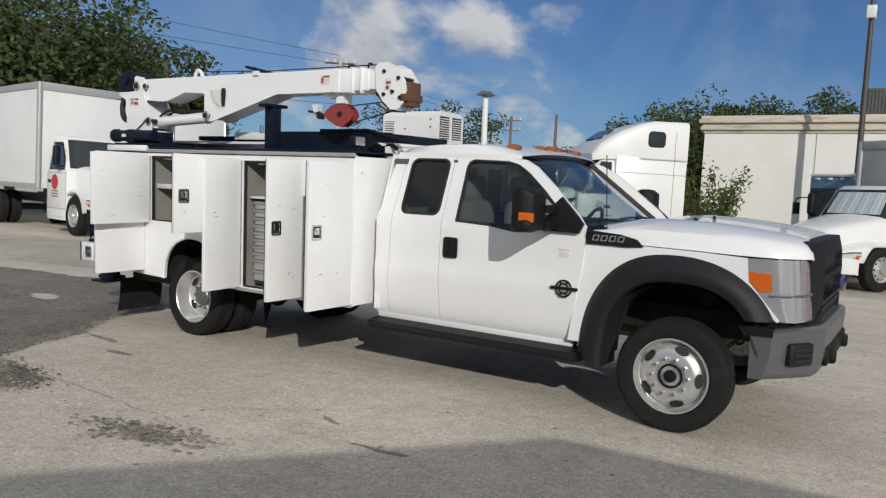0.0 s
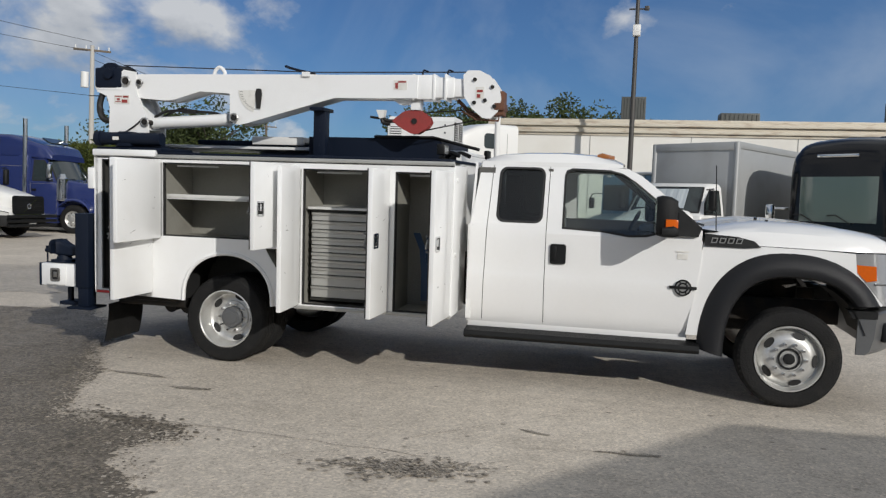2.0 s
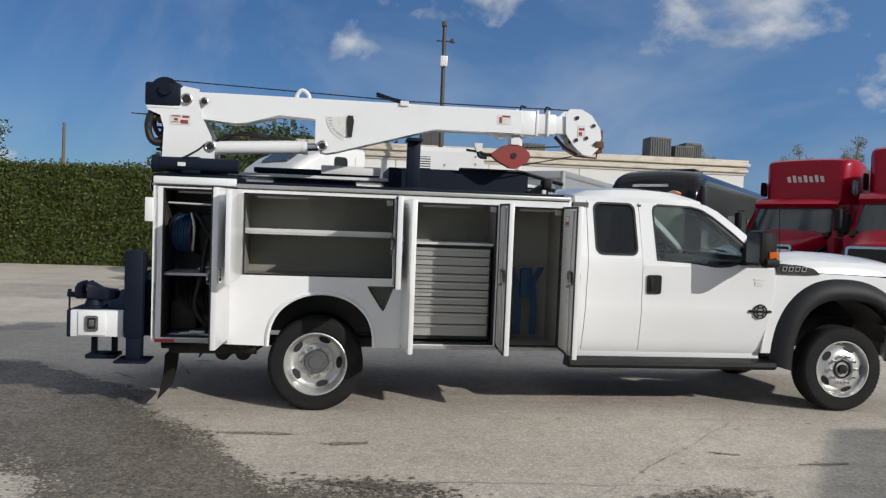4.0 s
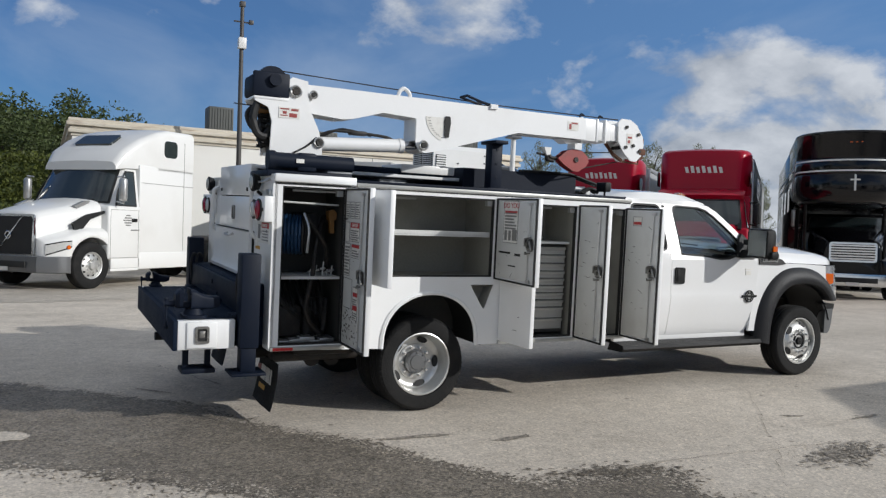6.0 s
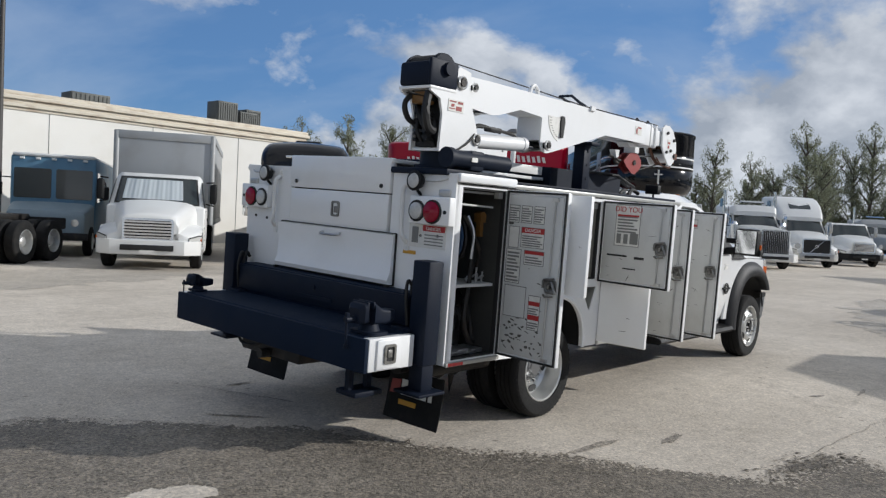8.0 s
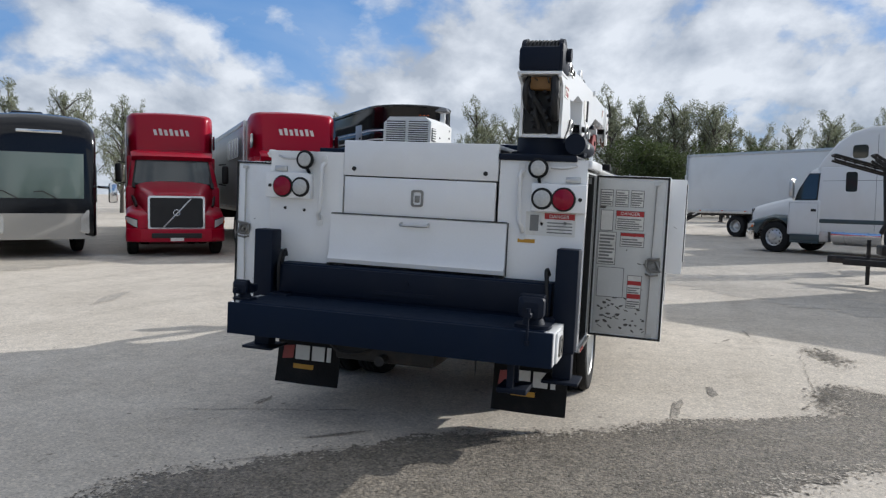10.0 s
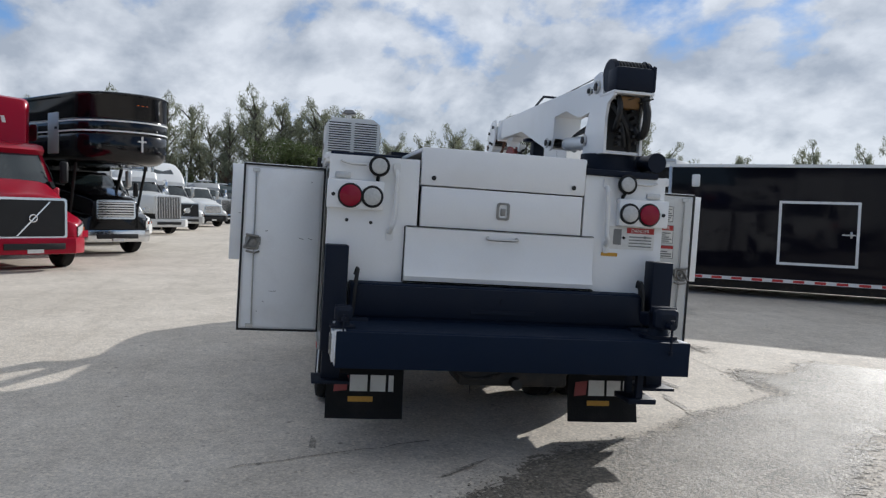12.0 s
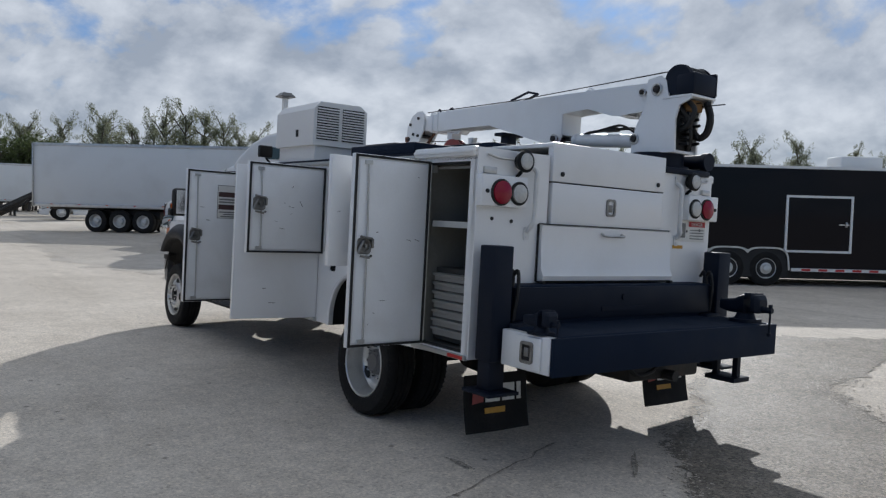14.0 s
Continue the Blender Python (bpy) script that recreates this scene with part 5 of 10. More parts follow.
# doors standing open
def comp_door(hx, s, w, z0, z1, front_hinged, ang=0.0, latch_z=None, stickers=None, rod=True, plain=False):
    a = radians(ang)
    u = Vector((math.sin(a), s * math.cos(a), 0))
    v = Vector((0, 0, 1)).cross(u)
    m = Matrix.Translation((hx, s * (BY + 0.004), 0)) @ Matrix((u, v, (0, 0, 1))).transposed().to_4x4()
    k = 1 if (v.x > 0) == (not front_hinged) else -1   # side of the inner face along v
    bm = B()
    box(bm, 0, w, -0.02, 0.02, z0, z1, 0.006)
    door = part("compartment_door", bm, white, truck, "white steel compartment door standing open")
    door.matrix_basis = m
    if plain:
        bm = B()
        cyl(bm, (0, k * 0.022, z0 + 0.02), (0, k * 0.022, z1 - 0.02), 0.008, seg=8)
        part("hinge", bm, silver, door)
        scuffs(door, -k * 0.0203, -k, 0.05, w - 0.05, z0 + 0.06, z1 - 0.1, 6, hx + 3)
        scuffs(door, k * 0.0203, k, 0.05, w - 0.05, z0 + 0.06, z1 - 0.1, 6, hx + 5)
        return door, k
    bm = B()
    sheet(bm, rect(0.004, w - 0.004, z0 + 0.004, z1 - 0.004), [rect(0.018, w - 0.018, z0 + 0.018, z1 - 0.018)], lambda x, z: (x, k * 0.018, z), (0, k * 0.012, 0))
    part("door_gasket", bm, gasket, door)
    bm = B()
    box(bm, 0.03, w - 0.03, min(k * 0.015, k * 0.028), max(k * 0.015, k * 0.028), z0 + 0.03, z1 - 0.03, 0.01)
    # road-side panels take the paler paint, which makes up for weak light there
    part("inner_panel", bm, innerlifted if s > 0 else inner, door, "scuffed white inner door panel" if s > 0 else "scuffed grey inner door panel")
    zl = latch_z or (z0 + z1) / 2
    bm = B()
    xl = w - 0.085
    plate(bm, rrect(xl - 0.05, xl + 0.05, zl - 0.05, zl + 0.05, 0.022), lambda x, z: (x, k * 0.027, z), (0, k * 0.006, 0))
    tube(bm, [(xl + 0.034 * math.cos(a), k * 0.045, zl + 0.036 * math.sin(a)) for a in (2 * math.pi * i / 14 for i in range(15))], 0.007, 6)
    cyl(bm, (xl, k * 0.03, zl), (xl, k * 0.062, zl), 0.012, seg=10)
    box(bm, xl - 0.012, xl + 0.062, min(k * 0.05, k * 0.060), max(k * 0.05, k * 0.060), zl - 0.038, zl - 0.028, 0.002)
    box(bm, xl - 0.058, xl - 0.042, min(k * 0.03, k * 0.055), max(k * 0.03, k * 0.055), zl - 0.012, zl + 0.045, 0.003)
    cyl(bm, (xl - 0.045, k * 0.05, zl + 0.045), (xl + 0.045, k * 0.06, zl + 0.058), 0.009, seg=8)
    cyl(bm, (xl + 0.02, k * 0.05, zl + 0.03), (xl + 0.055, k * 0.055, zl - 0.04), 0.010, seg=8)
    tube(bm, [(xl - 0.05, k * 0.04, zl - 0.06), (xl - 0.02, k * 0.062, zl - 0.07), (xl + 0.04, k * 0.055, zl - 0.06)], 0.008, 6)
    part("latch", bm, latchsteel, door, "greasy steel slam latch")
    if rod:
        bm = B()
        cyl(bm, (xl - 0.012, k * 0.045, zl + 0.05), (xl - 0.005, k * 0.034, z1 - 0.05), 0.006, seg=6)
        cyl(bm, (xl - 0.012, k * 0.045, zl - 0.05), (xl - 0.02, k * 0.034, z0 + 0.05), 0.006, seg=6)
        for z in (z0 + 0.04, z1 - 0.05):
            box(bm, xl - 0.03, xl + 0.02, min(k * 0.026, k * 0.042), max(k * 0.026, k * 0.042), z - 0.012, z + 0.012)
        part("latch_rod", bm, silver, door)
    bm = B()
    sheet(bm, rrect(xl - 0.055, xl + 0.055, zl - 0.06, zl + 0.06, 0.015), [rrect(xl - 0.042, xl + 0.042, zl - 0.047, zl + 0.047, 0.01)], lambda x, z: (x, -k * 0.019, z), (0, -k * 0.009, 0))
    box(bm, xl - 0.03, xl + 0.03, min(-k * 0.02, -k * 0.026), max(-k * 0.02, -k * 0.026), zl - 0.02, zl + 0.038, 0.004)
    part("paddle_handle", bm, chrome, door, "chrome paddle handle")
    bm = B()
    box(bm, xl - 0.04, xl + 0.04, min(-k * 0.0195, -k * 0.0215), max(-k * 0.0195, -k * 0.0215), zl - 0.045, zl + 0.045)
    part("handle_pocket", bm, gasket, door)
    bm = B()
    cyl(bm, (0, k * 0.022, z0 + 0.02), (0, k * 0.022, z1 - 0.02), 0.008, seg=8)
    part("hinge", bm, silver, door)
    scuffs(door, k * 0.0283, k, 0.06, w - 0.12, z0 + 0.06, z1 - 0.1, (7 if s > 0 else 16) + (60 if stickers and len(stickers) > 5 else 0), hx)
    scuffs(door, -k * 0.0203, -k, 0.06, w - 0.10, z0 + 0.06, z1 - 0.1, 5, hx + 3)
    if stickers:
        for x0, x1, za, zb, mat in stickers:
            bm = B()
            box(bm, x0, x1, min(k * 0.0265, k * 0.0295), max(k * 0.0265, k * 0.0295), za, zb)
            st = part("label", bm, mat, door, "printed label")
            bm = B()
            sheet(bm, rect(x0 - 0.002, x1 + 0.002, za - 0.002, zb + 0.002), [rect(x0 + 0.003, x1 - 0.003, za + 0.003, zb - 0.003)], lambda x, z: (x, k * 0.0285, z), (0, k * 0.0017, 0))
            part("label_border", bm, inkgrey, door)
    return door, k


def bars(x0, x1, za, zb, n, rows):
    """Rows of illegible print on a label."""
    out = []
    for i in range(n):
        z = zb - (i + 0.7) * (zb - za) / n
        h = (zb - za) / n * 0.28
        out.append((x0, x0 + (x1 - x0) * (0.65 + 0.35 * abs(math.sin(i * 2.3 + rows))), z - h, z + h))
    return out


def print_bars(door, k, lst, mat=None, off=0.0305):
    bm = B()
    for x0, x1, z0, z1 in lst:
        box(bm, x0, x1, min(k * 0.029, k * off), max(k * 0.029, k * off), z0, z1)
    pieces("print", bm, mat or inkgrey, door)


# the kerb side
d1, k1 = comp_door(-0.71, -1, 0.53, 0.63, 1.825, True, -2, 1.18,
                   [(0.04, 0.13, 1.60, 1.72, paper), (0.15, 0.24, 1.60, 1.72, paper), (0.26, 0.35, 1.60, 1.72, paper), (0.05, 0.14, 1.42, 1.57, paper), (0.16, 0.36, 1.43, 1.57, paper), (0.04, 0.17, 1.17, 1.41, paper), (0.20, 0.37, 1.31, 1.41, paper), (0.05, 0.24, 0.93, 1.15, inner), (0.27, 0.37, 0.86, 1.10, paper)])
print_bars(d1, k1, [(0.162, 0.358, 1.53, 1.568), (0.202, 0.368, 1.385, 1.408), (0.272, 0.368, 1.03, 1.06), (0.272, 0.368, 0.93, 0.965)], inkred)
print_bars(d1, k1, bars(0.17, 0.35, 1.44, 1.52, 5, 1) + bars(0.045, 0.125, 1.61, 1.71, 6, 2) + bars(0.155, 0.235, 1.61, 1.71, 6, 3) + bars(0.265, 0.345, 1.61, 1.71, 6, 4) + bars(0.05, 0.16, 1.18, 1.40, 9, 5) + bars(0.21, 0.36, 1.32, 1.375, 3, 6) + bars(0.275, 0.365, 0.87, 0.92, 3, 2) + bars(0.275, 0.365, 0.97, 1.02, 3, 1))


def on_door(k, x, z, off=0.031):
    # lettering that faces the inner side of the door
    return Matrix.Translation((x, k * off, z)) @ (Matrix.Rotation(radians(90), 4, "X") if k < 0 else Matrix.Rotation(radians(180), 4, "Z") @ Matrix.Rotation(radians(90), 4, "X"))


words("danger_word", "DANGER", 0.034, paper, d1, on_door(k1, 0.26, 1.549))
comp_door(-0.63, -1, 0.64, 1.125, 1.815, False, 1, 1.45, plain=True)
d2, k2 = comp_door(0.64, -1, 0.66, 1.125, 1.815, True, -3, 1.45, [(0.14, 0.37, 1.45, 1.79, paper)])
sx = 0.255
words("sticker_words", "DID YOU", 0.062, inkred, d2, on_door(k2, sx, 1.752))
print_bars(d2, k2, bars(0.16, 0.35, 1.56, 1.71, 6, 2) + [(0.16, 0.20, 1.47, 1.55), (0.225, 0.265, 1.47, 1.55), (0.285, 0.36, 1.47, 1.56)])
print_bars(d2, k2, [(0.155, 0.355, 1.695, 1.71)], inkred, 0.031)
print_bars(d2, k2, [(0.08, 0.27, 1.36, 1.375), (0.34, 0.43, 1.35, 1.37), (0.24, 0.36, 1.26, 1.27)], gasket)
comp_door(0.70, -1, 0.44, 0.605, 1.795, False, 4, 1.25, plain=True)
comp_door(1.50, -1, 0.42, 0.60, 1.795, True, -2, 1.22)
d4, k4 = comp_door(2.035, -1, 0.50, 0.595, 1.79, True, -3, 1.225, [(0.12, 0.24, 1.63, 1.71, paper)])
print_bars(d4, k4, [(0.125, 0.235, 1.64, 1.665)], inkred)
# the road side
comp_door(-0.79, 1, 0.58, 0.63, 1.825, True, -2, 1.26)
comp_door(-0.63, 1, 0.665, 1.125, 1.815, False, -4, 1.45, plain=True)
comp_door(0.64, 1, 0.655, 1.125, 1.815, True, -2, 1.50)
comp_door(0.70, 1, 0.69, 0.605, 1.795, False, 6, 1.25, plain=True)
d5, k5 = comp_door(2.035, 1, 0.655, 0.595, 1.79, True, -3, 1.2, [(0.18, 0.37, 1.36, 1.66, paper)])
print_bars(d5, k5, [(0.19, 0.36, 1.555, 1.60), (0.19, 0.36, 1.44, 1.485)], inkbrown)
print_bars(d5, k5, bars(0.19, 0.36, 1.37, 1.43, 3, 1) + bars(0.19, 0.36, 1.50, 1.55, 2, 2))

# rear end
for s in (-1, 1):
    bm = B()
    sheet(bm, [(s * 0.59, 1.06), (s * 1.05, 1.06), (s * BY, 1.06), (s * BY, 1.90), (s * 0.59, 1.90)], [], lambda y, z: (BX0 - 0.012, y, z), (0.035, 0, 0))
    box(bm, BX0 - 0.012, BX0 + 0.02, min(s * 1.03, s * BY), max(s * 1.03, s * BY), 0.60, 1.06)
    end = part("rear_panel", bm, white, truck, "white rear body panel")
    bm = B()
    box(bm, BX0 - 0.075, BX0 - 0.012, min(s * 0.83, s * 1.20), max(s * 0.83, s * 1.20), 1.545, 1.735, 0.008)
    lampbox = part("lamp_box", bm, white, end, "white tail lamp box")
    bm = B()
    lathe(bm, [(0, 0.071), (-0.022, 0.07), (-0.03, 0.05), (-0.034, 0.0)], seg=28)
    bmesh.ops.transform(bm, matrix=Matrix.Translation((BX0 - 0.074, s * 1.05, 1.632)) @ Matrix.Rotation(radians(-90), 4, "Z"), verts=bm.verts)
    part("tail_lamp", bm, redlens, lampbox, "round red tail lamp")
    bm = B()
    lathe(bm, [(0, 0.058), (-0.02, 0.057), (-0.028, 0.04), (-0.03, 0.0)], seg=28)
    bmesh.ops.transform(bm, matrix=Matrix.Translation((BX0 - 0.074, s * 0.905, 1.632)) @ Matrix.Rotation(radians(-90), 4, "Z"), verts=bm.verts)
    part("reverse_lamp", bm, lampclear, lampbox, "round clear reverse lamp")
    bm = B()
    for yy, rr in ((1.05, 0.074), (0.905, 0.066)):
        tube(bm, [(BX0 - 0.08, s * yy + rr * math.cos(a), 1.632 + rr * math.sin(a)) for a in (2 * math.pi * i / 28 for i in range(29))], 0.009, 6)
    pieces("lamp_ring", bm, gasket, lampbox)
    bm = B()
    box(bm, BX0 - 0.03, BX0 - 0.008, s * 1.10 - 0.05, s * 1.10 + 0.05, 1.745, 1.785, 0.004)
    part("plug_plate", bm, silver, end)
    bm = B()
    cyl(bm, (BX0 - 0.082, s * 1.16, 1.635), (BX0 - 0.07, s * 1.16, 1.635), 0.013, seg=10)
    cyl(bm, (BX0 - 0.018, s * 1.06, 1.47), (BX0 - 0.01, s * 1.06, 1.47), 0.012, seg=8)
    cyl(bm, (BX0 - 0.018, s * 0.9, 1.46), (BX0 - 0.01, s * 0.9, 1.46), 0.012, seg=8)
    pieces("bolt", bm, gasket, end)
    bm = B()
    lathe(bm, [(0.05, 0.0), (0.05, 0.05), (0.01, 0.068), (-0.005, 0.07), (-0.012, 0.06), (-0.016, 0.0)], seg=24)
    bmesh.ops.transform(bm, matrix=Matrix.Translation((BX0 - 0.085, s * 0.87, 1.835)) @ Matrix.Rotation(radians(-90), 4, "Z"), verts=bm.verts)
    cyl(bm, (BX0 - 0.05, s * 0.87, 1.77), (BX0 - 0.01, s * 0.87, 1.74), 0.012, seg=8)
    lamp = part("work_lamp", bm, plastic, end, "round work lamp in a black ring")
    bm = B()
    lathe(bm, [(-0.005, 0.058), (-0.02, 0.045), (-0.024, 0.0)], seg=24)
    bmesh.ops.transform(bm, matrix=Matrix.Translation((BX0 - 0.085, s * 0.87, 1.835)) @ Matrix.Rotation(radians(-90), 4, "Z"), verts=bm.verts)
    part("lens", bm, lampclear, lamp)
    bm = B()
    tube(bm, arc([(BX0 - 0.018, s * 0.745, 1.81), (BX0 - 0.055, s * 0.745, 1.785), (BX0 - 0.062, s * 0.745, 1.74), (BX0 - 0.062, s * 0.75, 1.50), (BX0 - 0.055, s * 0.765, 1.44), (BX0 - 0.018, s * 0.77, 1.40)], 5), 0.017, 8)
    for yy, za, zb in ((0.745, 1.80, 1.87), (0.77, 1.345, 1.43)):
        plate(bm, rrect(s * yy - 0.024, s * yy + 0.024, za, zb, 0.016), lambda y, z: (BX0 - 0.012, y, z), (-0.009, 0, 0))
        cyl(bm, (BX0 - 0.019, s * yy, (za + zb) / 2 + (0.018 if za > 1.5 else -0.022)), (BX0 - 0.027, s * yy, (za + zb) / 2 + (0.018 if za > 1.5 else -0.022)), 0.008, seg=8)
    part("grab_handle", bm, whitemetal, end, "worn white grab handle with bolted feet")
    bm = B()
    tube(bm, arc([(BX0 - 0.02, s * 1.12, 1.86), (BX0 - 0.05, s * 1.05, 1.84), (BX0 - 0.06, s * 0.95, 1.84)], 5), 0.008, 6)
    part("lamp_cable", bm, silver, end)
bm = B()
box(bm, BX0 - 0.018, BX0 - 0.012, -1.13, -0.79, 1.38, 1.54)
warn = part("warning_label", bm, paper, truck, "white and red warning label")
bm = B()
box(bm, BX0 - 0.0205, BX0 - 0.017, -1.125, -0.92, 1.495, 1.535)
part("label_band", bm, inkred, warn)
bm = B()
for i in range(4):
    box(bm, BX0 - 0.0205, BX0 - 0.017, -1.11, -0.94, 1.40 + i * 0.022, 1.408 + i * 0.022)
box(bm, BX0 - 0.0205, BX0 - 0.017, -0.88, -0.82, 1.41, 1.52)
pieces("print", bm, inkgrey, warn)
words("danger_word", "DANGER", 0.034, paper, warn, Matrix.Translation((BX0 - 0.022, -1.02, 1.513)) @ Matrix.Rotation(radians(-90), 4, "Z") @ Matrix.Rotation(radians(90), 4, "X"))
bm = B()
box(bm, BX0 - 0.017, BX0 - 0.012, -0.86, -0.74, 1.325, 1.35)
part("bronze_plate", bm, yellow, truck, "small bronze plate")
# centre of the rear: lid, panel, tailgate
bm = B()
box(bm, BX0 - 0.035, BX0 + 0.02, -0.58, 0.58, 1.735, 1.99, 0.008)
box(bm, BX0 - 0.03, 2.0, -0.585, 0.585, 1.955, 1.985, 0.006)
part("bed_cover", bm, white, truck, "white hinged bed cover")
bm = B()
box(bm, BX0 - 0.03, BX0 + 0.02, -0.57, 0.57, 1.455, 1.727, 0.006)
box(bm, BX0 - 0.025, BX0 + 0.02, -0.66, 0.66, 1.43, 1.457, 0.006)
part("upper_gate", bm, white, truck, "white upper gate panel")
bm = B()
loft(bm, [[(BX0 - 0.02, y, 1.085), (BX0 - 0.075, y, 1.09), (BX0 - 0.085, y, 1.12), (BX0 - 0.06, y, 1.17), (BX0 - 0.05, y, 1.40), (BX0 - 0.055, y, 1.445), (BX0 - 0.02, y, 1.45)] for y in (-0.665, -0.655, 0.655, 0.665)])
bmesh.ops.recalc_face_normals(bm, faces=bm.faces[:])
gate = part("tailgate", bm, white, truck, "white steel tailgate, closed")
bm = B()
tube(bm, arc([(BX0 - 0.055, -0.1, 1.41), (BX0 - 0.085, -0.1, 1.395), (BX0 - 0.09, 0, 1.392), (BX0 - 0.085, 0.1, 1.395), (BX0 - 0.055, 0.1, 1.41)], 4), 0.009, 6)
part("pull_handle", bm, silver, gate)
for y0, y1, z0, z1 in ((-0.671, -0.667, 1.08, 1.452), (0.667, 0.671, 1.08, 1.452), (-0.66, 0.66, 1.452, 1.457), (-0.655, 0.655, 1.076, 1.083)):
    bm = B()
    box(bm, BX0 - 0.03 if z1 - z0 > 0.1 else BX0 - 0.045, BX0 - 0.01, y0, y1, z0, z1)
    part("gate_seam", bm, gasket, gate)
for y in (-0.655, 0.655):
    bm = B()
    cyl(bm, (BX0 - 0.05, y, 1.075), (BX0 - 0.09, y, 1.075), 0.014, seg=10)
    part("gate_pin", bm, darkmetal, gate)
bm = B()
sheet(bm, rrect(-0.045, 0.045, 1.53, 1.65, 0.02), [rrect(-0.03, 0.03, 1.545, 1.635, 0.014)], lambda y, z: (BX0 - 0.028, y, z), (-0.014, 0, 0))
box(bm, BX0 - 0.036, BX0 - 0.028, -0.018, 0.018, 1.56, 1.61, 0.003)
part("paddle_handle", bm, latchsteel, truck, "worn steel paddle handle")
bm = B()
for y in (-0.495, 0.495):
    cyl(bm, (BX0 - 0.034, y, 1.785), (BX0 - 0.044, y, 1.785), 0.016, seg=12)
box(bm, BX0 - 0.028, BX0 - 0.024, -0.032, 0.032, 1.542, 1.638)
pieces("rubber_button", bm, gasket, truck)
bm = B()
box(bm, -1.24, 1.98, -0.655, 0.655, 1.06, 1.10)
box(bm, 1.96, 2.0, -0.655, 0.655, 1.06, 1.95)
part("bed_floor", bm, white, truck)

# black top: trays, covers, crane deck
bm = B()
box(bm, -0.66, 2.02, -1.17, 1.17, 1.868, 1.89, 0.004)
part("top_deck", bm, black, truck, "black-coated body top")
bm = B()
sheet(bm, rect(0.57, 1.82, -0.66, 0.58), [rect(0.59, 1.80, -0.64, 0.56)], lambda x, y: (x, y, 1.89), (0, 0, 0.19))
box(bm, 0.57, 1.82, -0.66, 0.58, 1.89, 1.905)
part("tool_tray", bm, black, truck, "black steel tray on the body top")
bm = B()
box(bm, -0.60, 0.50, -0.60, 0.50, 1.99, 2.035, 0.01)
box(bm, -0.55, 0.30, 0.62, 1.16, 1.89, 1.97, 0.01)
part("rubber_cover", bm, deckblack, truck, "black cover over the bed")
bm = B()
box(bm, -0.02, 0.50, -0.62, -0.16, 2.0, 2.075, 0.006)
part("cover_board", bm, whitemetal, truck, "white board lying on the cover")
bm = B()
for y in (-0.66, -0.60):
    tube(bm, [(1.2, y, 2.09), (1.75, y, 2.09), (2.15, y + 0.02, 1.995)], 0.016, 6)
for x, y in ((1.95, -0.75), (2.02, -0.62)):
    tube(bm, arc([(x - 0.12, y, 1.91), (x - 0.03, y, 1.96), (x + 0.06, y - 0.02, 1.93)], 4), 0.02, 6)
pieces("top_bar", bm, plastic, truck)
bm = B()
cyl(bm, (1.92, -0.98, 1.87), (1.92, -0.98, 1.95), 0.01, seg=6)
box(bm, 1.87, 1.94, -1.05, -0.91, 1.93, 2.02, 0.012)
spot = part("flood_lamp", bm, plastic, truck, "black flood lamp on a stalk")
bm = B()
box(bm, 1.938, 1.944, -1.04, -0.92, 1.94, 2.01)
part("lens", bm, clearlens, spot)
bm = B()
tube(bm, [(1.95, 1.05, 1.87), (1.95, 1.13, 1.95)], 0.01, 6)
box(bm, 1.90, 1.96, 1.08, 1.21, 1.95, 2.06, 0.012)
part("flood_lamp", bm, plastic, truck, "black flood lamp on a stalk")

# compressor unit with louvres
bm = B()
secs = [[(x, y, z) for y, z in ((0.66, 2.02), (1.17, 2.02), (1.17, 2.32), (1.11, 2.385), (0.73, 2.39), (0.66, 2.34))] for x in (0.92, 1.64)]
loft(bm, secs)
box(bm, 0.95, 1.62, 0.70, 1.14, 1.88, 2.03, 0.01)
bmesh.ops.recalc_face_normals(bm, faces=bm.faces[:])
unit = part("air_unit", bm, whitemetal, truck, "white boxed air unit with louvred end", 20)
bm = B()
for y0, y1 in ((0.69, 0.90), (0.935, 1.14)):
    box(bm, 0.914, 0.922, y0, y1, 2.07, 2.345, 0.003)
    box(bm, 1.638, 1.646, y0 + 0.01, y1 - 0.02, 2.10, 2.335, 0.003)
box(bm, 0.95, 1.07, 0.652, 0.662, 2.15, 2.28, 0.003)
box(bm, 1.2, 1.24, 1.168, 1.176, 2.10, 2.16)
pieces("louvre_backing", bm, gasket, unit)
for y0, y1 in ((0.69, 0.90), (0.935, 1.14)):
    for i in range(12):
        bm = B()
        z = 2.078 + i * 0.022
        loft(bm, [[(0.918, y, z + 0.012), (0.906, y, z), (0.903, y, z + 0.003), (0.918, y, z + 0.017)] for y in (y0, y1)])
        bmesh.ops.recalc_face_normals(bm, faces=bm.faces[:])
        part("slat", bm, whitemetal, unit)
    for i in range(9):
        bm = B()
        z = 2.108 + i * 0.0245
        loft(bm, [[(1.642, y, z + 0.012), (1.654, y, z), (1.657, y, z + 0.003), (1.642, y, z + 0.015)] for y in (y0 + 0.01, y1 - 0.02)])
        bmesh.ops.recalc_face_normals(bm, faces=bm.faces[:])
        part("slat", bm, whitemetal, unit)
bm = B()
for i in range(5):
    box(bm, 0.95, 1.07, 0.644, 0.654, 2.158 + i * 0.025, 2.172 + i * 0.025)
pieces("side_slat", bm, whitemetal, unit)
bm = B()
for x, z in ((1.55, 2.30), (1.55, 2.22), (1.22, 2.20)):
    cyl(bm, (x, 0.663, z), (x, 0.652, z), 0.010, seg=10)
pieces("plug", bm, gunmetal, unit)
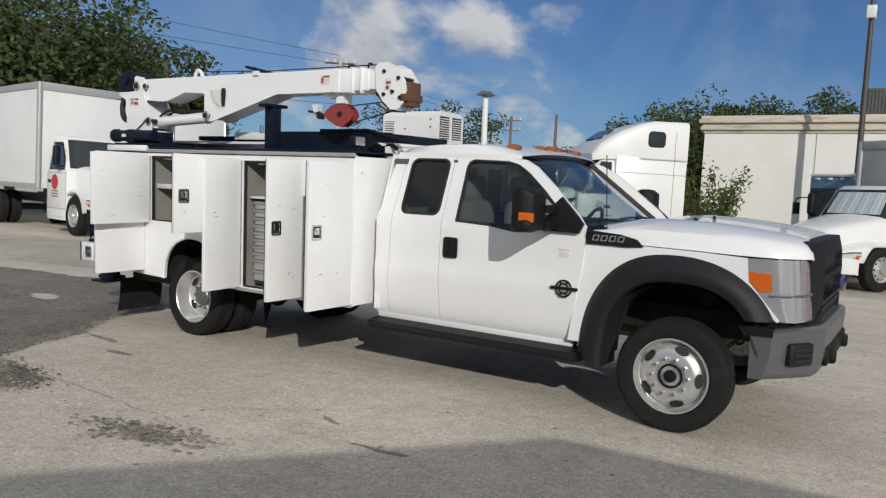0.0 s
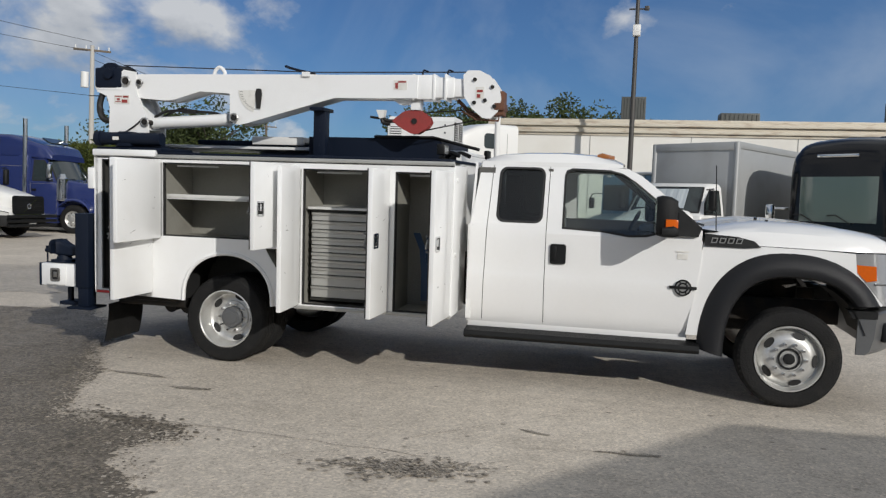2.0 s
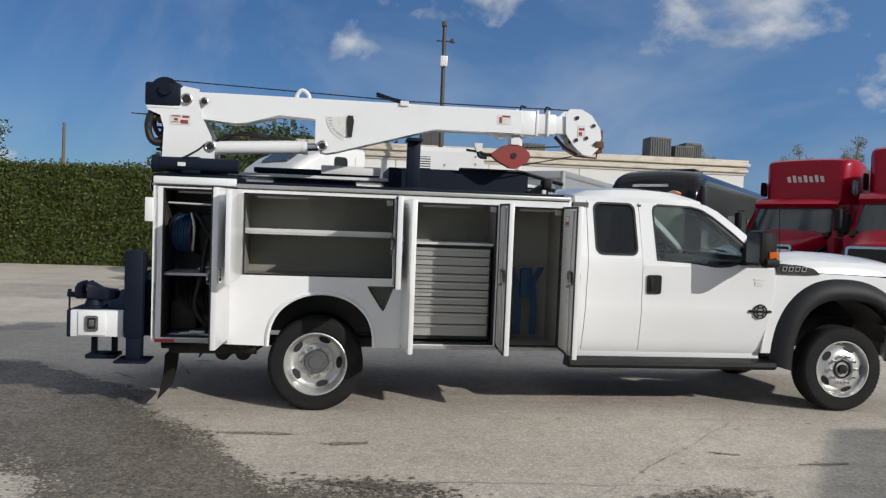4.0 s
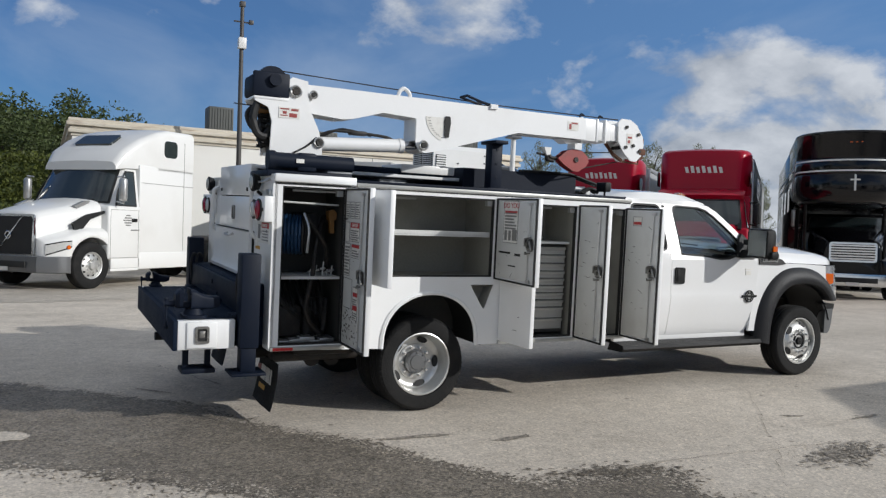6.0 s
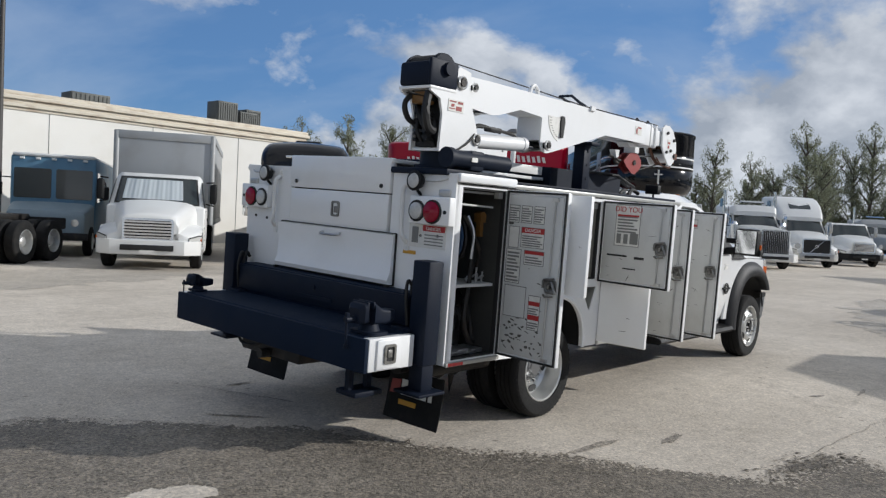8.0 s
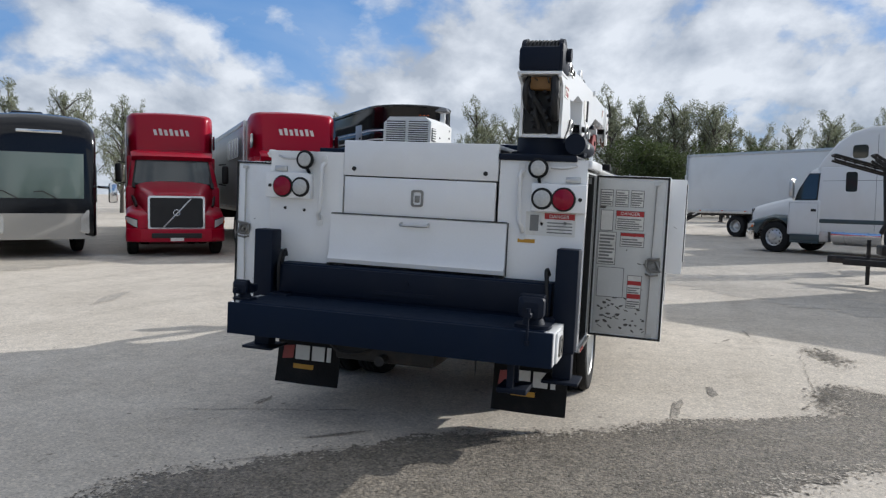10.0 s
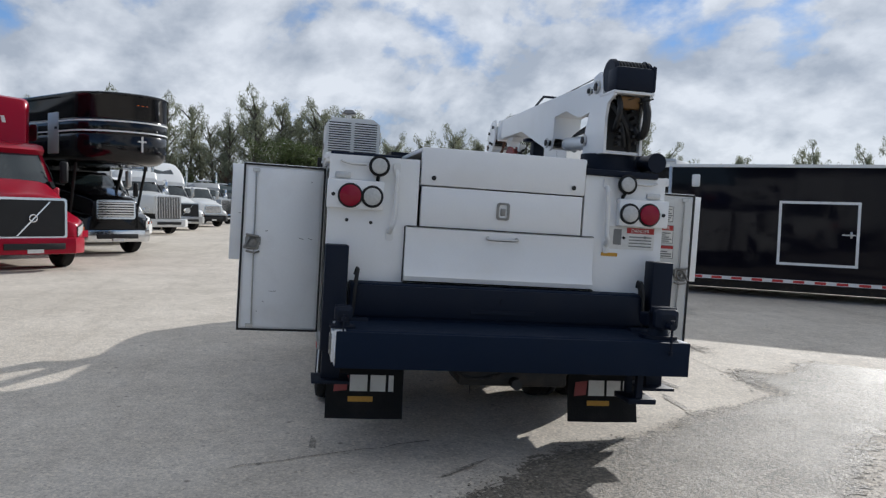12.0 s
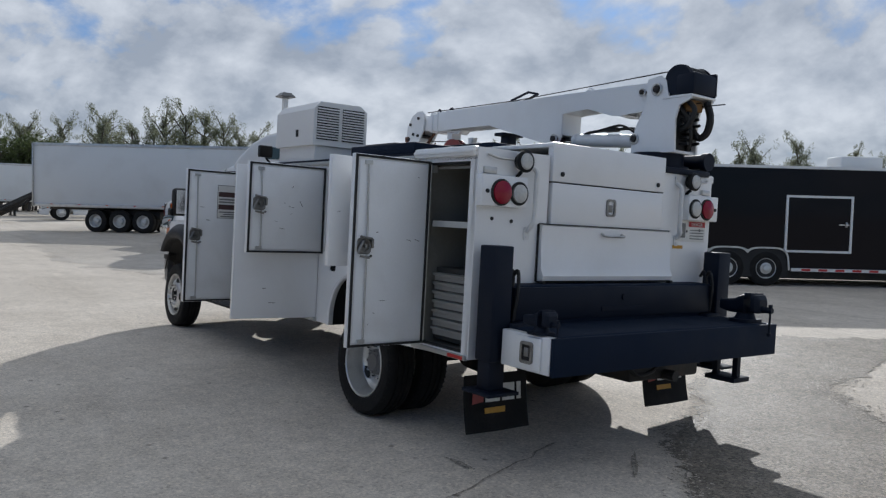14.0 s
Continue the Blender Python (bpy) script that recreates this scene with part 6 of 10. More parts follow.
bm = B()
cyl(bm, (2.07, 0.90, 1.86), (2.07, 0.90, 2.555), 0.030, seg=16)
mast = part("lamp_mast", bm, whitemetal, truck, "white mast with a four-sided cap lamp")
bm = B()
loft(bm, [[(2.07 + x * r, 0.90 + y * r, z) for x, y in ((-1, -1), (1, -1), (1, 1), (-1, 1))] for r, z in ((0.030, 2.545), (0.068, 2.556), (0.074, 2.563), (0.040, 2.600), (0.018, 2.605))])
bmesh.ops.recalc_face_normals(bm, faces=bm.faces[:])
part("cap_lamp", bm, gunmetal, mast, "grey four-sided lamp cap")

# crane
CY = -0.85


def yplate(bm, pts, y0, y1):
    return plate(bm, pts, lambda x, z: (x, y0, z), (0, y1 - y0, 0))


bm = B()
lathe(bm, [(0.0, 0.0), (0.0, 0.24), (0.07, 0.24), (0.07, 0.20), (0.17, 0.20), (0.17, 0.0)], seg=28)
bmesh.ops.transform(bm, matrix=Matrix.Translation((-1.02, CY, 1.885)) @ Matrix.Rotation(radians(90), 4, "X"), verts=bm.verts)
box(bm, -1.32, -0.66, -1.12, -0.58, 1.885, 1.93, 0.01)
cyl(bm, (-1.28, -1.10, 2.005), (-0.66, -1.10, 2.005), 0.058, seg=18)
cyl(bm, (-1.32, -1.10, 2.005), (-1.27, -1.10, 2.005), 0.07, seg=18)
box(bm, -1.1, -0.95, -1.14, -1.0, 1.93, 2.07, 0.02)
base = part("crane", bm, black, truck, "white telescopic truck crane on a black slew base")
bm = B()
box(bm, -1.12, -1.06, -1.1655, -1.158, 1.99, 2.02)
part("maker_label", bm, paper, base)
MAST = [(-1.28, 2.05), (-0.87, 2.05), (-0.87, 2.13), (-0.90, 2.25), (-0.985, 2.43), (-1.0, 2.62), (-1.12, 2.64), (-1.17, 2.60), (-1.20, 2.475), (-1.40, 2.47), (-1.40, 2.44), (-1.30, 2.40), (-1.27, 2.30)]
bm = B()
yplate(bm, MAST, CY - 0.145, CY - 0.125)
yplate(bm, MAST, CY + 0.125, CY + 0.145)
box(bm, -1.26, -0.88, CY - 0.14, CY + 0.14, 2.05, 2.07)
yplate(bm, [(-1.0, 2.10), (-0.92, 2.10), (-0.95, 2.25), (-1.03, 2.40)], CY - 0.13, CY + 0.13)
box(bm, -1.41, -1.15, CY - 0.15, CY + 0.15, 2.455, 2.475, 0.004)
part("mast", bm, white, base, "white steel crane mast")
bm = B()
box(bm, -1.24, -1.19, CY - 0.12, CY + 0.12, 2.08, 2.44)
for i in range(7):
    z = 2.12 + i * 0.045
    cyl(bm, (-1.26, CY - 0.07 + 0.02 * (i % 3), z), (-1.34, CY - 0.07 + 0.02 * (i % 3), z + 0.01), 0.012, seg=6)
    cyl(bm, (-1.26, CY + 0.05, z), (-1.33, CY + 0.05, z), 0.014, seg=6)
tube(bm, arc([(-1.37, CY - 0.10, 2.44), (-1.40, CY - 0.11, 2.32), (-1.375, CY - 0.11, 2.21), (-1.31, CY - 0.10, 2.18), (-1.26, CY - 0.06, 2.25)], 6), 0.029, 8)
tube(bm, arc([(-1.33, CY + 0.08, 2.44), (-1.40, CY + 0.09, 2.36), (-1.36, CY + 0.09, 2.26), (-1.27, CY + 0.07, 2.22)], 6), 0.02, 8)
tube(bm, arc([(-1.27, CY + 0.10, 2.40), (-1.31, CY + 0.04, 2.30), (-1.29, CY - 0.03, 2.18), (-1.24, CY - 0.06, 2.08)], 6), 0.022, 8)
tube(bm, arc([(-1.30, CY, 2.10), (-1.33, CY + 0.03, 2.2), (-1.28, CY + 0.05, 2.3)], 5), 0.014, 6)
cyl(bm, (-1.30, CY - 0.05, 2.405), (-1.54, CY - 0.08, 2.41), 0.005, seg=6)
cyl(bm, (-1.30, CY + 0.02, 2.42), (-1.46, CY + 0.02, 2.42), 0.004, seg=6)
part("valve_bank", bm, hoseblack, base, "black hydraulic valves and hoses")
bm = B()
box(bm, -1.36, -1.27, CY - 0.07, CY + 0.07, 2.36, 2.445, 0.012)
part("valve_motor", bm, ochre, base, "greasy ochre winch motor")
bm = B()
lathe(bm, [(-0.14, 0.0), (-0.14, 0.115), (-0.11, 0.12), (-0.11, 0.085), (0.11, 0.085), (0.11, 0.12), (0.14, 0.115), (0.14, 0.0)], seg=26)
bmesh.ops.transform(bm, matrix=Matrix.Translation((-1.27, CY, 2.59)), verts=bm.verts)
box(bm, -1.42, -1.25, CY - 0.145, CY + 0.145, 2.475, 2.64, 0.025)
box(bm, -1.42, -1.14, CY - 0.155, CY - 0.12, 2.475, 2.66, 0.03)
cyl(bm, (-1.26, CY - 0.15, 2.60), (-1.26, CY - 0.185, 2.60), 0.045, seg=14)
winch = part("winch", bm, black, base, "black winch drum housing")
bm = B()
for i in range(9):
    y = CY - 0.10 + i * 0.025
    tube(bm, [(-1.27 + 0.1 * math.cos(a), y + 0.002 * a, 2.59 + 0.1 * math.sin(a)) for a in (2 * math.pi * k / 20 for k in range(21))], 0.012, 6)
part("rope_turns", bm, hoseblack, winch)
OUTER = [(-1.10, 2.60), (-1.02, 2.47), (-0.97, 2.385), (-0.71, 2.365), (-0.62, 2.375), (-0.36, 2.45), (-0.10, 2.435), (-0.065, 2.43), (-0.065, 2.24), (-0.03, 2.165), (0.03, 2.155), (0.10, 2.17), (0.93, 2.40), (1.67, 2.40), (1.67, 2.585), (0.72, 2.60), (-0.75, 2.602)]
bm = B()
yplate(bm, OUTER, CY - 0.12, CY - 0.105)
yplate(bm, OUTER, CY + 0.105, CY + 0.12)
box(bm, -1.05, 1.67, CY - 0.115, CY + 0.115, 2.585, 2.598)
yplate(bm, [(-0.7, 2.372), (-0.36, 2.452), (-0.07, 2.435), (-0.07, 2.25), (-0.055, 2.25), (-0.055, 2.45), (-0.36, 2.466), (-0.7, 2.386)], CY - 0.11, CY + 0.11)
yplate(bm, [(0.10, 2.175), (0.93, 2.405), (1.665, 2.405), (1.665, 2.42), (0.93, 2.42), (0.10, 2.19)], CY - 0.11, CY + 0.11)
boom = part("boom", bm, white, base, "white box-section boom")
bm = B()
box(bm, 1.60, 1.80, CY - 0.105, CY + 0.105, 2.395, 2.60, 0.008)
box(bm, 1.80, 1.98, CY - 0.092, CY + 0.092, 2.41, 2.58, 0.006)
box(bm, 1.90, 2.10, CY - 0.08, CY + 0.08, 2.42, 2.57, 0.006)
for x in (1.62, 1.80, 1.90):
    box(bm, x, x + 0.02, CY - 0.112, CY + 0.112, 2.388, 2.606, 0.004)
pieces("inner_boom", bm, white, base, "white telescopic boom section")
HEAD = [(2.06, 2.60), (2.10, 2.635), (2.20, 2.635), (2.29, 2.59), (2.37, 2.48), (2.385, 2.40), (2.36, 2.30), (2.30, 2.24), (2.23, 2.245), (2.14, 2.32), (2.07, 2.42)]
bm = B()
yplate(bm, HEAD, CY - 0.105, CY - 0.088)
yplate(bm, HEAD, CY + 0.088, CY + 0.105)
cyl(bm, (2.2, CY - 0.07, 2.53), (2.2, CY + 0.07, 2.53), 0.09, seg=24)
cyl(bm, (2.25, CY - 0.07, 2.33), (2.25, CY + 0.07, 2.33), 0.06, seg=24)
part("boom_head", bm, white, base, "white boom head plates")
bm = B()
for x, z in ((2.16, 2.56), (2.31, 2.50), (2.25, 2.39), (2.16, 2.37), (2.33, 2.34)):
    cyl(bm, (x, CY - 0.12, z), (x, CY + 0.12, z), 0.016, seg=12)
for x, z, r in ((-1.095, 2.535, 0.05), (-0.955, 2.525, 0.034), (-0.90, 2.165, 0.045), (-0.005, 2.215, 0.045)):
    cyl(bm, (x, CY - 0.17, z), (x, CY + 0.17, z), r * 0.55, seg=16)
pieces("pin", bm, darkmetal, base)
for x, z, r in ((-1.095, 2.535, 0.05), (-0.955, 2.525, 0.034), (-0.90, 2.165, 0.045), (-0.005, 2.215, 0.045)):
    bm = B()
    for sy in (-1, 1):
        tube(bm, [(x + r * 0.8 * math.cos(a), CY + sy * 0.155, z + r * 0.8 * math.sin(a)) for a in (2 * math.pi * i / 20 for i in range(21))], r * 0.2, 6)
    pieces("pin_collar", bm, silver, base)
bm = B()
box(bm, 2.30, 2.405, CY - 0.085, CY + 0.085, 2.27, 2.47, 0.006)
box(bm, 2.33, 2.41, CY - 0.11, CY + 0.11, 2.31, 2.37, 0.006)
tube(bm, [(2.05, CY - 0.06, 2.30), (2.17, CY - 0.06, 2.235), (2.36, CY - 0.06, 2.225), (2.37, CY - 0.06, 2.30)], 0.009, 6)
tube(bm, [(2.0, CY, 2.40), (2.1, CY, 2.30), (2.2, CY, 2.25)], 0.018, 6)
part("head_bumper", bm, rust, base, "rusty brown boom tip guard")
bm = B()
cyl(bm, (-0.90, CY, 2.165), (-0.17, CY, 2.205), 0.056, seg=20)
cyl(bm, (-0.17, CY, 2.205), (-0.13, CY, 2.207), 0.062, seg=20)
cylinder = part("lift_cylinder", bm, white, base, "white hydraulic lift cylinder")
bm = B()
cyl(bm, (-0.13, CY, 2.207), (-0.02, CY, 2.214), 0.032, seg=16)
part("rod", bm, chrome, cylinder)
bm = B()
tube(bm, arc([(-0.88, CY - 0.02, 2.22), (-0.75, CY - 0.03, 2.275), (-0.55, CY - 0.02, 2.28), (-0.30, CY, 2.27), (-0.22, CY, 2.25)], 5), 0.013, 6)
tube(bm, arc([(-0.88, CY + 0.04, 2.20), (-0.7, CY + 0.04, 2.29), (-0.6, CY + 0.03, 2.30), (-0.4, CY + 0.03, 2.27)], 5), 0.011, 6)
box(bm, -0.60, -0.46, CY - 0.035, CY + 0.035, 2.26, 2.295, 0.008)
tube(bm, arc([(-0.92, CY - 0.15, 2.20), (-1.0, CY - 0.155, 2.13), (-1.12, CY - 0.15, 2.06)], 5), 0.008, 6)
pieces("hydraulic_hose", bm, hoseblack, cylinder, "black hydraulic hose")
bm = B()
tube(bm, [(-1.22, CY, 2.70), (0.70, CY, 2.635), (2.14, CY, 2.635)], 0.0055, 6)
part("wire_rope", bm, darkmetal, base)
bm = B()
for sy in (-0.10,):
    tube(bm, arc([(-0.23, CY + sy, 2.57), (-0.22, CY + sy, 2.63), (-0.18, CY + sy, 2.665), (-0.13, CY + sy, 2.63), (-0.12, CY + sy, 2.57)], 5), 0.017, 8)
    box(bm, -0.25, -0.10, CY + sy - 0.012, CY + sy + 0.01, 2.54, 2.585, 0.004)
part("lifting_eye", bm, white, base, "white lifting eye")
bm = B()
tube(bm, [(0.44, CY - 0.05, 2.68), (0.56, CY - 0.05, 2.645), (0.67, CY - 0.05, 2.625), (0.67, CY + 0.07, 2.625), (0.44, CY + 0.07, 2.68), (0.44, CY - 0.05, 2.68)], 0.012, 6)
for x in (1.68, 1.90):
    tube(bm, arc([(x, CY, 2.60), (x + 0.01, CY, 2.65), (x + 0.05, CY, 2.64)], 4), 0.008, 6)
pieces("rope_guide", bm, black, base, "black rope guide frame")
bm = B()
box(bm, 0.63, 0.70, CY - 0.14, CY - 0.12, 2.58, 2.62)
part("guide_bracket", bm, white, base)
# load angle dial
bm = B()
dial = [(0.22, 2.455)] + [(0.235 - 0.215 * math.cos(radians(a)), 2.46 - 0.20 * math.sin(radians(a))) for a in range(0, 76, 8)]
yplate(bm, dial + [(0.20, 2.46)], CY - 0.124, CY - 0.12)
dialp = part("angle_dial", bm, paper, base, "white load angle dial with ticks")
bm = B()
for i in range(10):
    a = radians(4 + i * 7.5)
    c, q = (0.235, 2.46), 0.185
    x, z = c[0] - q * math.cos(a), c[1] - q * 0.93 * math.sin(a)
    box(bm, x - 0.012, x + 0.012, CY - 0.1255, CY - 0.123, z - 0.0015, z + 0.0015)
yplate(bm, [(0.20, 2.30), (0.235, 2.30), (0.25, 2.43), (0.24, 2.475), (0.20, 2.475), (0.19, 2.43)], CY - 0.135, CY - 0.124)
part("dial_pointer", bm, gasket, dialp)
bm = B()
for x0, x1, z0, z1 in ((-1.22, -0.98 - 0.08, 2.33, 2.41), (1.46, 1.58, 2.47, 2.55), (2.17, 2.24, 2.40, 2.50)):
    box(bm, x0, x1, CY - 0.1495 if x0 < 0 else CY - 0.1235 if x0 < 2 else CY - 0.1085, CY - 0.1, z0, z1)
lab = pieces("crane_label", bm, paper, base, "white warning label")
bm = B()
for x0, x1, z0, z1, y in ((-1.21, -1.14, 2.392, 2.402, 0.151), (-1.125, -1.07, 2.385, 2.402, 0.151), (-1.21, -1.15, 2.345, 2.352, 0.151), (-1.14, -1.08, 2.338, 2.368, 0.151), (-1.19, -1.16, 2.36, 2.38, 0.151), (1.50, 1.57, 2.53, 2.545, 0.125), (1.475, 1.50, 2.48, 2.53, 0.125), (2.18, 2.23, 2.455, 2.475, 0.11), (2.18, 2.21, 2.41, 2.44, 0.11)):
    box(bm, x0, x1, CY - y, CY - 0.1, z0, z1)
pieces("print", bm, hookred, lab)
# boom rest, hook block
bm = B()
box(bm, 0.71, 0.82, CY - 0.055, CY + 0.055, 1.89, 2.30, 0.006)
box(bm, 0.70, 0.83, CY - 0.13, CY + 0.13, 2.29, 2.32, 0.006)
box(bm, 0.66, 0.88, CY - 0.09, CY + 0.09, 1.885, 1.905, 0.004)
for z in (2.0, 2.12, 2.24):
    cyl(bm, (0.765, CY - 0.06, z), (0.765, CY - 0.05, z), 0.012, seg=8)
part("boom_rest", bm, black, truck, "black boom rest post")
bm = B()
HB = [(1.43, 2.215), (1.47, 2.25), (1.53, 2.295), (1.62, 2.315), (1.70, 2.30), (1.765, 2.25), (1.78, 2.205), (1.75, 2.16), (1.66, 2.105), (1.60, 2.11), (1.50, 2.16)]
for y in (-0.045, 0.033):
    yplate(bm, HB, CY + y, CY + y + 0.012)
cyl(bm, (1.63, CY - 0.03, 2.21), (1.63, CY + 0.03, 2.21), 0.085, seg=20)
hook = part("hook_block", bm, hookred, truck, "scuffed red hook block")
bm = B()
cyl(bm, (1.63, CY - 0.055, 2.215), (1.63, CY + 0.055, 2.215), 0.025, seg=12)
tube(bm, [(1.70, CY, 2.29), (2.05, CY, 2.315)], 0.006, 6)
tube(bm, [(1.72, CY, 2.14), (2.0, CY, 2.20), (2.16, CY, 2.235)], 0.006, 6)
tube(bm, arc([(1.44, CY, 2.215), (1.37, CY, 2.22), (1.33, CY, 2.245), (1.34, CY, 2.20), (1.40, CY, 2.19)], 4), 0.018, 6)
tube(bm, [(1.22, CY, 2.25), (1.34, CY, 2.235)], 0.012, 6)
pieces("hook", bm, darkmetal, hook, "forged hook with a teal latch")
bm = B()
yplate(bm, [(1.28, 2.31), (1.36, 2.31), (1.35, 2.245), (1.31, 2.235)], CY - 0.03, CY + 0.03)
part("hook_holder", bm, whitemetal, hook)
bm = B()
yplate(bm, [(1.43, 2.395), (1.66, 2.395), (1.66, 2.375), (1.50, 2.355)], CY - 0.06, CY + 0.06)
box(bm, 1.60, 1.68, CY - 0.06, CY + 0.06, 2.31, 2.40)
part("hook_stow", bm, white, base)

# rear work deck
bm = B()
sheet(bm, [(-1.30, 0.83), (-1.90, 0.83), (-1.93, 0.80), (-1.93, 0.65), (-1.90, 0.62), (-1.30, 0.62)], [], lambda x, z: (x, -1.06, z), (0, 2.12, 0))
box(bm, -1.95, -1.92, -1.12, 1.12, 0.61, 0.825, 0.004)
box(bm, -1.45, -1.27, -1.02, 1.02, 0.62, 1.07, 0.006)
deck = part("work_deck", bm, deckblack, truck, "black-coated rear work deck bumper")
bm = B()
box(bm, -1.475, -1.44, -1.0, 1.0, 0.86, 1.06, 0.004)
cyl(bm, (-1.475, 0, 0.99), (-1.485, 0, 0.99), 0.022, seg=12)
box(bm, -1.482, -1.47, -0.22, 0.22, 0.90, 0.925)
part("bulkhead", bm, black, deck, "dark blue-black bulkhead plate")
for s in (-1, 1):
    bm = B()
    box(bm, -1.92, -1.52, min(s * 1.06, s * 1.125), max(s * 1.06, s * 1.125), 0.615, 0.825, 0.006)
    lk = part("side_locker", bm, white, deck, "white locker door in the deck end")
    bm = B()
    box(bm, -1.86, -1.65, min(s * 1.12, s * 1.14), max(s * 1.12, s * 1.14), 0.625, 0.815, 0.008)
    part("locker_door", bm, white, lk)
    bm = B()
    sheet(bm, rrect(-1.805, -1.705, 0.66, 0.785, 0.018), [rrect(-1.788, -1.722, 0.677, 0.768, 0.012)], lambda x, z: (x, s * 1.139, z), (0, s * 0.012, 0))
    box(bm, -1.775, -1.735, min(s * 1.14, s * 1.148), max(s * 1.14, s * 1.148), 0.70, 0.75, 0.004)
    part("paddle_handle", bm, latchsteel, lk, "dark steel paddle handle")
    bm = B()
    box(bm, -1.79, -1.72, min(s * 1.138, s * 1.1425), max(s * 1.138, s * 1.1425), 0.675, 0.77)
    part("handle_pocket", bm, gasket, lk)
    # outrigger
    bm = B()
    box(bm, -1.50, -1.36, min(s * 1.045, s * 1.195), max(s * 1.045, s * 1.195), 0.62, 1.31, 0.01)
    leg = part("outrigger", bm, black, truck, "black square outrigger leg")
    bm = B()
    box(bm, -1.485, -1.375, min(s * 1.06, s * 1.18), max(s * 1.06, s * 1.18), 0.445, 0.65, 0.006)
    part("inner_leg", bm, black, leg)
    bm = B()
    box(bm, -1.56, -1.31, min(s * 1.0, s * 1.24), max(s * 1.0, s * 1.24), 0.425, 0.445, 0.004)
    part("foot_plate", bm, black, leg)
    bm = B()
    box(bm, -1.53, -1.33, min(s * 0.9, s * 1.06), max(s * 0.9, s * 1.06), 0.70, 0.85, 0.006)
    part("leg_bracket", bm, black, leg)
    bm = B()
    for dx in (0, 0.05):
        tube(bm, arc([(-1.42 - dx, s * 1.0, 0.86), (-1.44 - dx, s * 0.99, 1.05), (-1.42 - dx, s * 0.98, 1.16), (-1.38 - dx, s * 0.99, 1.12)], 5), 0.012, 6)
    pieces("outrigger_hose", bm, hoseblack, leg)
    # mud flap with plain marks in place of its lettering
    bm = B()
    n = 7
    secs = []
    for i in range(n):
        z = 0.48 - 0.36 * i / (n - 1)
        bend = 0.05 * (i / (n - 1)) ** 2
        secs.append([(-1.19 - bend - 0.006, s * 0.60, z), (-1.19 - bend - 0.006 - 0.01, s * 0.85, z), (-1.19 - bend - 0.006, s * 1.13, z), (-1.19 - bend, s * 1.13, z), (-1.19 - bend, s * 0.60, z)])
    loft(bm, secs)
    bmesh.ops.recalc_face_normals(bm, faces=bm.faces[:])
    flap = part("mud_flap", bm, rubber, truck, "black rubber mud flap with faded marks")

    def flap_mark(name, pts, mat, ys=s):
        mk = B()
        plate(mk, [(y, z) for y, z in pts], lambda y, z: (-1.212 - 0.05 * ((0.48 - z) / 0.36) ** 2, y, z), (-0.003, 0, 0))
        part(name, mk, mat, flap)
    yc = s * 0.86
    flap_mark("red_mark", [(yc + 0.21, 0.40), (yc + 0.12, 0.41), (yc + 0.13, 0.31), (yc + 0.22, 0.30)], hookred)
    for ya, yb in ((0.11, -0.01), (-0.03, -0.135), (-0.155, -0.19)):
        flap_mark("white_mark", [(yc + ya, 0.415), (yc + yb, 0.415), (yc + yb, 0.305), (yc + ya, 0.305)], paper)
    flap_mark("yellow_mark", [(yc + 0.12, 0.27), (yc - 0.05, 0.27), (yc - 0.05, 0.235), (yc + 0.12, 0.235)], yellow)
    # hanging step
    if s < 0:
        bm = B()
        for x in (-1.82, -1.66):
            box(bm, x - 0.02, x + 0.02, s * 0.85 - 0.02, s * 0.85 + 0.02, 0.42, 0.63)
        box(bm, -1.86, -1.62, s * 0.85 - 0.11, s * 0.85 + 0.08, 0.405, 0.44, 0.006)
        part("hanging_step", bm, black, deck, "black hanging step")
bm = B()
box(bm, -1.85, -1.5, -0.35, 0.35, 0.50, 0.62, 0.02)
cyl(bm, (-1.93, 0.0, 0.53), (-1.8, 0.0, 0.53), 0.035, seg=10)
tube(bm, arc([(-1.86, 0.4, 0.62), (-1.87, 0.3, 0.55), (-1.86, 0.15, 0.56), (-1.84, 0.05, 0.61)], 5), 0.012, 6)
part("hitch", bm, darkmetal, deck, "greasy hitch and chains")


def rsec_y(x, y, w, z0, z1):
    """A rounded upright section at y."""
    return [(px, y, pz) for px, pz in rrect(x - w, x + w, z0, z1, min(w, (z1 - z0) / 2) * 0.45)]


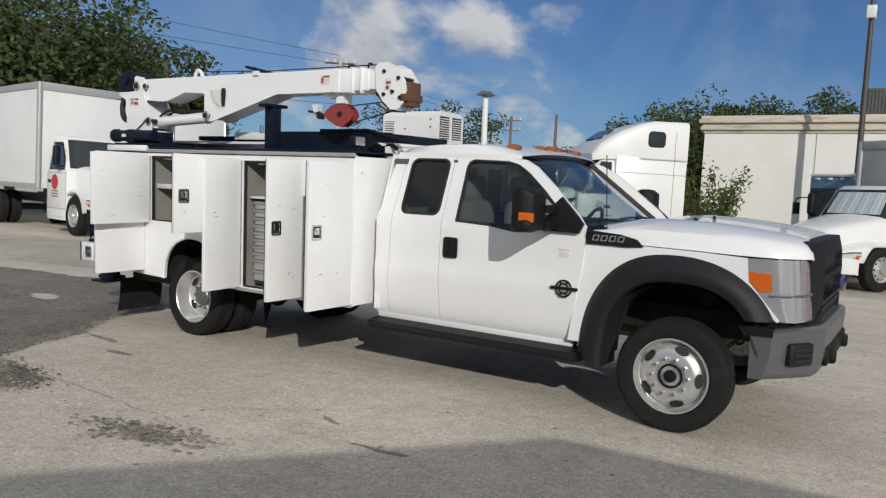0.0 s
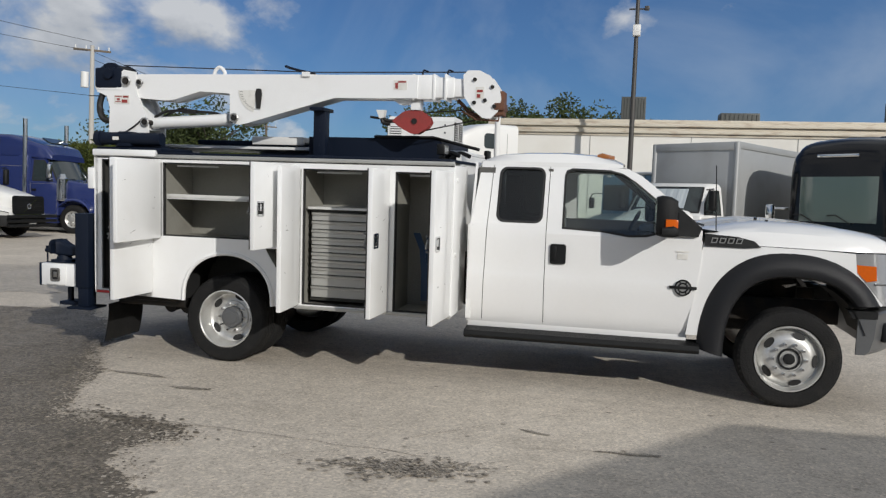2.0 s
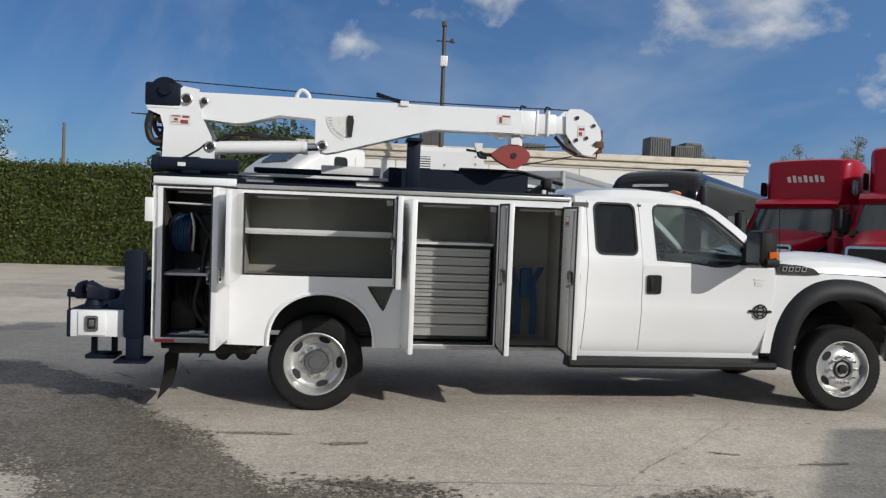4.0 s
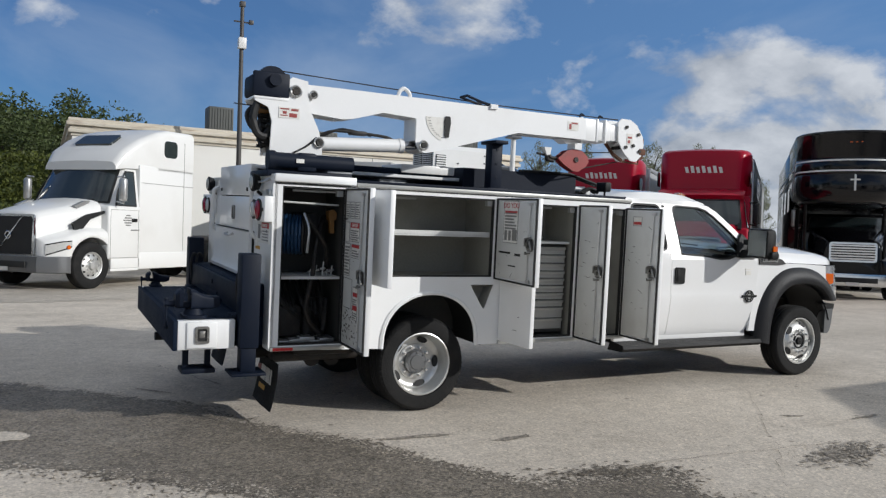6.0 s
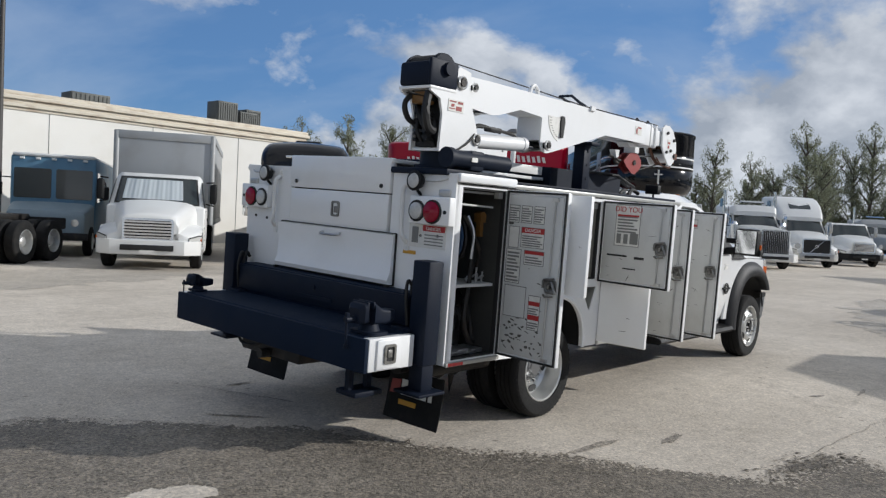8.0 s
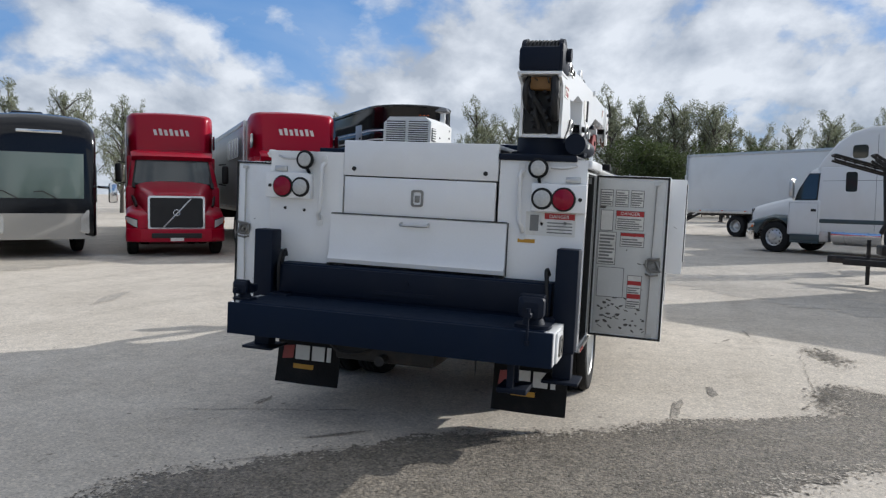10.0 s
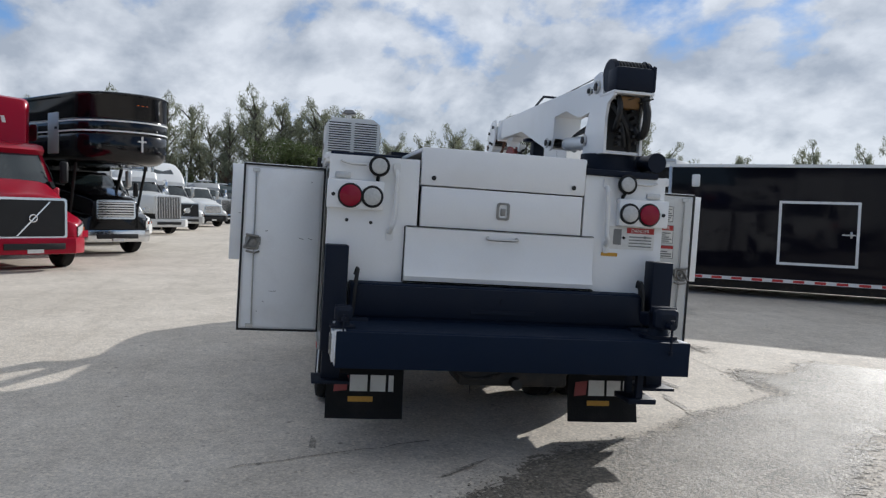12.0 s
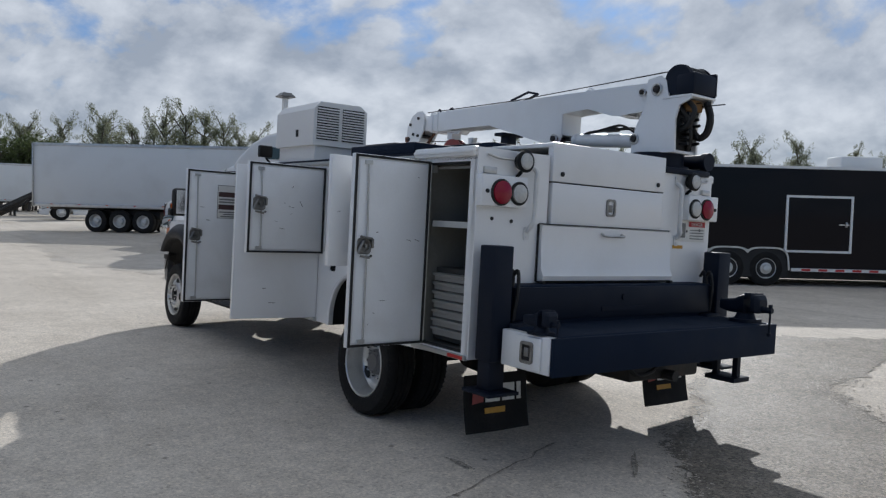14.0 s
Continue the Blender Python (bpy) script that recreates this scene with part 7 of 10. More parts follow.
def vise(s, x, size=1.0, out=0.0):
    """A bench vise on a swivel base, its screw over the deck's rear edge."""
    bm = B()
    plate(bm, rrect(x - 0.115, x + 0.115, -0.085, 0.085, 0.05), lambda px, py: (px, py, 0.0), (0, 0, 0.022))
    cyl(bm, (x, 0, 0.02), (x, 0, 0.065), 0.075, 0.058, 18)
    loft(bm, [rsec_y(x, y, w, z0, z1) for y, w, z0, z1 in ((-0.19, 0.035, 0.10, 0.135), (-0.175, 0.055, 0.075, 0.15), (-0.11, 0.06, 0.06, 0.155), (-0.06, 0.062, 0.06, 0.165), (0.0, 0.065, 0.06, 0.20), (0.03, 0.085, 0.062, 0.205))])
    loft(bm, [rsec_y(x, y, w, z0, z1) for y, w, z0, z1 in ((0.085, 0.085, 0.075, 0.205), (0.11, 0.078, 0.07, 0.20), (0.135, 0.05, 0.075, 0.17))])
    box(bm, x - 0.075, x + 0.075, 0.026, 0.040, 0.165, 0.212, 0.003)
    box(bm, x - 0.075, x + 0.075, 0.074, 0.088, 0.165, 0.212, 0.003)
    box(bm, x - 0.036, x + 0.036, 0.0, 0.12, 0.07, 0.112, 0.008)
    cyl(bm, (x, 0.13, 0.10), (x, 0.205, 0.10), 0.024, 0.02, 12)
    cyl(bm, (x, 0.19, -0.07), (x, 0.19, 0.13), 0.008, seg=8)
    for z in (-0.07, 0.13):
        cyl(bm, (x, 0.19, z - 0.012), (x, 0.19, z + 0.012), 0.015, seg=8)
    bmesh.ops.recalc_face_normals(bm, faces=bm.faces[:])
    ob = part("vise", bm, black, deck, "greasy cast-iron bench vise")
    ob.matrix_basis = Matrix.Translation((x, s * (0.97 + out), 0.83)) @ Matrix.Rotation(radians(90), 4, "Z") @ Matrix.Scale(size, 4) @ Matrix.Translation((-x, 0, 0))


vise(-1, -1.79, 1.0, 0.0)
vise(1, -1.80, 0.66, 0.11)

# what hangs in the compartments
side_r = [o for o in truck.children if o.name.startswith("body_side")][0]
bm = B()
for xc, rr in ((-1.06, 0.17),):
    lathe(bm, [(-0.10, 0.05), (-0.10, rr), (-0.085, rr), (-0.085, 0.08), (0.085, 0.08), (0.085, rr), (0.10, rr), (0.10, 0.05)], seg=28)
    bmesh.ops.transform(bm, matrix=Matrix.Translation((xc, -0.90, 1.45)) @ Matrix.Rotation(radians(70), 4, "Z"), verts=bm.verts)
reel = part("hose_reel", bm, darkmetal, side_r, "hose reel in the rear compartment")
bm = B()
for i in range(6):
    m = Matrix.Translation((-1.06, -0.90, 1.45)) @ Matrix.Rotation(radians(70), 4, "Z")
    tube(bm, [m @ Vector((0.145 * math.cos(a), -0.07 + i * 0.028, 0.145 * math.sin(a))) for a in (2 * math.pi * k / 24 for k in range(25))], 0.014, 6)
pieces("blue_hose", bm, hoseblue, reel, "blue hose wound on the reel")
bm = B()
tube(bm, arc([(-1.02, -1.08, 1.62), (-0.99, -1.12, 1.5), (-1.0, -1.12, 1.32)], 5), 0.011, 6)
for i, x in enumerate((-0.95, -0.90, -0.85, -0.81, -0.78)):
    cyl(bm, (x, -1.05 + 0.02 * (i % 2), 1.14), (x + 0.008, -1.05 + 0.02 * (i % 2), 1.19 + 0.03 * (i % 3)), 0.007, seg=8)
    cyl(bm, (x - 0.018, -1.052, 1.17 + 0.012 * (i % 3)), (x + 0.022, -1.05, 1.175 + 0.012 * (i % 3)), 0.008, seg=8)
pieces("hose_nozzle", bm, silver, side_r, "hanging hose nozzle")
bm = B()
yplate(bm, [(-0.80, 1.575), (-0.742, 1.575), (-0.738, 1.63), (-0.765, 1.655), (-0.805, 1.64)], -1.02, -0.96)
yplate(bm, [(-0.785, 1.47), (-0.752, 1.47), (-0.755, 1.58), (-0.79, 1.58)], -1.01, -0.97)
part("yellow_tool", bm, ochre, side_r, "yellow hand control hanging on a hook")
bm = B()
box(bm, -1.22, -0.73, -1.12, -0.72, 1.12, 1.14)
cyl(bm, (-1.2, -1.08, 1.70), (-0.75, -1.08, 1.69), 0.008, seg=6)
pieces("shelf", bm, inner, side_r)
bm = B()
for k in range(9):
    a = k * 1.7
    tube(bm, arc([(-1.2 + 0.05 * k, -0.80, 1.08), (-1.15 + 0.04 * k, -0.98, 0.95 - 0.03 * (k % 4)), (-1.05 + 0.03 * k, -0.92 - 0.02 * (k % 3), 0.80), (-0.95 + 0.02 * k, -0.85, 0.66)], 5), 0.016, 6)
box(bm, -1.05, -0.85, -0.95, -0.75, 1.30, 1.62, 0.03)
pieces("hose", bm, hoseblack, side_r, "black hose")
bm = B()
for k in range(5):
    box(bm, -1.18 + 0.08 * k, -1.06 + 0.08 * k, -1.08 - 0.01 * (k % 2), -0.9, 0.63, 0.645 + 0.012 * (k % 3), 0.003)
pieces("loose_tool", bm, silver, side_r, "loose tool on the compartment floor")
rc = random.Random(12)
bm = B()
box(bm, -1.19, -0.98, -0.98, -0.74, 0.66, 0.90, 0.02)
cyl(bm, (-0.90, -0.88, 0.64), (-0.90, -0.88, 0.96), 0.075, seg=16)
cyl(bm, (-0.90, -0.88, 0.96), (-0.90, -0.88, 1.02), 0.03, seg=10)
for i in range(7):
    x, z = -1.15 + 0.06 * i, 0.90 + 0.02 * rc.random()
    cyl(bm, (x, -0.9, z), (x + 0.02, -0.9 + 0.05 * rc.random(), z + 0.05), 0.012, seg=8)
tube(bm, arc([(-0.80, -0.9, 1.60), (-0.90, -1.04, 1.40), (-0.93, -1.06, 1.16), (-0.98, -1.08, 0.86), (-0.84, -1.05, 0.70), (-0.78, -0.95, 0.95)], 7), 0.02, 8)
tube(bm, arc([(-1.0, -1.02, 1.62), (-0.92, -1.05, 1.50), (-0.83, -1.05, 1.36), (-0.80, -1.0, 1.20)], 7), 0.016, 8)
pieces("pump_gear", bm, darkmetal, side_r, "greasy pump gear and hoses in the rear compartment")
# blue webbing hanging in the tall compartment
bm = B()
for x0, x1, x2 in ((1.66, 1.72, 1.74), (1.94, 1.86, 1.88)):
    loft(bm, [[(x - 0.03, -0.82, z), (x + 0.03, -0.82, z), (x + 0.03, -0.81, z), (x - 0.03, -0.81, z)] for x, z in ((x0, 1.25), (x1, 1.10), (x2, 0.9), (x2, 0.65))])
box(bm, 1.75, 1.86, -0.84, -0.80, 0.98, 1.24, 0.02)
bmesh.ops.recalc_face_normals(bm, faces=bm.faces[:])
part("safety_harness", bm, hoseblue, side_r, "dark blue harness webbing hanging on the back wall")
# twin pipes below the rear compartment
for x in (-0.80, -0.63):
    bm = B()
    tube(bm, [(x + 0.10, -0.30, 0.47), (x, -0.72, 0.43)], 0.058, 14)
    cyl(bm, (x, -0.70, 0.432), (x - 0.004, -0.735, 0.429), 0.066, seg=16)
    part("exhaust_pipe", bm, darkmetal, truck, "rusty dark exhaust pipe")


# other vehicles: x forward, the origin on the ground below the front axle
def big_wheel_meshes():
    t = B()
    lathe(t, [(-0.13, 0.29), (-0.14, 0.33), (-0.145, 0.42), (-0.12, 0.49), (-0.09, 0.51), (0.09, 0.51), (0.12, 0.49), (0.145, 0.42), (0.14, 0.33), (0.13, 0.29)], seg=40)
    r1 = B()
    lathe(r1, [(-0.13, 0.295), (-0.14, 0.29), (-0.13, 0.275), (-0.09, 0.265), (-0.10, 0.21), (-0.13, 0.16), (-0.135, 0.11), (-0.19, 0.09), (-0.20, 0.0)], seg=32)
    for i in range(10):
        a = radians(36 * i)
        cyl(r1, (0.14 * math.cos(a), -0.13, 0.14 * math.sin(a)), (0.14 * math.cos(a), -0.165, 0.14 * math.sin(a)), 0.018, seg=6)
    r2 = B()
    lathe(r2, [(-0.13, 0.295), (-0.14, 0.29), (-0.13, 0.275), (-0.05, 0.262), (0.06, 0.25), (0.085, 0.21), (0.08, 0.13), (-0.06, 0.12), (-0.08, 0.09), (-0.085, 0.0)], seg=32)
    h = B()
    for i in range(10):
        a = radians(36 * i + 18)
        m = Matrix.Rotation(a, 4, "Y") @ Matrix.Translation((0, -0.106, 0.225))
        plate(h, [(0.026 * math.cos(k), 0.022 * math.sin(k)) for k in (2 * math.pi * j / 10 for j in range(10))], lambda x, z, m=m: m @ Vector((x, z * 0.6, z)), m.to_3x3() @ Vector((0, 0.004, 0)))
    out = []
    for bm, mat in ((t, rubber), (r1, steelrim), (r2, steelrim), (h, gasket)):
        me = bpy.data.meshes.new("wheel")
        bm.to_mesh(me)
        bm.free()
        me.materials.append(mat)
        out.append(me)
    return out


BIG_TYRE, BIG_FRONT, BIG_REAR, BIG_HOLES = big_wheel_meshes()


def big_wheel(root, x, y, front=False, k=1.0):
    ob = part_mesh("wheel", BIG_TYRE, None, root)
    ob.matrix_basis = pose(x, y, 0.508 * k, 0, 0, 0 if y < 0 else 180) @ Matrix.Scale(k, 4)
    part_mesh("rim", BIG_FRONT if front else BIG_REAR, None, ob)
    if front:
        part_mesh("hand_holes", BIG_HOLES, None, ob, kind="stuff")
    return ob


def axle(root, x, hw, front=False, k=1.0):
    for s in (-1, 1):
        big_wheel(root, x, s * (hw - 0.16 * k), front, k)
        if not front:
            ob = part_mesh("wheel", BIG_TYRE, None, root)
            ob.matrix_basis = pose(x, s * (hw - 0.52 * k), 0.508 * k) @ Matrix.Scale(k, 4)


def aero_bonnet(root, paint, lower, hood, zh, hw, base, k):
    """A sloping bonnet between bulging fenders, with swept head lamps."""
    def form(x):
        q = (hood - x) / (hood - base)
        wf = hw * (0.70 + 0.30 * min(1.0, q / 0.26) ** 0.6)
        zf = zh * (0.60 + 0.14 * min(1.0, q / 0.6))
        wh = hw * (0.57 + 0.27 * q)
        zt = zh - 0.15 + 0.36 * q ** 0.85 - 0.10 * max(0.0, 1 - q / 0.05)
        low = 0.508 * k + math.sqrt(max(0.0, (0.61 * k) ** 2 - x * x)) if abs(x) < 0.61 * k else 0.62
        return wf, zf, wh, zt, min(low, zf - 0.07)
    xs = [hood - 0.02 - (hood - 0.02 - base) * (i / 24) ** 1.15 for i in range(25)]
    bm = B()
    rows = []
    for x in xs:
        wf, zf, wh, zt, low = form(x)
        zb = 0.72 if x > 0.68 * k else zf - 0.02
        half = [(wh, zb), (wh, zf + 0.45 * (zt - zf)), (wh * 0.96, zt - 0.13), (wh * 0.88, zt - 0.045), (wh * 0.72, zt), (wh * 0.35, zt + 0.03)]
        rows.append([(x, y, z) for y, z in half] + [(x, 0, zt + 0.04)] + [(x, -y, z) for y, z in half[::-1]])
    loft(bm, rows)
    bmesh.ops.recalc_face_normals(bm, faces=bm.faces[:])
    part("bonnet", bm, paint, root, smooth=40)
    for s in (-1, 1):
        bm = B()
        rows = []
        for x in xs:
            wf, zf, wh, zt, low = form(x)
            rows.append([(x, s * y, z) for y, z in ((wf - 0.16, low), (wf - 0.01, low), (wf, low + 0.03), (wf, max(low + 0.04, zf - 0.16)), (wf - 0.03, zf - 0.05), (wf - 0.10, zf), (max(wh - 0.03, wf - 0.5), zf + 0.05), (wf - 0.45, zf - 0.12))])
        loft(bm, rows)
        bmesh.ops.recalc_face_normals(bm, faces=bm.faces[:])
        part("fender", bm, lower, root, smooth=45)
        for nm, mat_, grow, out in (("lamp_housing", plastic, 0.025, 0.008), ("head_lamp", lampclear, 0.0, 0.016)):
            bm = B()
            rows = []
            for i in range(7):
                q = i / 6
                x = hood - 0.035 - 0.42 * q ** 1.2
                wf, zf, wh, zt, low = form(x)
                y = s * (wf + out)
                rows.append([(x + out, y, zf * 0.72 + 0.10 * q - grow), (x + out, y, zf * 0.90 + 0.02 * q - 0.10 * max(0.0, q - 0.6) + grow)])
            loft(bm, rows, cap=False, closed=False)
            bmesh.ops.recalc_face_normals(bm, faces=bm.faces[:])
            bmesh.ops.solidify(bm, geom=bm.faces[:], thickness=0.012)
            lamp = part(nm, bm, mat_, root)
        x = hood - 0.36
        wf, zf, wh, zt, low = form(x)
        bm = B()
        cyl(bm, (x, s * (wf - 0.02), zf * 0.80), (x, s * (wf + 0.028), zf * 0.80), 0.045, seg=12)
        part("turn_signal", bm, amber, lamp)


def conventional(name, label, m, paint, hood=1.15, zh=1.62, hw=1.2, base=-0.6, cab_len=1.35, cab_top=2.55, sleeper=0.0, top=None, trim=None, grille="mesh", box_body=None, drives=(-4.6,), k=1.0, bump=None, stacks=False, fuel=True, group="", square=False, lower=None, marks=None, fair_front=None, tank=None):
    """A bonneted truck: bonnet, cab, sleeper or box, wheels, lamps, mirrors."""
    root = thing(name, label, "truck", m, group)
    trim, bump, lower = trim or silver, bump or paint, lower or paint
    # bonnet, fenders and lamps
    if square:
        bm = B()
        loft(bm, [rsec(x, w, 0.95, z, 0.10, 0.04, 3, 0.03) for x, w, z in ((hood, 0.62, zh - 0.06), (hood - 0.03, 0.66, zh), (0.2, 0.75, zh + 0.08), (base, 0.86, zh + 0.18))])
        bmesh.ops.recalc_face_normals(bm, faces=bm.faces[:])
        part("bonnet", bm, paint, root)
        for s in (-1, 1):
            bm = B()
            rows = []
            for i in range(13):
                a = radians(-8 + 196 * i / 12)
                rows.append([(0.66 * k * math.cos(a) * 1.05, s * y, max(0.55 * k, 0.56 * k + r * math.sin(a))) for r, y in ((0.60 * k, hw * 0.60), (0.60 * k, hw), (0.64 * k, hw + 0.01), (0.70 * k, hw - 0.04), (0.72 * k, hw * 0.6))])
            loft(bm, rows)
            bmesh.ops.recalc_face_normals(bm, faces=bm.faces[:])
            part("fender", bm, paint, root)
            bm = B()
            cyl(bm, (hood - 0.15, s * (hw - 0.18), 1.12), (hood + 0.02, s * (hw - 0.18), 1.12), 0.11, 0.13, 16)
            part("head_lamp", bm, clearlens, root)
    else:
        aero_bonnet(root, paint, lower, hood, zh, hw, base, k)
    # grille
    gw, g0, g1 = (0.56, 0.72, zh - 0.05) if square else ((hw * 0.53, 0.74, zh - 0.20) if grille == "mesh" else (hw * 0.44, zh - 0.66, zh - 0.24))
    bm = B()
    plate(bm, rrect(-gw, gw, g0, g1, 0.05), lambda y, z: (hood + 0.02 - 0.05 * z * (0 if square else 0.6), y, z), (0.03, 0, 0))
    part("grille", bm, gasket if grille == "mesh" else darkmetal, root)
    bm = B()
    sheet(bm, rrect(-gw - 0.05, gw + 0.05, g0 - 0.05, g1 + 0.05, 0.07), [rrect(-gw, gw, g0, g1, 0.05)], lambda y, z: (hood + 0.03 - 0.05 * z * (0 if square else 0.6), y, z), (0.03, 0, 0))
    if grille == "bars":
        for i in range(6):
            z = g0 + (i + 0.5) * (g1 - g0) / 6
            box(bm, hood + 0.0, hood + 0.04, -gw, gw, z - 0.02, z + 0.02)
    if grille == "fine":
        for i in range(14):
            y = -gw + (i + 0.5) * 2 * gw / 14
            box(bm, hood + 0.03, hood + 0.055, y - 0.012, y + 0.012, g0, g1)
    if grille == "mesh":
        plate(bm, [(-0.34, g0 + 0.01), (-0.30, g0 + 0.01), (0.36, g1 - 0.03), (0.32, g1 - 0.03)], lambda y, z: (hood + 0.055 - 0.03 * z, y, z), (0.012, 0, 0))
        zm = (g0 + g1) / 2
        tube(bm, [(hood + 0.07 - 0.03 * zm, 0.075 * math.cos(a), zm + 0.075 * math.sin(a)) for a in (2 * math.pi * i / 20 for i in range(21))], 0.014, 6)
    part("grille_frame", bm, chrome, root)
    # bumper
    bm = B()
    rows = []
    for q in (-1, -0.92, -0.7, 0, 0.7, 0.92, 1):
        back = 0.45 * abs(q) ** 6 * k
        rows.append([(hood + dx - back, hw * q, z) for dx, z in ((0.02, 0.36), (0.14, 0.38), (0.16, 0.5), (0.14, 0.70), (0.02, 0.72))])
    loft(bm, rows)
    bmesh.ops.recalc_face_normals(bm, faces=bm.faces[:])
    part("front_bumper", bm, bump, root)
    bm = B()
    box(bm, hood + 0.13, hood + 0.165, -hw * 0.5, hw * 0.5, 0.47, 0.60, 0.01)
    part("bumper_slot", bm, gasket, root)
    bm = B()
    box(bm, hood + 0.16, hood + 0.175, -0.16, 0.16, 0.40, 0.48)
    part("plate", bm, paper, root, "blank plate")
    # cab
    cb = base - cab_len
    wsx, wsz = base - 0.45, cab_top - 0.08
    zc = zh + 0.10
    bm = B()
    box(bm, cb, base, -hw, hw, 0.62, zc, 0.05)

    def wsp(q, v, out=0.0):
        w = hw * (0.975 - 0.10 * v)
        return (base + (wsx - base) * v + out - 0.02 - 0.20 * abs(q) ** 3, w * q, zc + (wsz - zc) * v + out * 0.6)
    rows = []
    for v in (-0.06, 0.0, 0.35, 0.7, 0.97, 1.06):
        fr = [wsp(q / 8, v) for q in range(-8, 9)]
        if v > 1:
            fr = [(x - 0.12, y * 0.94, cab_top) for x, y, z in fr]
        rows.append(fr + [(cb, fr[-1][1], fr[-1][2]), (cb, fr[0][1], fr[0][2])])
    loft(bm, rows)
    bmesh.ops.recalc_face_normals(bm, faces=bm.faces[:])
    part("cab", bm, paint, root, smooth=50)
    for nm, mat_, span, v0, v1, out in (("windscreen_seal", gasket, 0.90, 0.05, 0.97, 0.006), ("windscreen", truckglass, 0.86, 0.09, 0.93, 0.014)):
        bm = B()
        loft(bm, [[wsp(span * q / 8, v, out) for q in range(-8, 9)] for v in (v0, 0.35, 0.65, v1)], cap=False, closed=False)
        bmesh.ops.recalc_face_normals(bm, faces=bm.faces[:])
        bmesh.ops.solidify(bm, geom=bm.faces[:], thickness=-0.008)
        part(nm, bm, mat_, root, smooth=50)
    bm = B()
    for s in (-0.35, 0.35):
        tube(bm, [wsp(s - 0.3, 0.07, 0.03), wsp(s + 0.25, 0.13, 0.03)], 0.012, 5)
    pieces("wiper", bm, plastic, root)
    if marks:
        bm = B()
        loft(bm, [[wsp(q / 8, 0.93, 0.02), wsp(q / 8, 0.97, 0.14), (wsp(q / 8, 1.0)[0] - 0.02, wsp(q / 8, 1.0)[1] * 1.03, cab_top + 0.10), (wsx - 0.5, wsp(q / 8, 1.0)[1] * 0.95, cab_top + 0.16), (wsx - 0.9, wsp(q / 8, 1.0)[1] * 0.9, cab_top + 0.1)] for q in range(-8, 9)])
        bmesh.ops.recalc_face_normals(bm, faces=bm.faces[:])
        part("roof_brow", bm, paint, root, smooth=50)
    for s in (-1, 1):
        bm = B()

        def side(x, z, s=s):
            return (x, s * (hw * (0.975 - 0.10 * (z - zc) / (wsz - zc)) - 0.006), z)
        zq = cab_top - 0.20
        plate(bm, [(base - 0.22, zc + 0.0), (cb + 0.12, zc + 0.0), (cb + 0.12, zq + 0.03), (wsx - 0.16, zq + 0.03), (base - 0.30, zc + 0.3)], side, (0, s * 0.012, 0))
        part("window_seal", bm, gasket, root)
        bm = B()
        plate(bm, [(base - 0.27, zc + 0.03), (cb + 0.16, zc + 0.03), (cb + 0.16, zq), (wsx - 0.18, zq), (base - 0.34, zc + 0.3)], side, (0, s * 0.020, 0))
        part("side_window", bm, truckglass, root)
        bm = B()
        sheet(bm, rect(cb + 0.08, base - 0.06, 0.66, zh + 0.02), [rect(cb + 0.087, base - 0.067, 0.667, zh + 0.013)], lambda x, z: (x, s * (hw - 0.004), z), (0, s * 0.008, 0))
        part("door_seam", bm, inkgrey, root)
        bm = B()
        box(bm, cb + 0.14, cb + 0.30, s * (hw + 0.01) - 0.015, s * (hw + 0.01) + 0.015, zh - 0.25, zh - 0.17, 0.008)
        part("door_handle", bm, plastic, root)
        bm = B()
        box(bm, base - 0.30, base - 0.15, min(s * (hw + 0.09), s * (hw + 0.27)), max(s * (hw + 0.09), s * (hw + 0.27)), zh + 0.20, zh + 0.72, 0.06, seg=3)
        tube(bm, [(base - 0.23, s * hw, zh + 0.2), (base - 0.23, s * (hw + 0.2), zh + 0.16)], 0.02, 6)
        tube(bm, [(base - 0.23, s * hw, zh + 0.74), (base - 0.23, s * (hw + 0.2), zh + 0.76)], 0.02, 6)
        part("door_mirror", bm, chrome if square else plastic if marks or box_body else silver, root)
        bm = B()
        box(bm, cb + 0.05, base - 0.1, min(s * (hw - 0.35), s * (hw - 0.02)), max(s * (hw - 0.35), s * (hw - 0.02)), 0.36, 0.42, 0.01)
        box(bm, cb + 0.02, base - 0.1, min(s * (hw - 0.2), s * (hw - 0.01)), max(s * (hw - 0.2), s * (hw - 0.01)), 0.42, 0.66, 0.02)
        part("cab_step", bm, lower, root)
    back = cb
    if sleeper:
        zt = top or 3.75
        ff = fair_front if fair_front is not None else wsx - 0.15
        bm = B()
        w2 = hw - 0.02
        rows = []
        tall = ((ff + 0.14, cab_top - 0.16, cab_top + 0.10, w2 * 0.78), (ff + 0.06, cab_top - 0.12, cab_top + 0.30, w2 * 0.78), (ff + 0.0, cab_top - 0.1, zt - 0.22, w2 * 0.80), (ff - 0.05, cab_top - 0.1, zt - 0.06, w2 * 0.83), (ff - 0.20, cab_top - 0.1, zt - 0.01, w2 * 0.92), (ff - 0.45, cab_top - 0.1, zt, w2 * 0.98), (ff - 0.7, cab_top - 0.1, zt, w2), (cb - sleeper, cab_top - 0.1, zt - 0.05, w2))
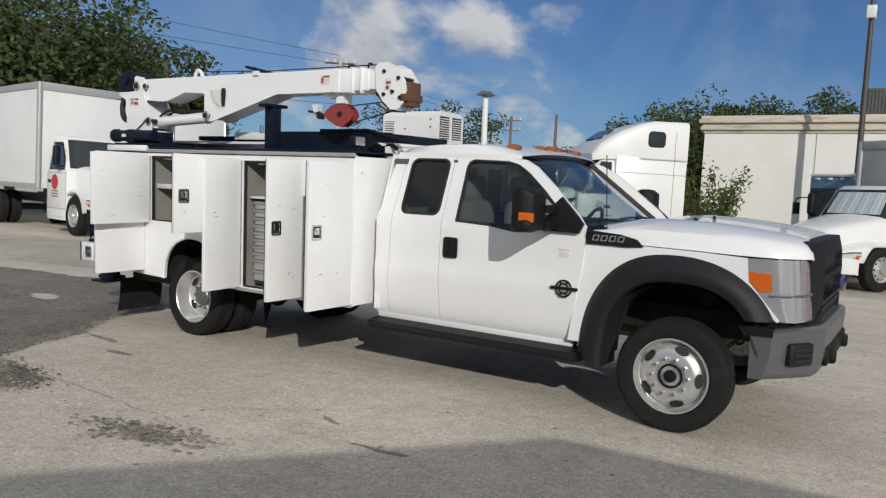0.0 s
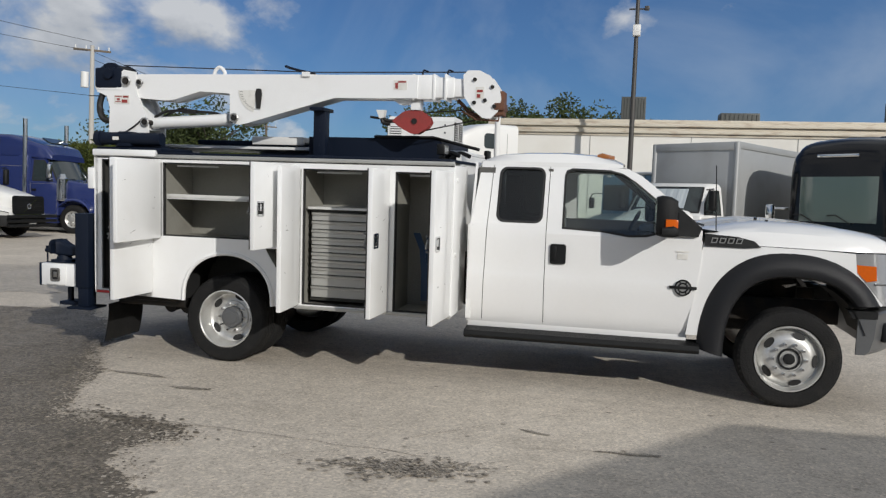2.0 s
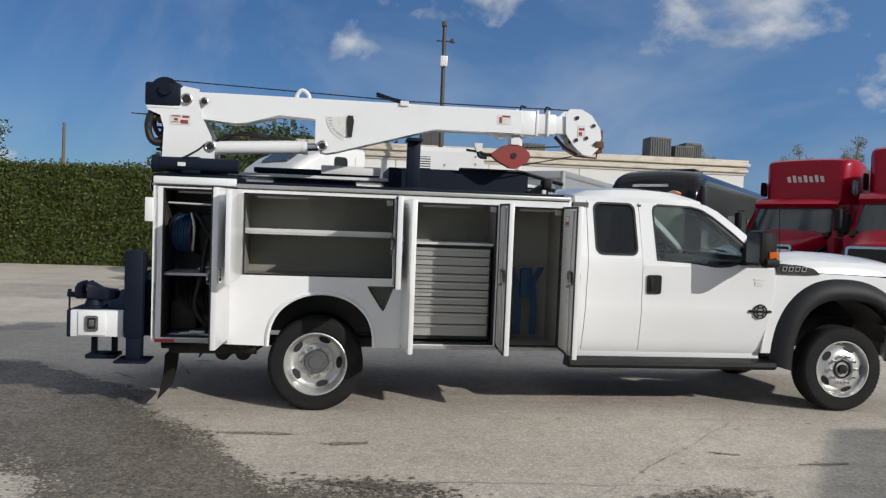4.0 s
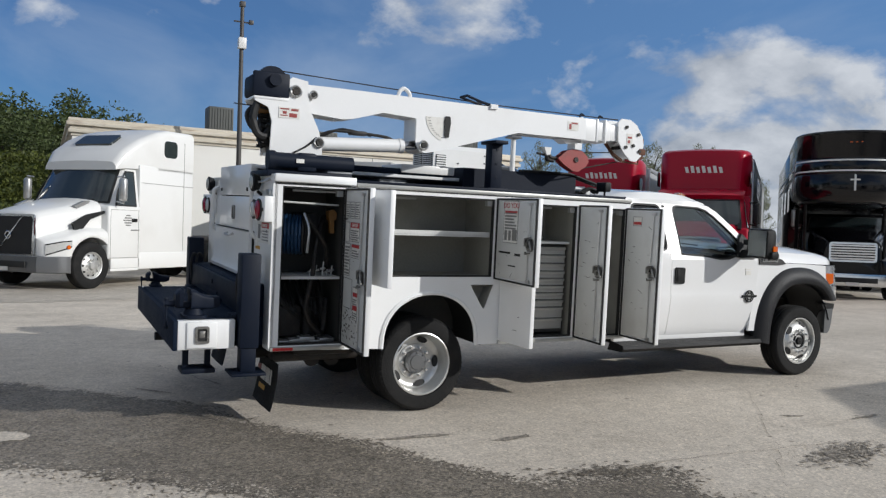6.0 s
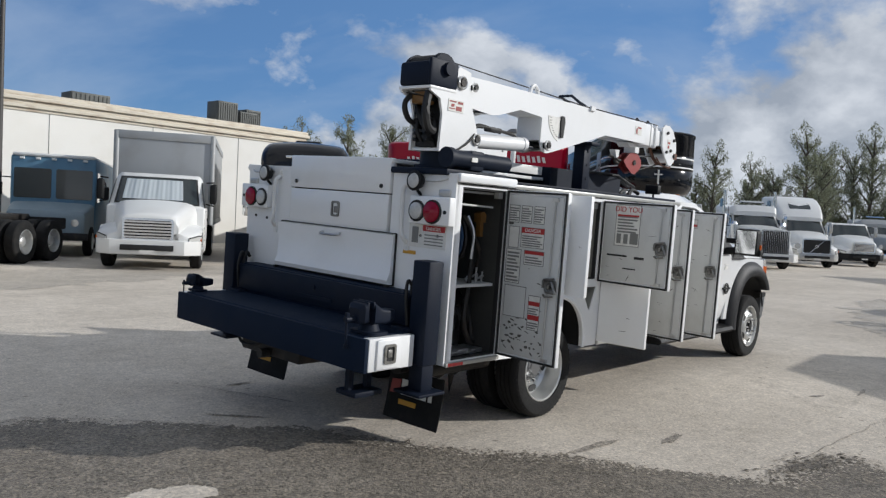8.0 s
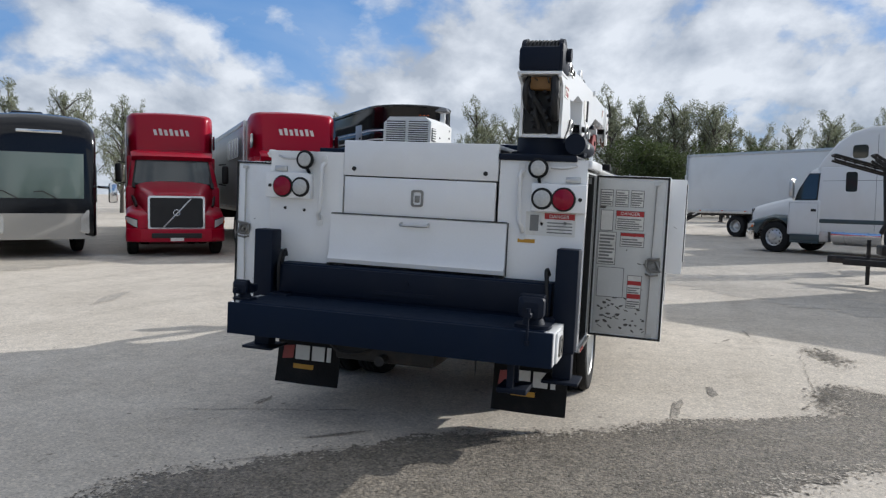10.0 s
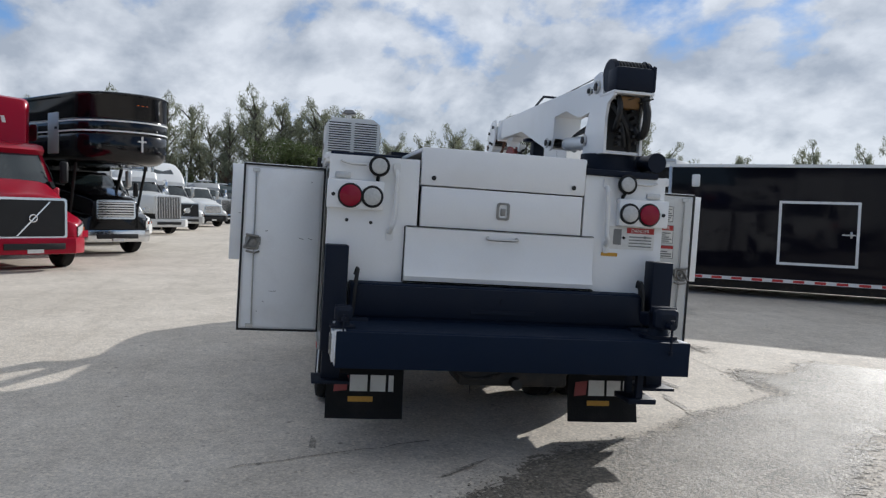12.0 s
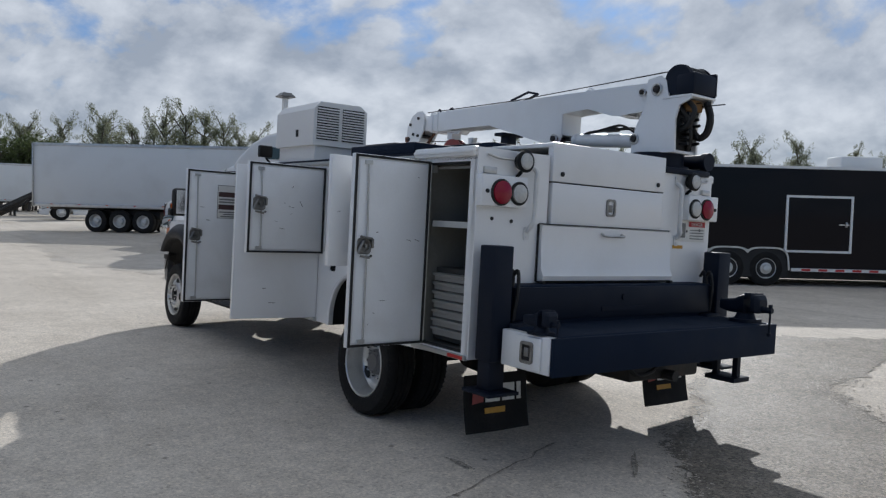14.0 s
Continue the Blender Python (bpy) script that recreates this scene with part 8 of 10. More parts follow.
        for x, z0, z1, ww in tall if marks else ((ff + 0.22, cab_top - 0.16, cab_top + 0.02, w2 * 0.86), (ff, cab_top - 0.12, cab_top + 0.32, w2 * 0.92), (ff - 0.45, cab_top - 0.1, cab_top + (zt - cab_top) * 0.66, w2 * 0.97), (ff - 0.95, cab_top - 0.1, zt - 0.10, w2), (ff - 1.35, cab_top - 0.1, zt, w2), (cb - sleeper, cab_top - 0.1, zt + 0.02, w2)):
            rows.append(rsec(x, ww, z0, z1, 0.16, 0.02, 4, 0.03))
        loft(bm, rows)
        box(bm, cb - sleeper, cb + 0.05, -w2, w2, 0.75, cab_top, 0.03)
        bmesh.ops.recalc_face_normals(bm, faces=bm.faces[:])
        part("sleeper", bm, paint, root)
        back = cb - sleeper
        for s in (-1, 1):
            bm = B()
            plate(bm, rrect(back + 0.62, back + 1.08, cab_top + 0.25, cab_top + 0.65, 0.10), lambda x, z: (x, s * (w2 - 0.012), z), (0, s * 0.02, 0))
            part("sleeper_window", bm, truckglass, root)
            bm = B()
            box(bm, back + 0.34, back + 0.352, s * w2 - 0.004, s * w2 + 0.004, 0.8, zt - 0.25)
            box(bm, back + 0.0, cb, s * w2 - 0.004, s * w2 + 0.004, cab_top - 0.42, cab_top - 0.408)
            part("panel_seam", bm, inkgrey, root)
            bm = B()
            box(bm, back, cb + 0.1, min(s * (hw - 0.3), s * (hw - 0.01)), max(s * (hw - 0.3), s * (hw - 0.01)), 1.0 if tank else 0.38, 1.16 if tank else 0.78, 0.04)
            part("side_skirt", bm, lower, root)
            if tank:
                bm = B()
                plate(bm, rrect(back + 0.9, back + 1.25, cab_top - 0.75, cab_top - 0.15, 0.08), lambda x, z: (x, s * (w2 - 0.012), z), (0, s * 0.02, 0))
                part("sleeper_window", bm, truckglass, root)
                bm = B()
                cyl(bm, (tank[0], s * (hw - 0.34), 0.66), (tank[1], s * (hw - 0.34), 0.66), 0.32, seg=24)
                for xx in (tank[0] + (tank[1] - tank[0]) * q for q in (0.25, 0.75)):
                    cyl(bm, (xx - 0.03, s * (hw - 0.34), 0.66), (xx + 0.03, s * (hw - 0.34), 0.66), 0.335, seg=24)
                part("fuel_tank", bm, chrome, root)
                bm = B()
                box(bm, tank[1] + 0.08, tank[1] + 0.75, min(s * (hw - 0.3), s * (hw - 0.03)), max(s * (hw - 0.3), s * (hw - 0.03)), 0.42, 0.95, 0.05)
                part("tool_box", bm, silver, root)
        if marks:
            for i in range(7):
                y0 = 0.50 - i * 0.145
                bm = B()
                plate(bm, [(y0, 0.0), (y0 - 0.085, 0.0), (y0 - 0.125, 0.19 if i % 2 else 0.16), (y0 - 0.04, 0.19 if i % 2 else 0.16)], lambda y, z: (ff + 0.012 - 0.03 * z, y, cab_top + 0.62 + z), (0.03, 0, 0))
                part("roof_mark", bm, marks, root, "slanting white bar")
        else:
            bm = B()
            plate(bm, rrect(-0.55, 0.55, 0, 0.28, 0.05), lambda y, z: (ff - 0.14 - 1.25 * z, y, cab_top + 0.425 + (zt - cab_top) * z * 0.95), (0.02, 0, 0.045))
            part("roof_window", bm, truckglass, root)
    # frame, tanks, wheels
    bm = B()
    tail = min(drives) - 0.8
    for s in (-1, 1):
        box(bm, tail, hood - 0.2, s * 0.42 - 0.05, s * 0.42 + 0.05, 0.72, 0.98, 0.01)
    box(bm, -0.1, 0.1, -hw + 0.3, hw - 0.3, 0.42, 0.6, 0.02)
    for d in drives:
        box(bm, d - 0.12, d + 0.12, -hw + 0.3, hw - 0.3, 0.42, 0.62, 0.04)
    if not box_body:
        box(bm, drives[-1] - 0.2, drives[0] + 0.4, -0.5, 0.5, 0.98, 1.14, 0.04)
    part("chassis", bm, darkmetal, root)
    if fuel and not box_body:
        for s in (-1, 1):
            bm = B()
            cyl(bm, (back - 0.1, s * (hw - 0.36), 0.66), (min(back - 0.5, cb - 0.6), s * (hw - 0.36), 0.66), 0.29, seg=20)
            part("fuel_tank", bm, chrome, root)
    if stacks:
        for s in (-1, 1):
            bm = B()
            cyl(bm, (cb - 0.12, s * (hw + 0.02), 0.9), (cb - 0.12, s * (hw + 0.02), 3.6 if stacks is True else stacks), 0.075, seg=14)
            part("exhaust_stack", bm, chrome, root)
            bm = B()
            lathe_pts = [(0.0, 0.16), (0.03, 0.18), (0.78, 0.18), (0.82, 0.14), (0.95, 0.09)]
            for (za, ra), (zb_, rb_) in zip(lathe_pts, lathe_pts[1:]):
                cyl(bm, (base + 0.12, s * (hw - 0.06), 1.15 + za), (base + 0.12, s * (hw - 0.06), 1.15 + zb_), ra, rb_, 18)
            part("air_cleaner", bm, chrome, root)
    if stacks or square:
        for i in range(5):
            bm = B()
            box(bm, wsx - 0.1, wsx + 0.02, -0.7 + i * 0.35 - 0.06, -0.7 + i * 0.35 + 0.06, cab_top, cab_top + 0.07, 0.02)
            part("roof_lamp", bm, chrome, root)
    axle(root, 0, hw, True, k)
    for d in drives:
        axle(root, d, hw, False, k)
    if box_body:
        x1, ln, z0, zt, bw, wall, frame_mat = box_body
        bm = B()
        box(bm, x1 - ln, x1, -bw, bw, z0, zt, 0.02)
        part("box_body", bm, wall, root)
        bm = B()
        for s in (-1, 1):
            box(bm, x1 - ln - 0.01, x1 + 0.01, s * bw - 0.03, s * bw + 0.03, zt - 0.16, zt + 0.02, 0.012)
            box(bm, x1 - ln - 0.01, x1 + 0.01, s * bw - 0.025, s * bw + 0.025, z0 - 0.02, z0 + 0.12, 0.012)
            cyl(bm, (x1 - 0.03, s * (bw - 0.03), z0), (x1 - 0.03, s * (bw - 0.03), zt), 0.075, seg=12)
        box(bm, x1 - 0.03, x1 + 0.03, -bw, bw, zt - 0.20, zt + 0.02, 0.02)
        pieces("box_rail", bm, frame_mat, root)
    return root


def semi_trailer(name, label, m, length=15.5, zt=4.0, wall=None, axles=(-12.6, -13.9), hw=1.29, group=""):
    """Origin on the ground below the front end."""
    root = thing(name, label, "trailer", m, group)
    bm = B()
    box(bm, -length, 0, -hw, hw, 1.18, zt, 0.02)
    part("trailer_box", bm, wall or boxwhite, root)
    bm = B()
    for s in (-1, 1):
        box(bm, -length - 0.01, 0.01, s * hw - 0.02, s * hw + 0.02, 1.10, 1.26, 0.01)
        box(bm, -length - 0.01, 0.01, s * hw - 0.02, s * hw + 0.02, zt - 0.12, zt + 0.02, 0.01)
        box(bm, -0.02, 0.03, s * hw - 0.06, s * hw + 0.02, 1.1, zt, 0.02)
        box(bm, -length - 0.03, -length + 0.02, s * hw - 0.08, s * hw + 0.02, 1.1, zt, 0.02)
    pieces("trailer_rail", bm, silver, root)
    for i in range(int(length / 1.3)):
        bm = B()
        box(bm, -0.9 - i * 1.3, -0.78 - i * 1.3, -hw - 0.026, hw + 0.026, 1.2, 1.235)
        part("marker", bm, amber if i % 2 else tape, root)
    bm = B()
    for s in (-1, 1):
        box(bm, -length + 0.3, -0.5, s * 0.45 - 0.06, s * 0.45 + 0.06, 0.98, 1.18)
        box(bm, -2.95, -2.8, s * 0.7 - 0.06, s * 0.7 + 0.06, 0.05, 1.1)
        box(bm, -3.0, -2.75, s * 0.7 - 0.12, s * 0.7 + 0.12, 0.0, 0.05)
    box(bm, axles[-1] - 0.6, axles[0] + 0.6, -0.8, 0.8, 0.62, 0.98, 0.03)
    part("undercarriage", bm, darkmetal, root)
    for a in axles:
        axle(root, a, hw - 0.03)
    return root


truckglass = material("dark_truck_glass", (0.022, 0.031, 0.032), 0.05, vary=0.2, coat=0.8)
sunshade = material("silver_sunshade", (0.55, 0.60, 0.62), 0.3, metal=0.2, vary=0.2, scale=3, stretch=(1, 2, 0.5))


def at(x, y, heading, z=0.0):
    return pose(x, y, z, 0, 0, heading)


def from_near(px, py, heading, lx, ly):
    """The pose that brings the local point (lx, ly) to (px, py)."""
    a = radians(heading)
    return at(px - (lx * math.cos(a) - ly * math.sin(a)), py - (lx * math.sin(a) + ly * math.cos(a)), heading)


# white sleeper tractor in front of the hall
conventional("semi_tractor", "white sleeper semi tractor parked with black grille", from_near(-0.11, 13.02, 222, -2.3, 1.2), vanwhite, hood=1.02, zh=1.72, hw=1.24, base=-0.42, cab_len=1.0, cab_top=2.80, sleeper=1.83, top=3.72, bump=gunmetal, drives=(-4.85, -6.15), trim=silver, group="parked trucks")
semi = bpy.data.objects["semi_tractor"]
bm = B()
for i in range(5):
    box(bm, -1.16 + 0.04 * abs(i - 2), -0.86 - 0.04 * abs(i - 2), 1.238, 1.246, 1.60 - i * 0.055, 1.628 - i * 0.055)
box(bm, -1.36, -1.1, 1.238, 1.246, 1.27, 1.30)
pieces("door_print", bm, inkgrey, semi, "illegible grey door lettering")
for s in (-1, 1):
    bm = B()
    plate(bm, [(0.34, 1.40), (0.02, 1.60), (-0.40, 1.70), (-0.40, 1.64), (-0.06, 1.50), (0.10, 1.30), (0.28, 1.24)], lambda x, z: (x, s * (1.02 - 0.20 * x), z), (0, s * 0.05, 0))
    part("bonnet_vent", bm, plastic, semi, "black swept bonnet vent")
    bm = B()
    plate(bm, [(0.18, 1.78), (-0.12, 1.90), (-0.24, 1.90), (-0.20, 1.85), (0.10, 1.73)], lambda x, z: (x, s * 0.78, z), (0, s * 0.10, 0))
    part("bonnet_mirror", bm, silver, semi, "small bonnet mirror")
# red day-cab tractors with tall fairings
for px, py, lab in ((10.44, 10.61, "red semi tractor with tall roof fairing and white bars"), (10.86, 6.81, "red semi tractor coupled to a silver trailer")):
    conventional("semi_tractor", lab, from_near(px, py, 219, 1.12, 0), red, hood=1.10, zh=1.70, hw=1.22, base=-0.45, cab_len=1.15, cab_top=2.66, sleeper=1.15, top=3.92, bump=red, drives=(-4.3, -5.6), marks=paper, group="parked trucks", fair_front=-1.72)
    rt_ = [o for o in bpy.data.objects if o.name.startswith("semi_tractor") and o.parent is None][-1]
    for s in (-1, 1):
        bm = B()
        plate(bm, [(0.40, 1.30), (-0.02, 1.50), (-0.30, 1.56), (-0.24, 1.46), (0.30, 1.20)], lambda x, z: (x, s * (0.99 - 0.17 * x), z), (0, s * 0.05, 0))
        part("bonnet_vent", bm, plastic, rt_, "black bonnet vent")
        bm = B()
        plate(bm, [(-0.30, 1.78), (-0.46, 1.92), (-0.62, 1.92), (-0.50, 1.74)], lambda x, z: (x, s * 0.98, z), (0, s * 0.08, 0))
        part("cowl_vent", bm, plastic, rt_)
        for i in range(5):
            bm = B()
            box(bm, -1.42 + i * 0.10, -1.35 + i * 0.10, s * 1.222 - 0.006, s * 1.222 + 0.006, 1.36, 1.45)
            part("door_mark", bm, paper, rt_)
semi_trailer("semi_trailer", "silver-grey dry van trailer behind the red tractor", from_near(10.86, 6.81, 219, 4.4, 0), 15.0, 3.78, boxgrey, hw=1.2, group="parked trailers")
semi_trailer("semi_trailer", "silver-grey dry van trailer behind the red tractor", from_near(10.44, 10.61, 219, 4.7, 0), 15.0, 3.75, boxgrey, hw=1.2, group="parked trailers")
trl = [o for o in bpy.data.objects if o.name.startswith("semi_trailer") and o.parent is None][0]
bm = B()
for i in range(7):
    box(bm, -1.0 - i * 0.42, -0.7 - i * 0.42, 1.288, 1.298, 2.75, 3.35, 0.004)
    box(bm, -1.0 - i * 0.42, -0.7 - i * 0.42, -1.298, -1.288, 2.75, 3.35, 0.004)
pieces("side_mark", bm, navy, trl, "faded blue bars in place of lettering")
# white box truck with a silver-grey body
conventional("box_truck", "white bonneted box truck with silver-grey box body", from_near(3.3, 13.94, 236, 0, -1.1), vanwhite, hood=1.15, zh=1.40, hw=1.16, base=-0.35, cab_len=1.25, cab_top=2.32, grille="bars", box_body=(-1.95, 6.8, 1.05, 3.45, 1.25, boxgrey, boxgrey), drives=(-5.4,), k=0.95, group="parked trucks")
bt = bpy.data.objects["box_truck"]
bm = B()
loft(bm, [[(-0.35 - 0.45 * v + 0.020 - 0.20 * abs(q) ** 3 + 0.006 * math.sin(q * 23) + 0.005 * math.sin(q * 61 + 1), 1.16 * (0.975 - 0.10 * v) * q, 1.512 + 0.74 * v) for q in (-0.74 + 0.026 * i for i in range(51))] for v in (0.2, 0.55, 0.88)], cap=False, closed=False)
part("sunshade", bm, sunshade, bt, "crinkled silver sunshade behind the windscreen")


def step_van(m):
    root = thing("step_van", "faded blue step van with grey bonnet", "van", m, "parked trucks")
    hw = 1.1
    bm = B()
    box(bm, -5.6, -0.35, -hw, hw, 0.55, 2.75, 0.10)
    part("van_body", bm, bluepaint, root)
    bm = B()
    box(bm, -5.5, -0.3, -hw + 0.05, hw - 0.05, 2.70, 2.80, 0.05)
    for i in range(5):
        box(bm, -0.36, -0.28, -0.8 + i * 0.4 - 0.06, -0.8 + i * 0.4 + 0.06, 2.62, 2.68, 0.01)
    part("roof_cap", bm, whitemetal, root)
    bm = B()
    loft(bm, [rsec(x, w, 0.55, z, 0.12, 0.05, 3, 0.02) for x, w, z in ((0.85, 0.85, 1.10), (0.78, 0.95, 1.22), (0.2, 1.02, 1.35), (-0.4, 1.06, 1.45))])
    bmesh.ops.recalc_face_normals(bm, faces=bm.faces[:])
    part("bonnet", bm, vanhood, root)
    for s in (-1, 1):
        bm = B()
        plate(bm, rrect(min(s * 0.06, s * 1.0), max(s * 0.06, s * 1.0), 1.55, 2.38, 0.05), lambda y, z: (-0.36, y, z), (0.025, 0, 0))
        part("windscreen", bm, truckglass, root)
        bm = B()
        plate(bm, rrect(-1.2, -0.55, 1.5, 2.35, 0.05), lambda x, z: (x, s * (hw - 0.01), z), (0, s * 0.02, 0))
        part("side_window", bm, truckglass, root)
        bm = B()
        cyl(bm, (0.8, s * 0.72, 0.92), (0.87, s * 0.72, 0.92), 0.10, seg=16)
        part("head_lamp", bm, clearlens, root)
        bm = B()
        tube(bm, arc([(-0.5, s * hw, 2.1), (-0.2, s * (hw + 0.25), 2.05), (-0.2, s * (hw + 0.25), 1.6)], 4), 0.02, 6)
        box(bm, -0.24, -0.17, s * (hw + 0.25) - 0.1, s * (hw + 0.25) + 0.1, 1.6, 1.95, 0.02)
        part("door_mirror", bm, plastic, root)
    bm = B()
    box(bm, 0.80, 1.0, -1.05, 1.05, 0.45, 0.65, 0.03)
    part("front_bumper", bm, darkmetal, root)
    bm = B()
    plate(bm, rrect(-0.5, 0.5, 0.75, 1.05, 0.03), lambda y, z: (0.83, y, z), (0.03, 0, 0))
    part("grille", bm, darkmetal, root)
    axle(root, 0.0, hw, True, 0.8)
    axle(root, -4.0, hw, False, 0.8)


step_van(from_near(2.79, 18.73, 240, -0.4, -1.1))


def motorhome(m):
    """Origin on the ground below the front."""
    root = thing("motorhome", "black coach motorhome with silver lower front and closed curtains", "motorhome", m)
    hw = 1.27
    bm = B()
    loft(bm, [rsec(x, w, z0, z, 0.42, 0.08, 6, 0.05) for x, w, z0, z in ((0.0, hw * 0.90, 0.55, 2.85), (-0.05, hw * 0.94, 0.50, 3.08), (-0.16, hw * 0.97, 0.47, 3.26), (-0.38, hw * 0.99, 0.45, 3.41), (-0.75, hw, 0.42, 3.50), (-1.1, hw, 0.42, 3.52), (-11.0, hw, 0.42, 3.52))])
    bmesh.ops.recalc_face_normals(bm, faces=bm.faces[:])
    part("coach_body", bm, rvblack, root)
    bm = B()
    loft(bm, [[(0.035 - 0.12 * (abs(y) / hw) ** 4, y, z) for y in [hw * 0.93 * q / 8 for q in range(-8, 9)]] for z in (1.45, 2.55)], cap=False, closed=False)
    bmesh.ops.recalc_face_normals(bm, faces=bm.faces[:])
    bmesh.ops.solidify(bm, geom=bm.faces[:], thickness=0.02)
    part("windscreen", bm, rvglass, root, "greenish windscreen with closed curtains")
    bm = B()
    loft(bm, [[(0.05 - 0.16 * (abs(y) / hw) ** 4, y, z) for y in [hw * 0.95 * q / 8 for q in range(-8, 9)]] for z in (0.45, 1.08)], cap=False, closed=False)
    bmesh.ops.recalc_face_normals(bm, faces=bm.faces[:])
    bmesh.ops.solidify(bm, geom=bm.faces[:], thickness=0.03)
    part("front_mask", bm, rvsilver, root, "silver lower front mask")
    for s in (-1, 1):
        bm = B()
        loft(bm, [[(0.075 - 0.16 * y ** 4, s * hw * y, z0), (0.075 - 0.16 * y ** 4, s * hw * y, z1)] for y, z0, z1 in ((0.66, 0.62, 0.98), (0.78, 0.58, 1.16), (0.93, 0.66, 1.22))], cap=False, closed=False)
        bmesh.ops.recalc_face_normals(bm, faces=bm.faces[:])
        bmesh.ops.solidify(bm, geom=bm.faces[:], thickness=0.03)
        part("head_lamp", bm, clearlens, root)
        bm = B()
        tube(bm, arc([(-0.1, s * hw, 1.75), (0.25, s * (hw + 0.25), 1.72), (0.28, s * (hw + 0.28), 1.6)], 4), 0.035, 8)
        box(bm, 0.18, 0.34, s * (hw + 0.28) - 0.1, s * (hw + 0.28) + 0.1, 1.35, 1.85, 0.05)
        part("door_mirror", bm, chrome, root)
        for x0, x1, z0, z1 in ((-1.0, -0.35, 1.35, 2.3), (-2.6, -1.6, 1.7, 2.4), (-5.0, -3.6, 1.7, 2.4), (-8.0, -6.6, 1.7, 2.4)):
            bm = B()
            plate(bm, rrect(x0, x1, z0, z1, 0.08), lambda x, z: (x, s * (hw - 0.005), z), (0, s * 0.02, 0))
            part("side_window", bm, truckglass if x0 < -1.5 else rvglass, root)
        bm = B()
        for kk in range(4):
            tube(bm, arc([(-1.2, s * (hw + 0.004), 0.8 + 0.07 * kk), (-3.0, s * (hw + 0.004), 1.0 + 0.12 * kk), (-6.0, s * (hw + 0.004), 0.9 + 0.1 * kk)], 8), 0.02, 4)
        pieces("side_stripe", bm, rvsilver, root)
    bm = B()
    box(bm, -0.08, 0.02, -0.55, 0.45, 3.02, 3.10, 0.02)
    part("roof_lamp_bar", bm, chrome, root)
    bm = B()
    for y in (-0.5, 0.35):
        tube(bm, [(0.07, y, 1.42), (0.06, y - 0.35, 1.62), (0.055, y - 0.55, 1.6)], 0.015, 6)
    pieces("wiper", bm, gasket, root)
    bm = B()
    box(bm, -4.0, -3.0, -0.4, 0.4, 3.56, 3.8, 0.06)
    part("roof_unit", bm, rvblack, root)
    axle(root, -2.3, hw - 0.02, True)
    axle(root, -8.5, hw - 0.02, False)


motorhome(from_near(8.5, 13.0, 231, 0, 0))


def gooseneck_rig(m):
    """A dark truck below the overhanging nose of a black horse trailer. Origin below the nose's front."""
    root = thing("gooseneck_trailer", "black horse trailer with rounded overhanging nose and silver stripes", "trailer", m)
    hw, depth = 1.28, 1.25

    def plan(out, back=-4.8):
        """Outline from above: straight sides and a half-round front."""
        w = hw + out
        return [(back, w)] + [(-depth + (depth + out) * math.cos(a), w * math.sin(a)) for a in (math.pi * (0.5 - i / 24) for i in range(25))] + [(back, -w)]
    bm = B()
    loft(bm, [[(x, y, z) for x, y in plan(out)] for z, out in ((2.47, -0.42), (2.51, -0.24), (2.58, -0.12), (2.70, -0.04), (2.85, 0.0), (3.20, 0.0), (3.22, -0.012), (3.24, 0.0), (3.60, 0.0), (3.62, -0.012), (3.64, 0.0), (4.16, 0.0), (4.20, 0.025), (4.26, 0.025), (4.29, -0.02))])
    box(bm, -14.0, -4.75, -hw, hw, 0.98, 4.29, 0.03)
    bmesh.ops.recalc_face_normals(bm, faces=bm.faces[:])
    part("trailer_shell", bm, rvblack, root)
    for z in (3.28, 3.54):
        bm = B()
        loft(bm, [[(x, y, z), (x, y, z + 0.04)] for x, y in plan(0.012, -13.8)], cap=False, closed=False)
        bmesh.ops.recalc_face_normals(bm, faces=bm.faces[:])
        bmesh.ops.solidify(bm, geom=bm.faces[:], thickness=0.01)
        part("silver_stripe", bm, whitemetal, root)
    bm = B()
    box(bm, 0.0, 0.03, -0.022, 0.022, 2.80, 3.20)
    box(bm, 0.0, 0.031, -0.11, 0.11, 3.05, 3.09)
    part("cross_mark", bm, paper, root, "white cross on the nose")
    for i in range(3):
        bm = B()
        box(bm, -0.02, 0.022, -0.12 + i * 0.12 - 0.025, -0.12 + i * 0.12 + 0.025, 3.98, 4.0)
        part("nose_lamp", bm, amber, root)
    for s in (-1, 1):
        bm = B()
        box(bm, -2.45, -1.85, s * (hw + 0.006) - 0.012, s * (hw + 0.006) + 0.012, 2.72, 3.80, 0.008)
        door = part("nose_door", bm, boxgrey, root, "pale grey door in the side of the nose")
        bm = B()
        box(bm, -2.02, -1.92, s * (hw + 0.03) - 0.015, s * (hw + 0.03) + 0.015, 3.36, 3.42, 0.008)
        part("door_latch", bm, plastic, door)
    bm = B()
    for s in (-1, 1):
        cyl(bm, (-1.9, s * 0.95, 1.15), (-1.5, s * 1.0, 2.5), 0.04, seg=8)
        cyl(bm, (-3.6, s * 1.1, 1.0), (-3.0, s * 1.1, 2.45), 0.05, seg=8)
    pieces("nose_strut", bm, plastic, root)
    for a in (-10.0, -11.1):
        axle(root, a, hw - 0.1, False, 0.8)
    for s in (-1, 1):
        for i in range(3):
            bm = B()
            plate(bm, rrect(-5.0 - i * 2.2, -4.0 - i * 2.2, 2.4, 3.1, 0.06), lambda x, z: (x, s * (hw - 0.004), z), (0, s * 0.02, 0))
            part("side_window", bm, truckglass, root)


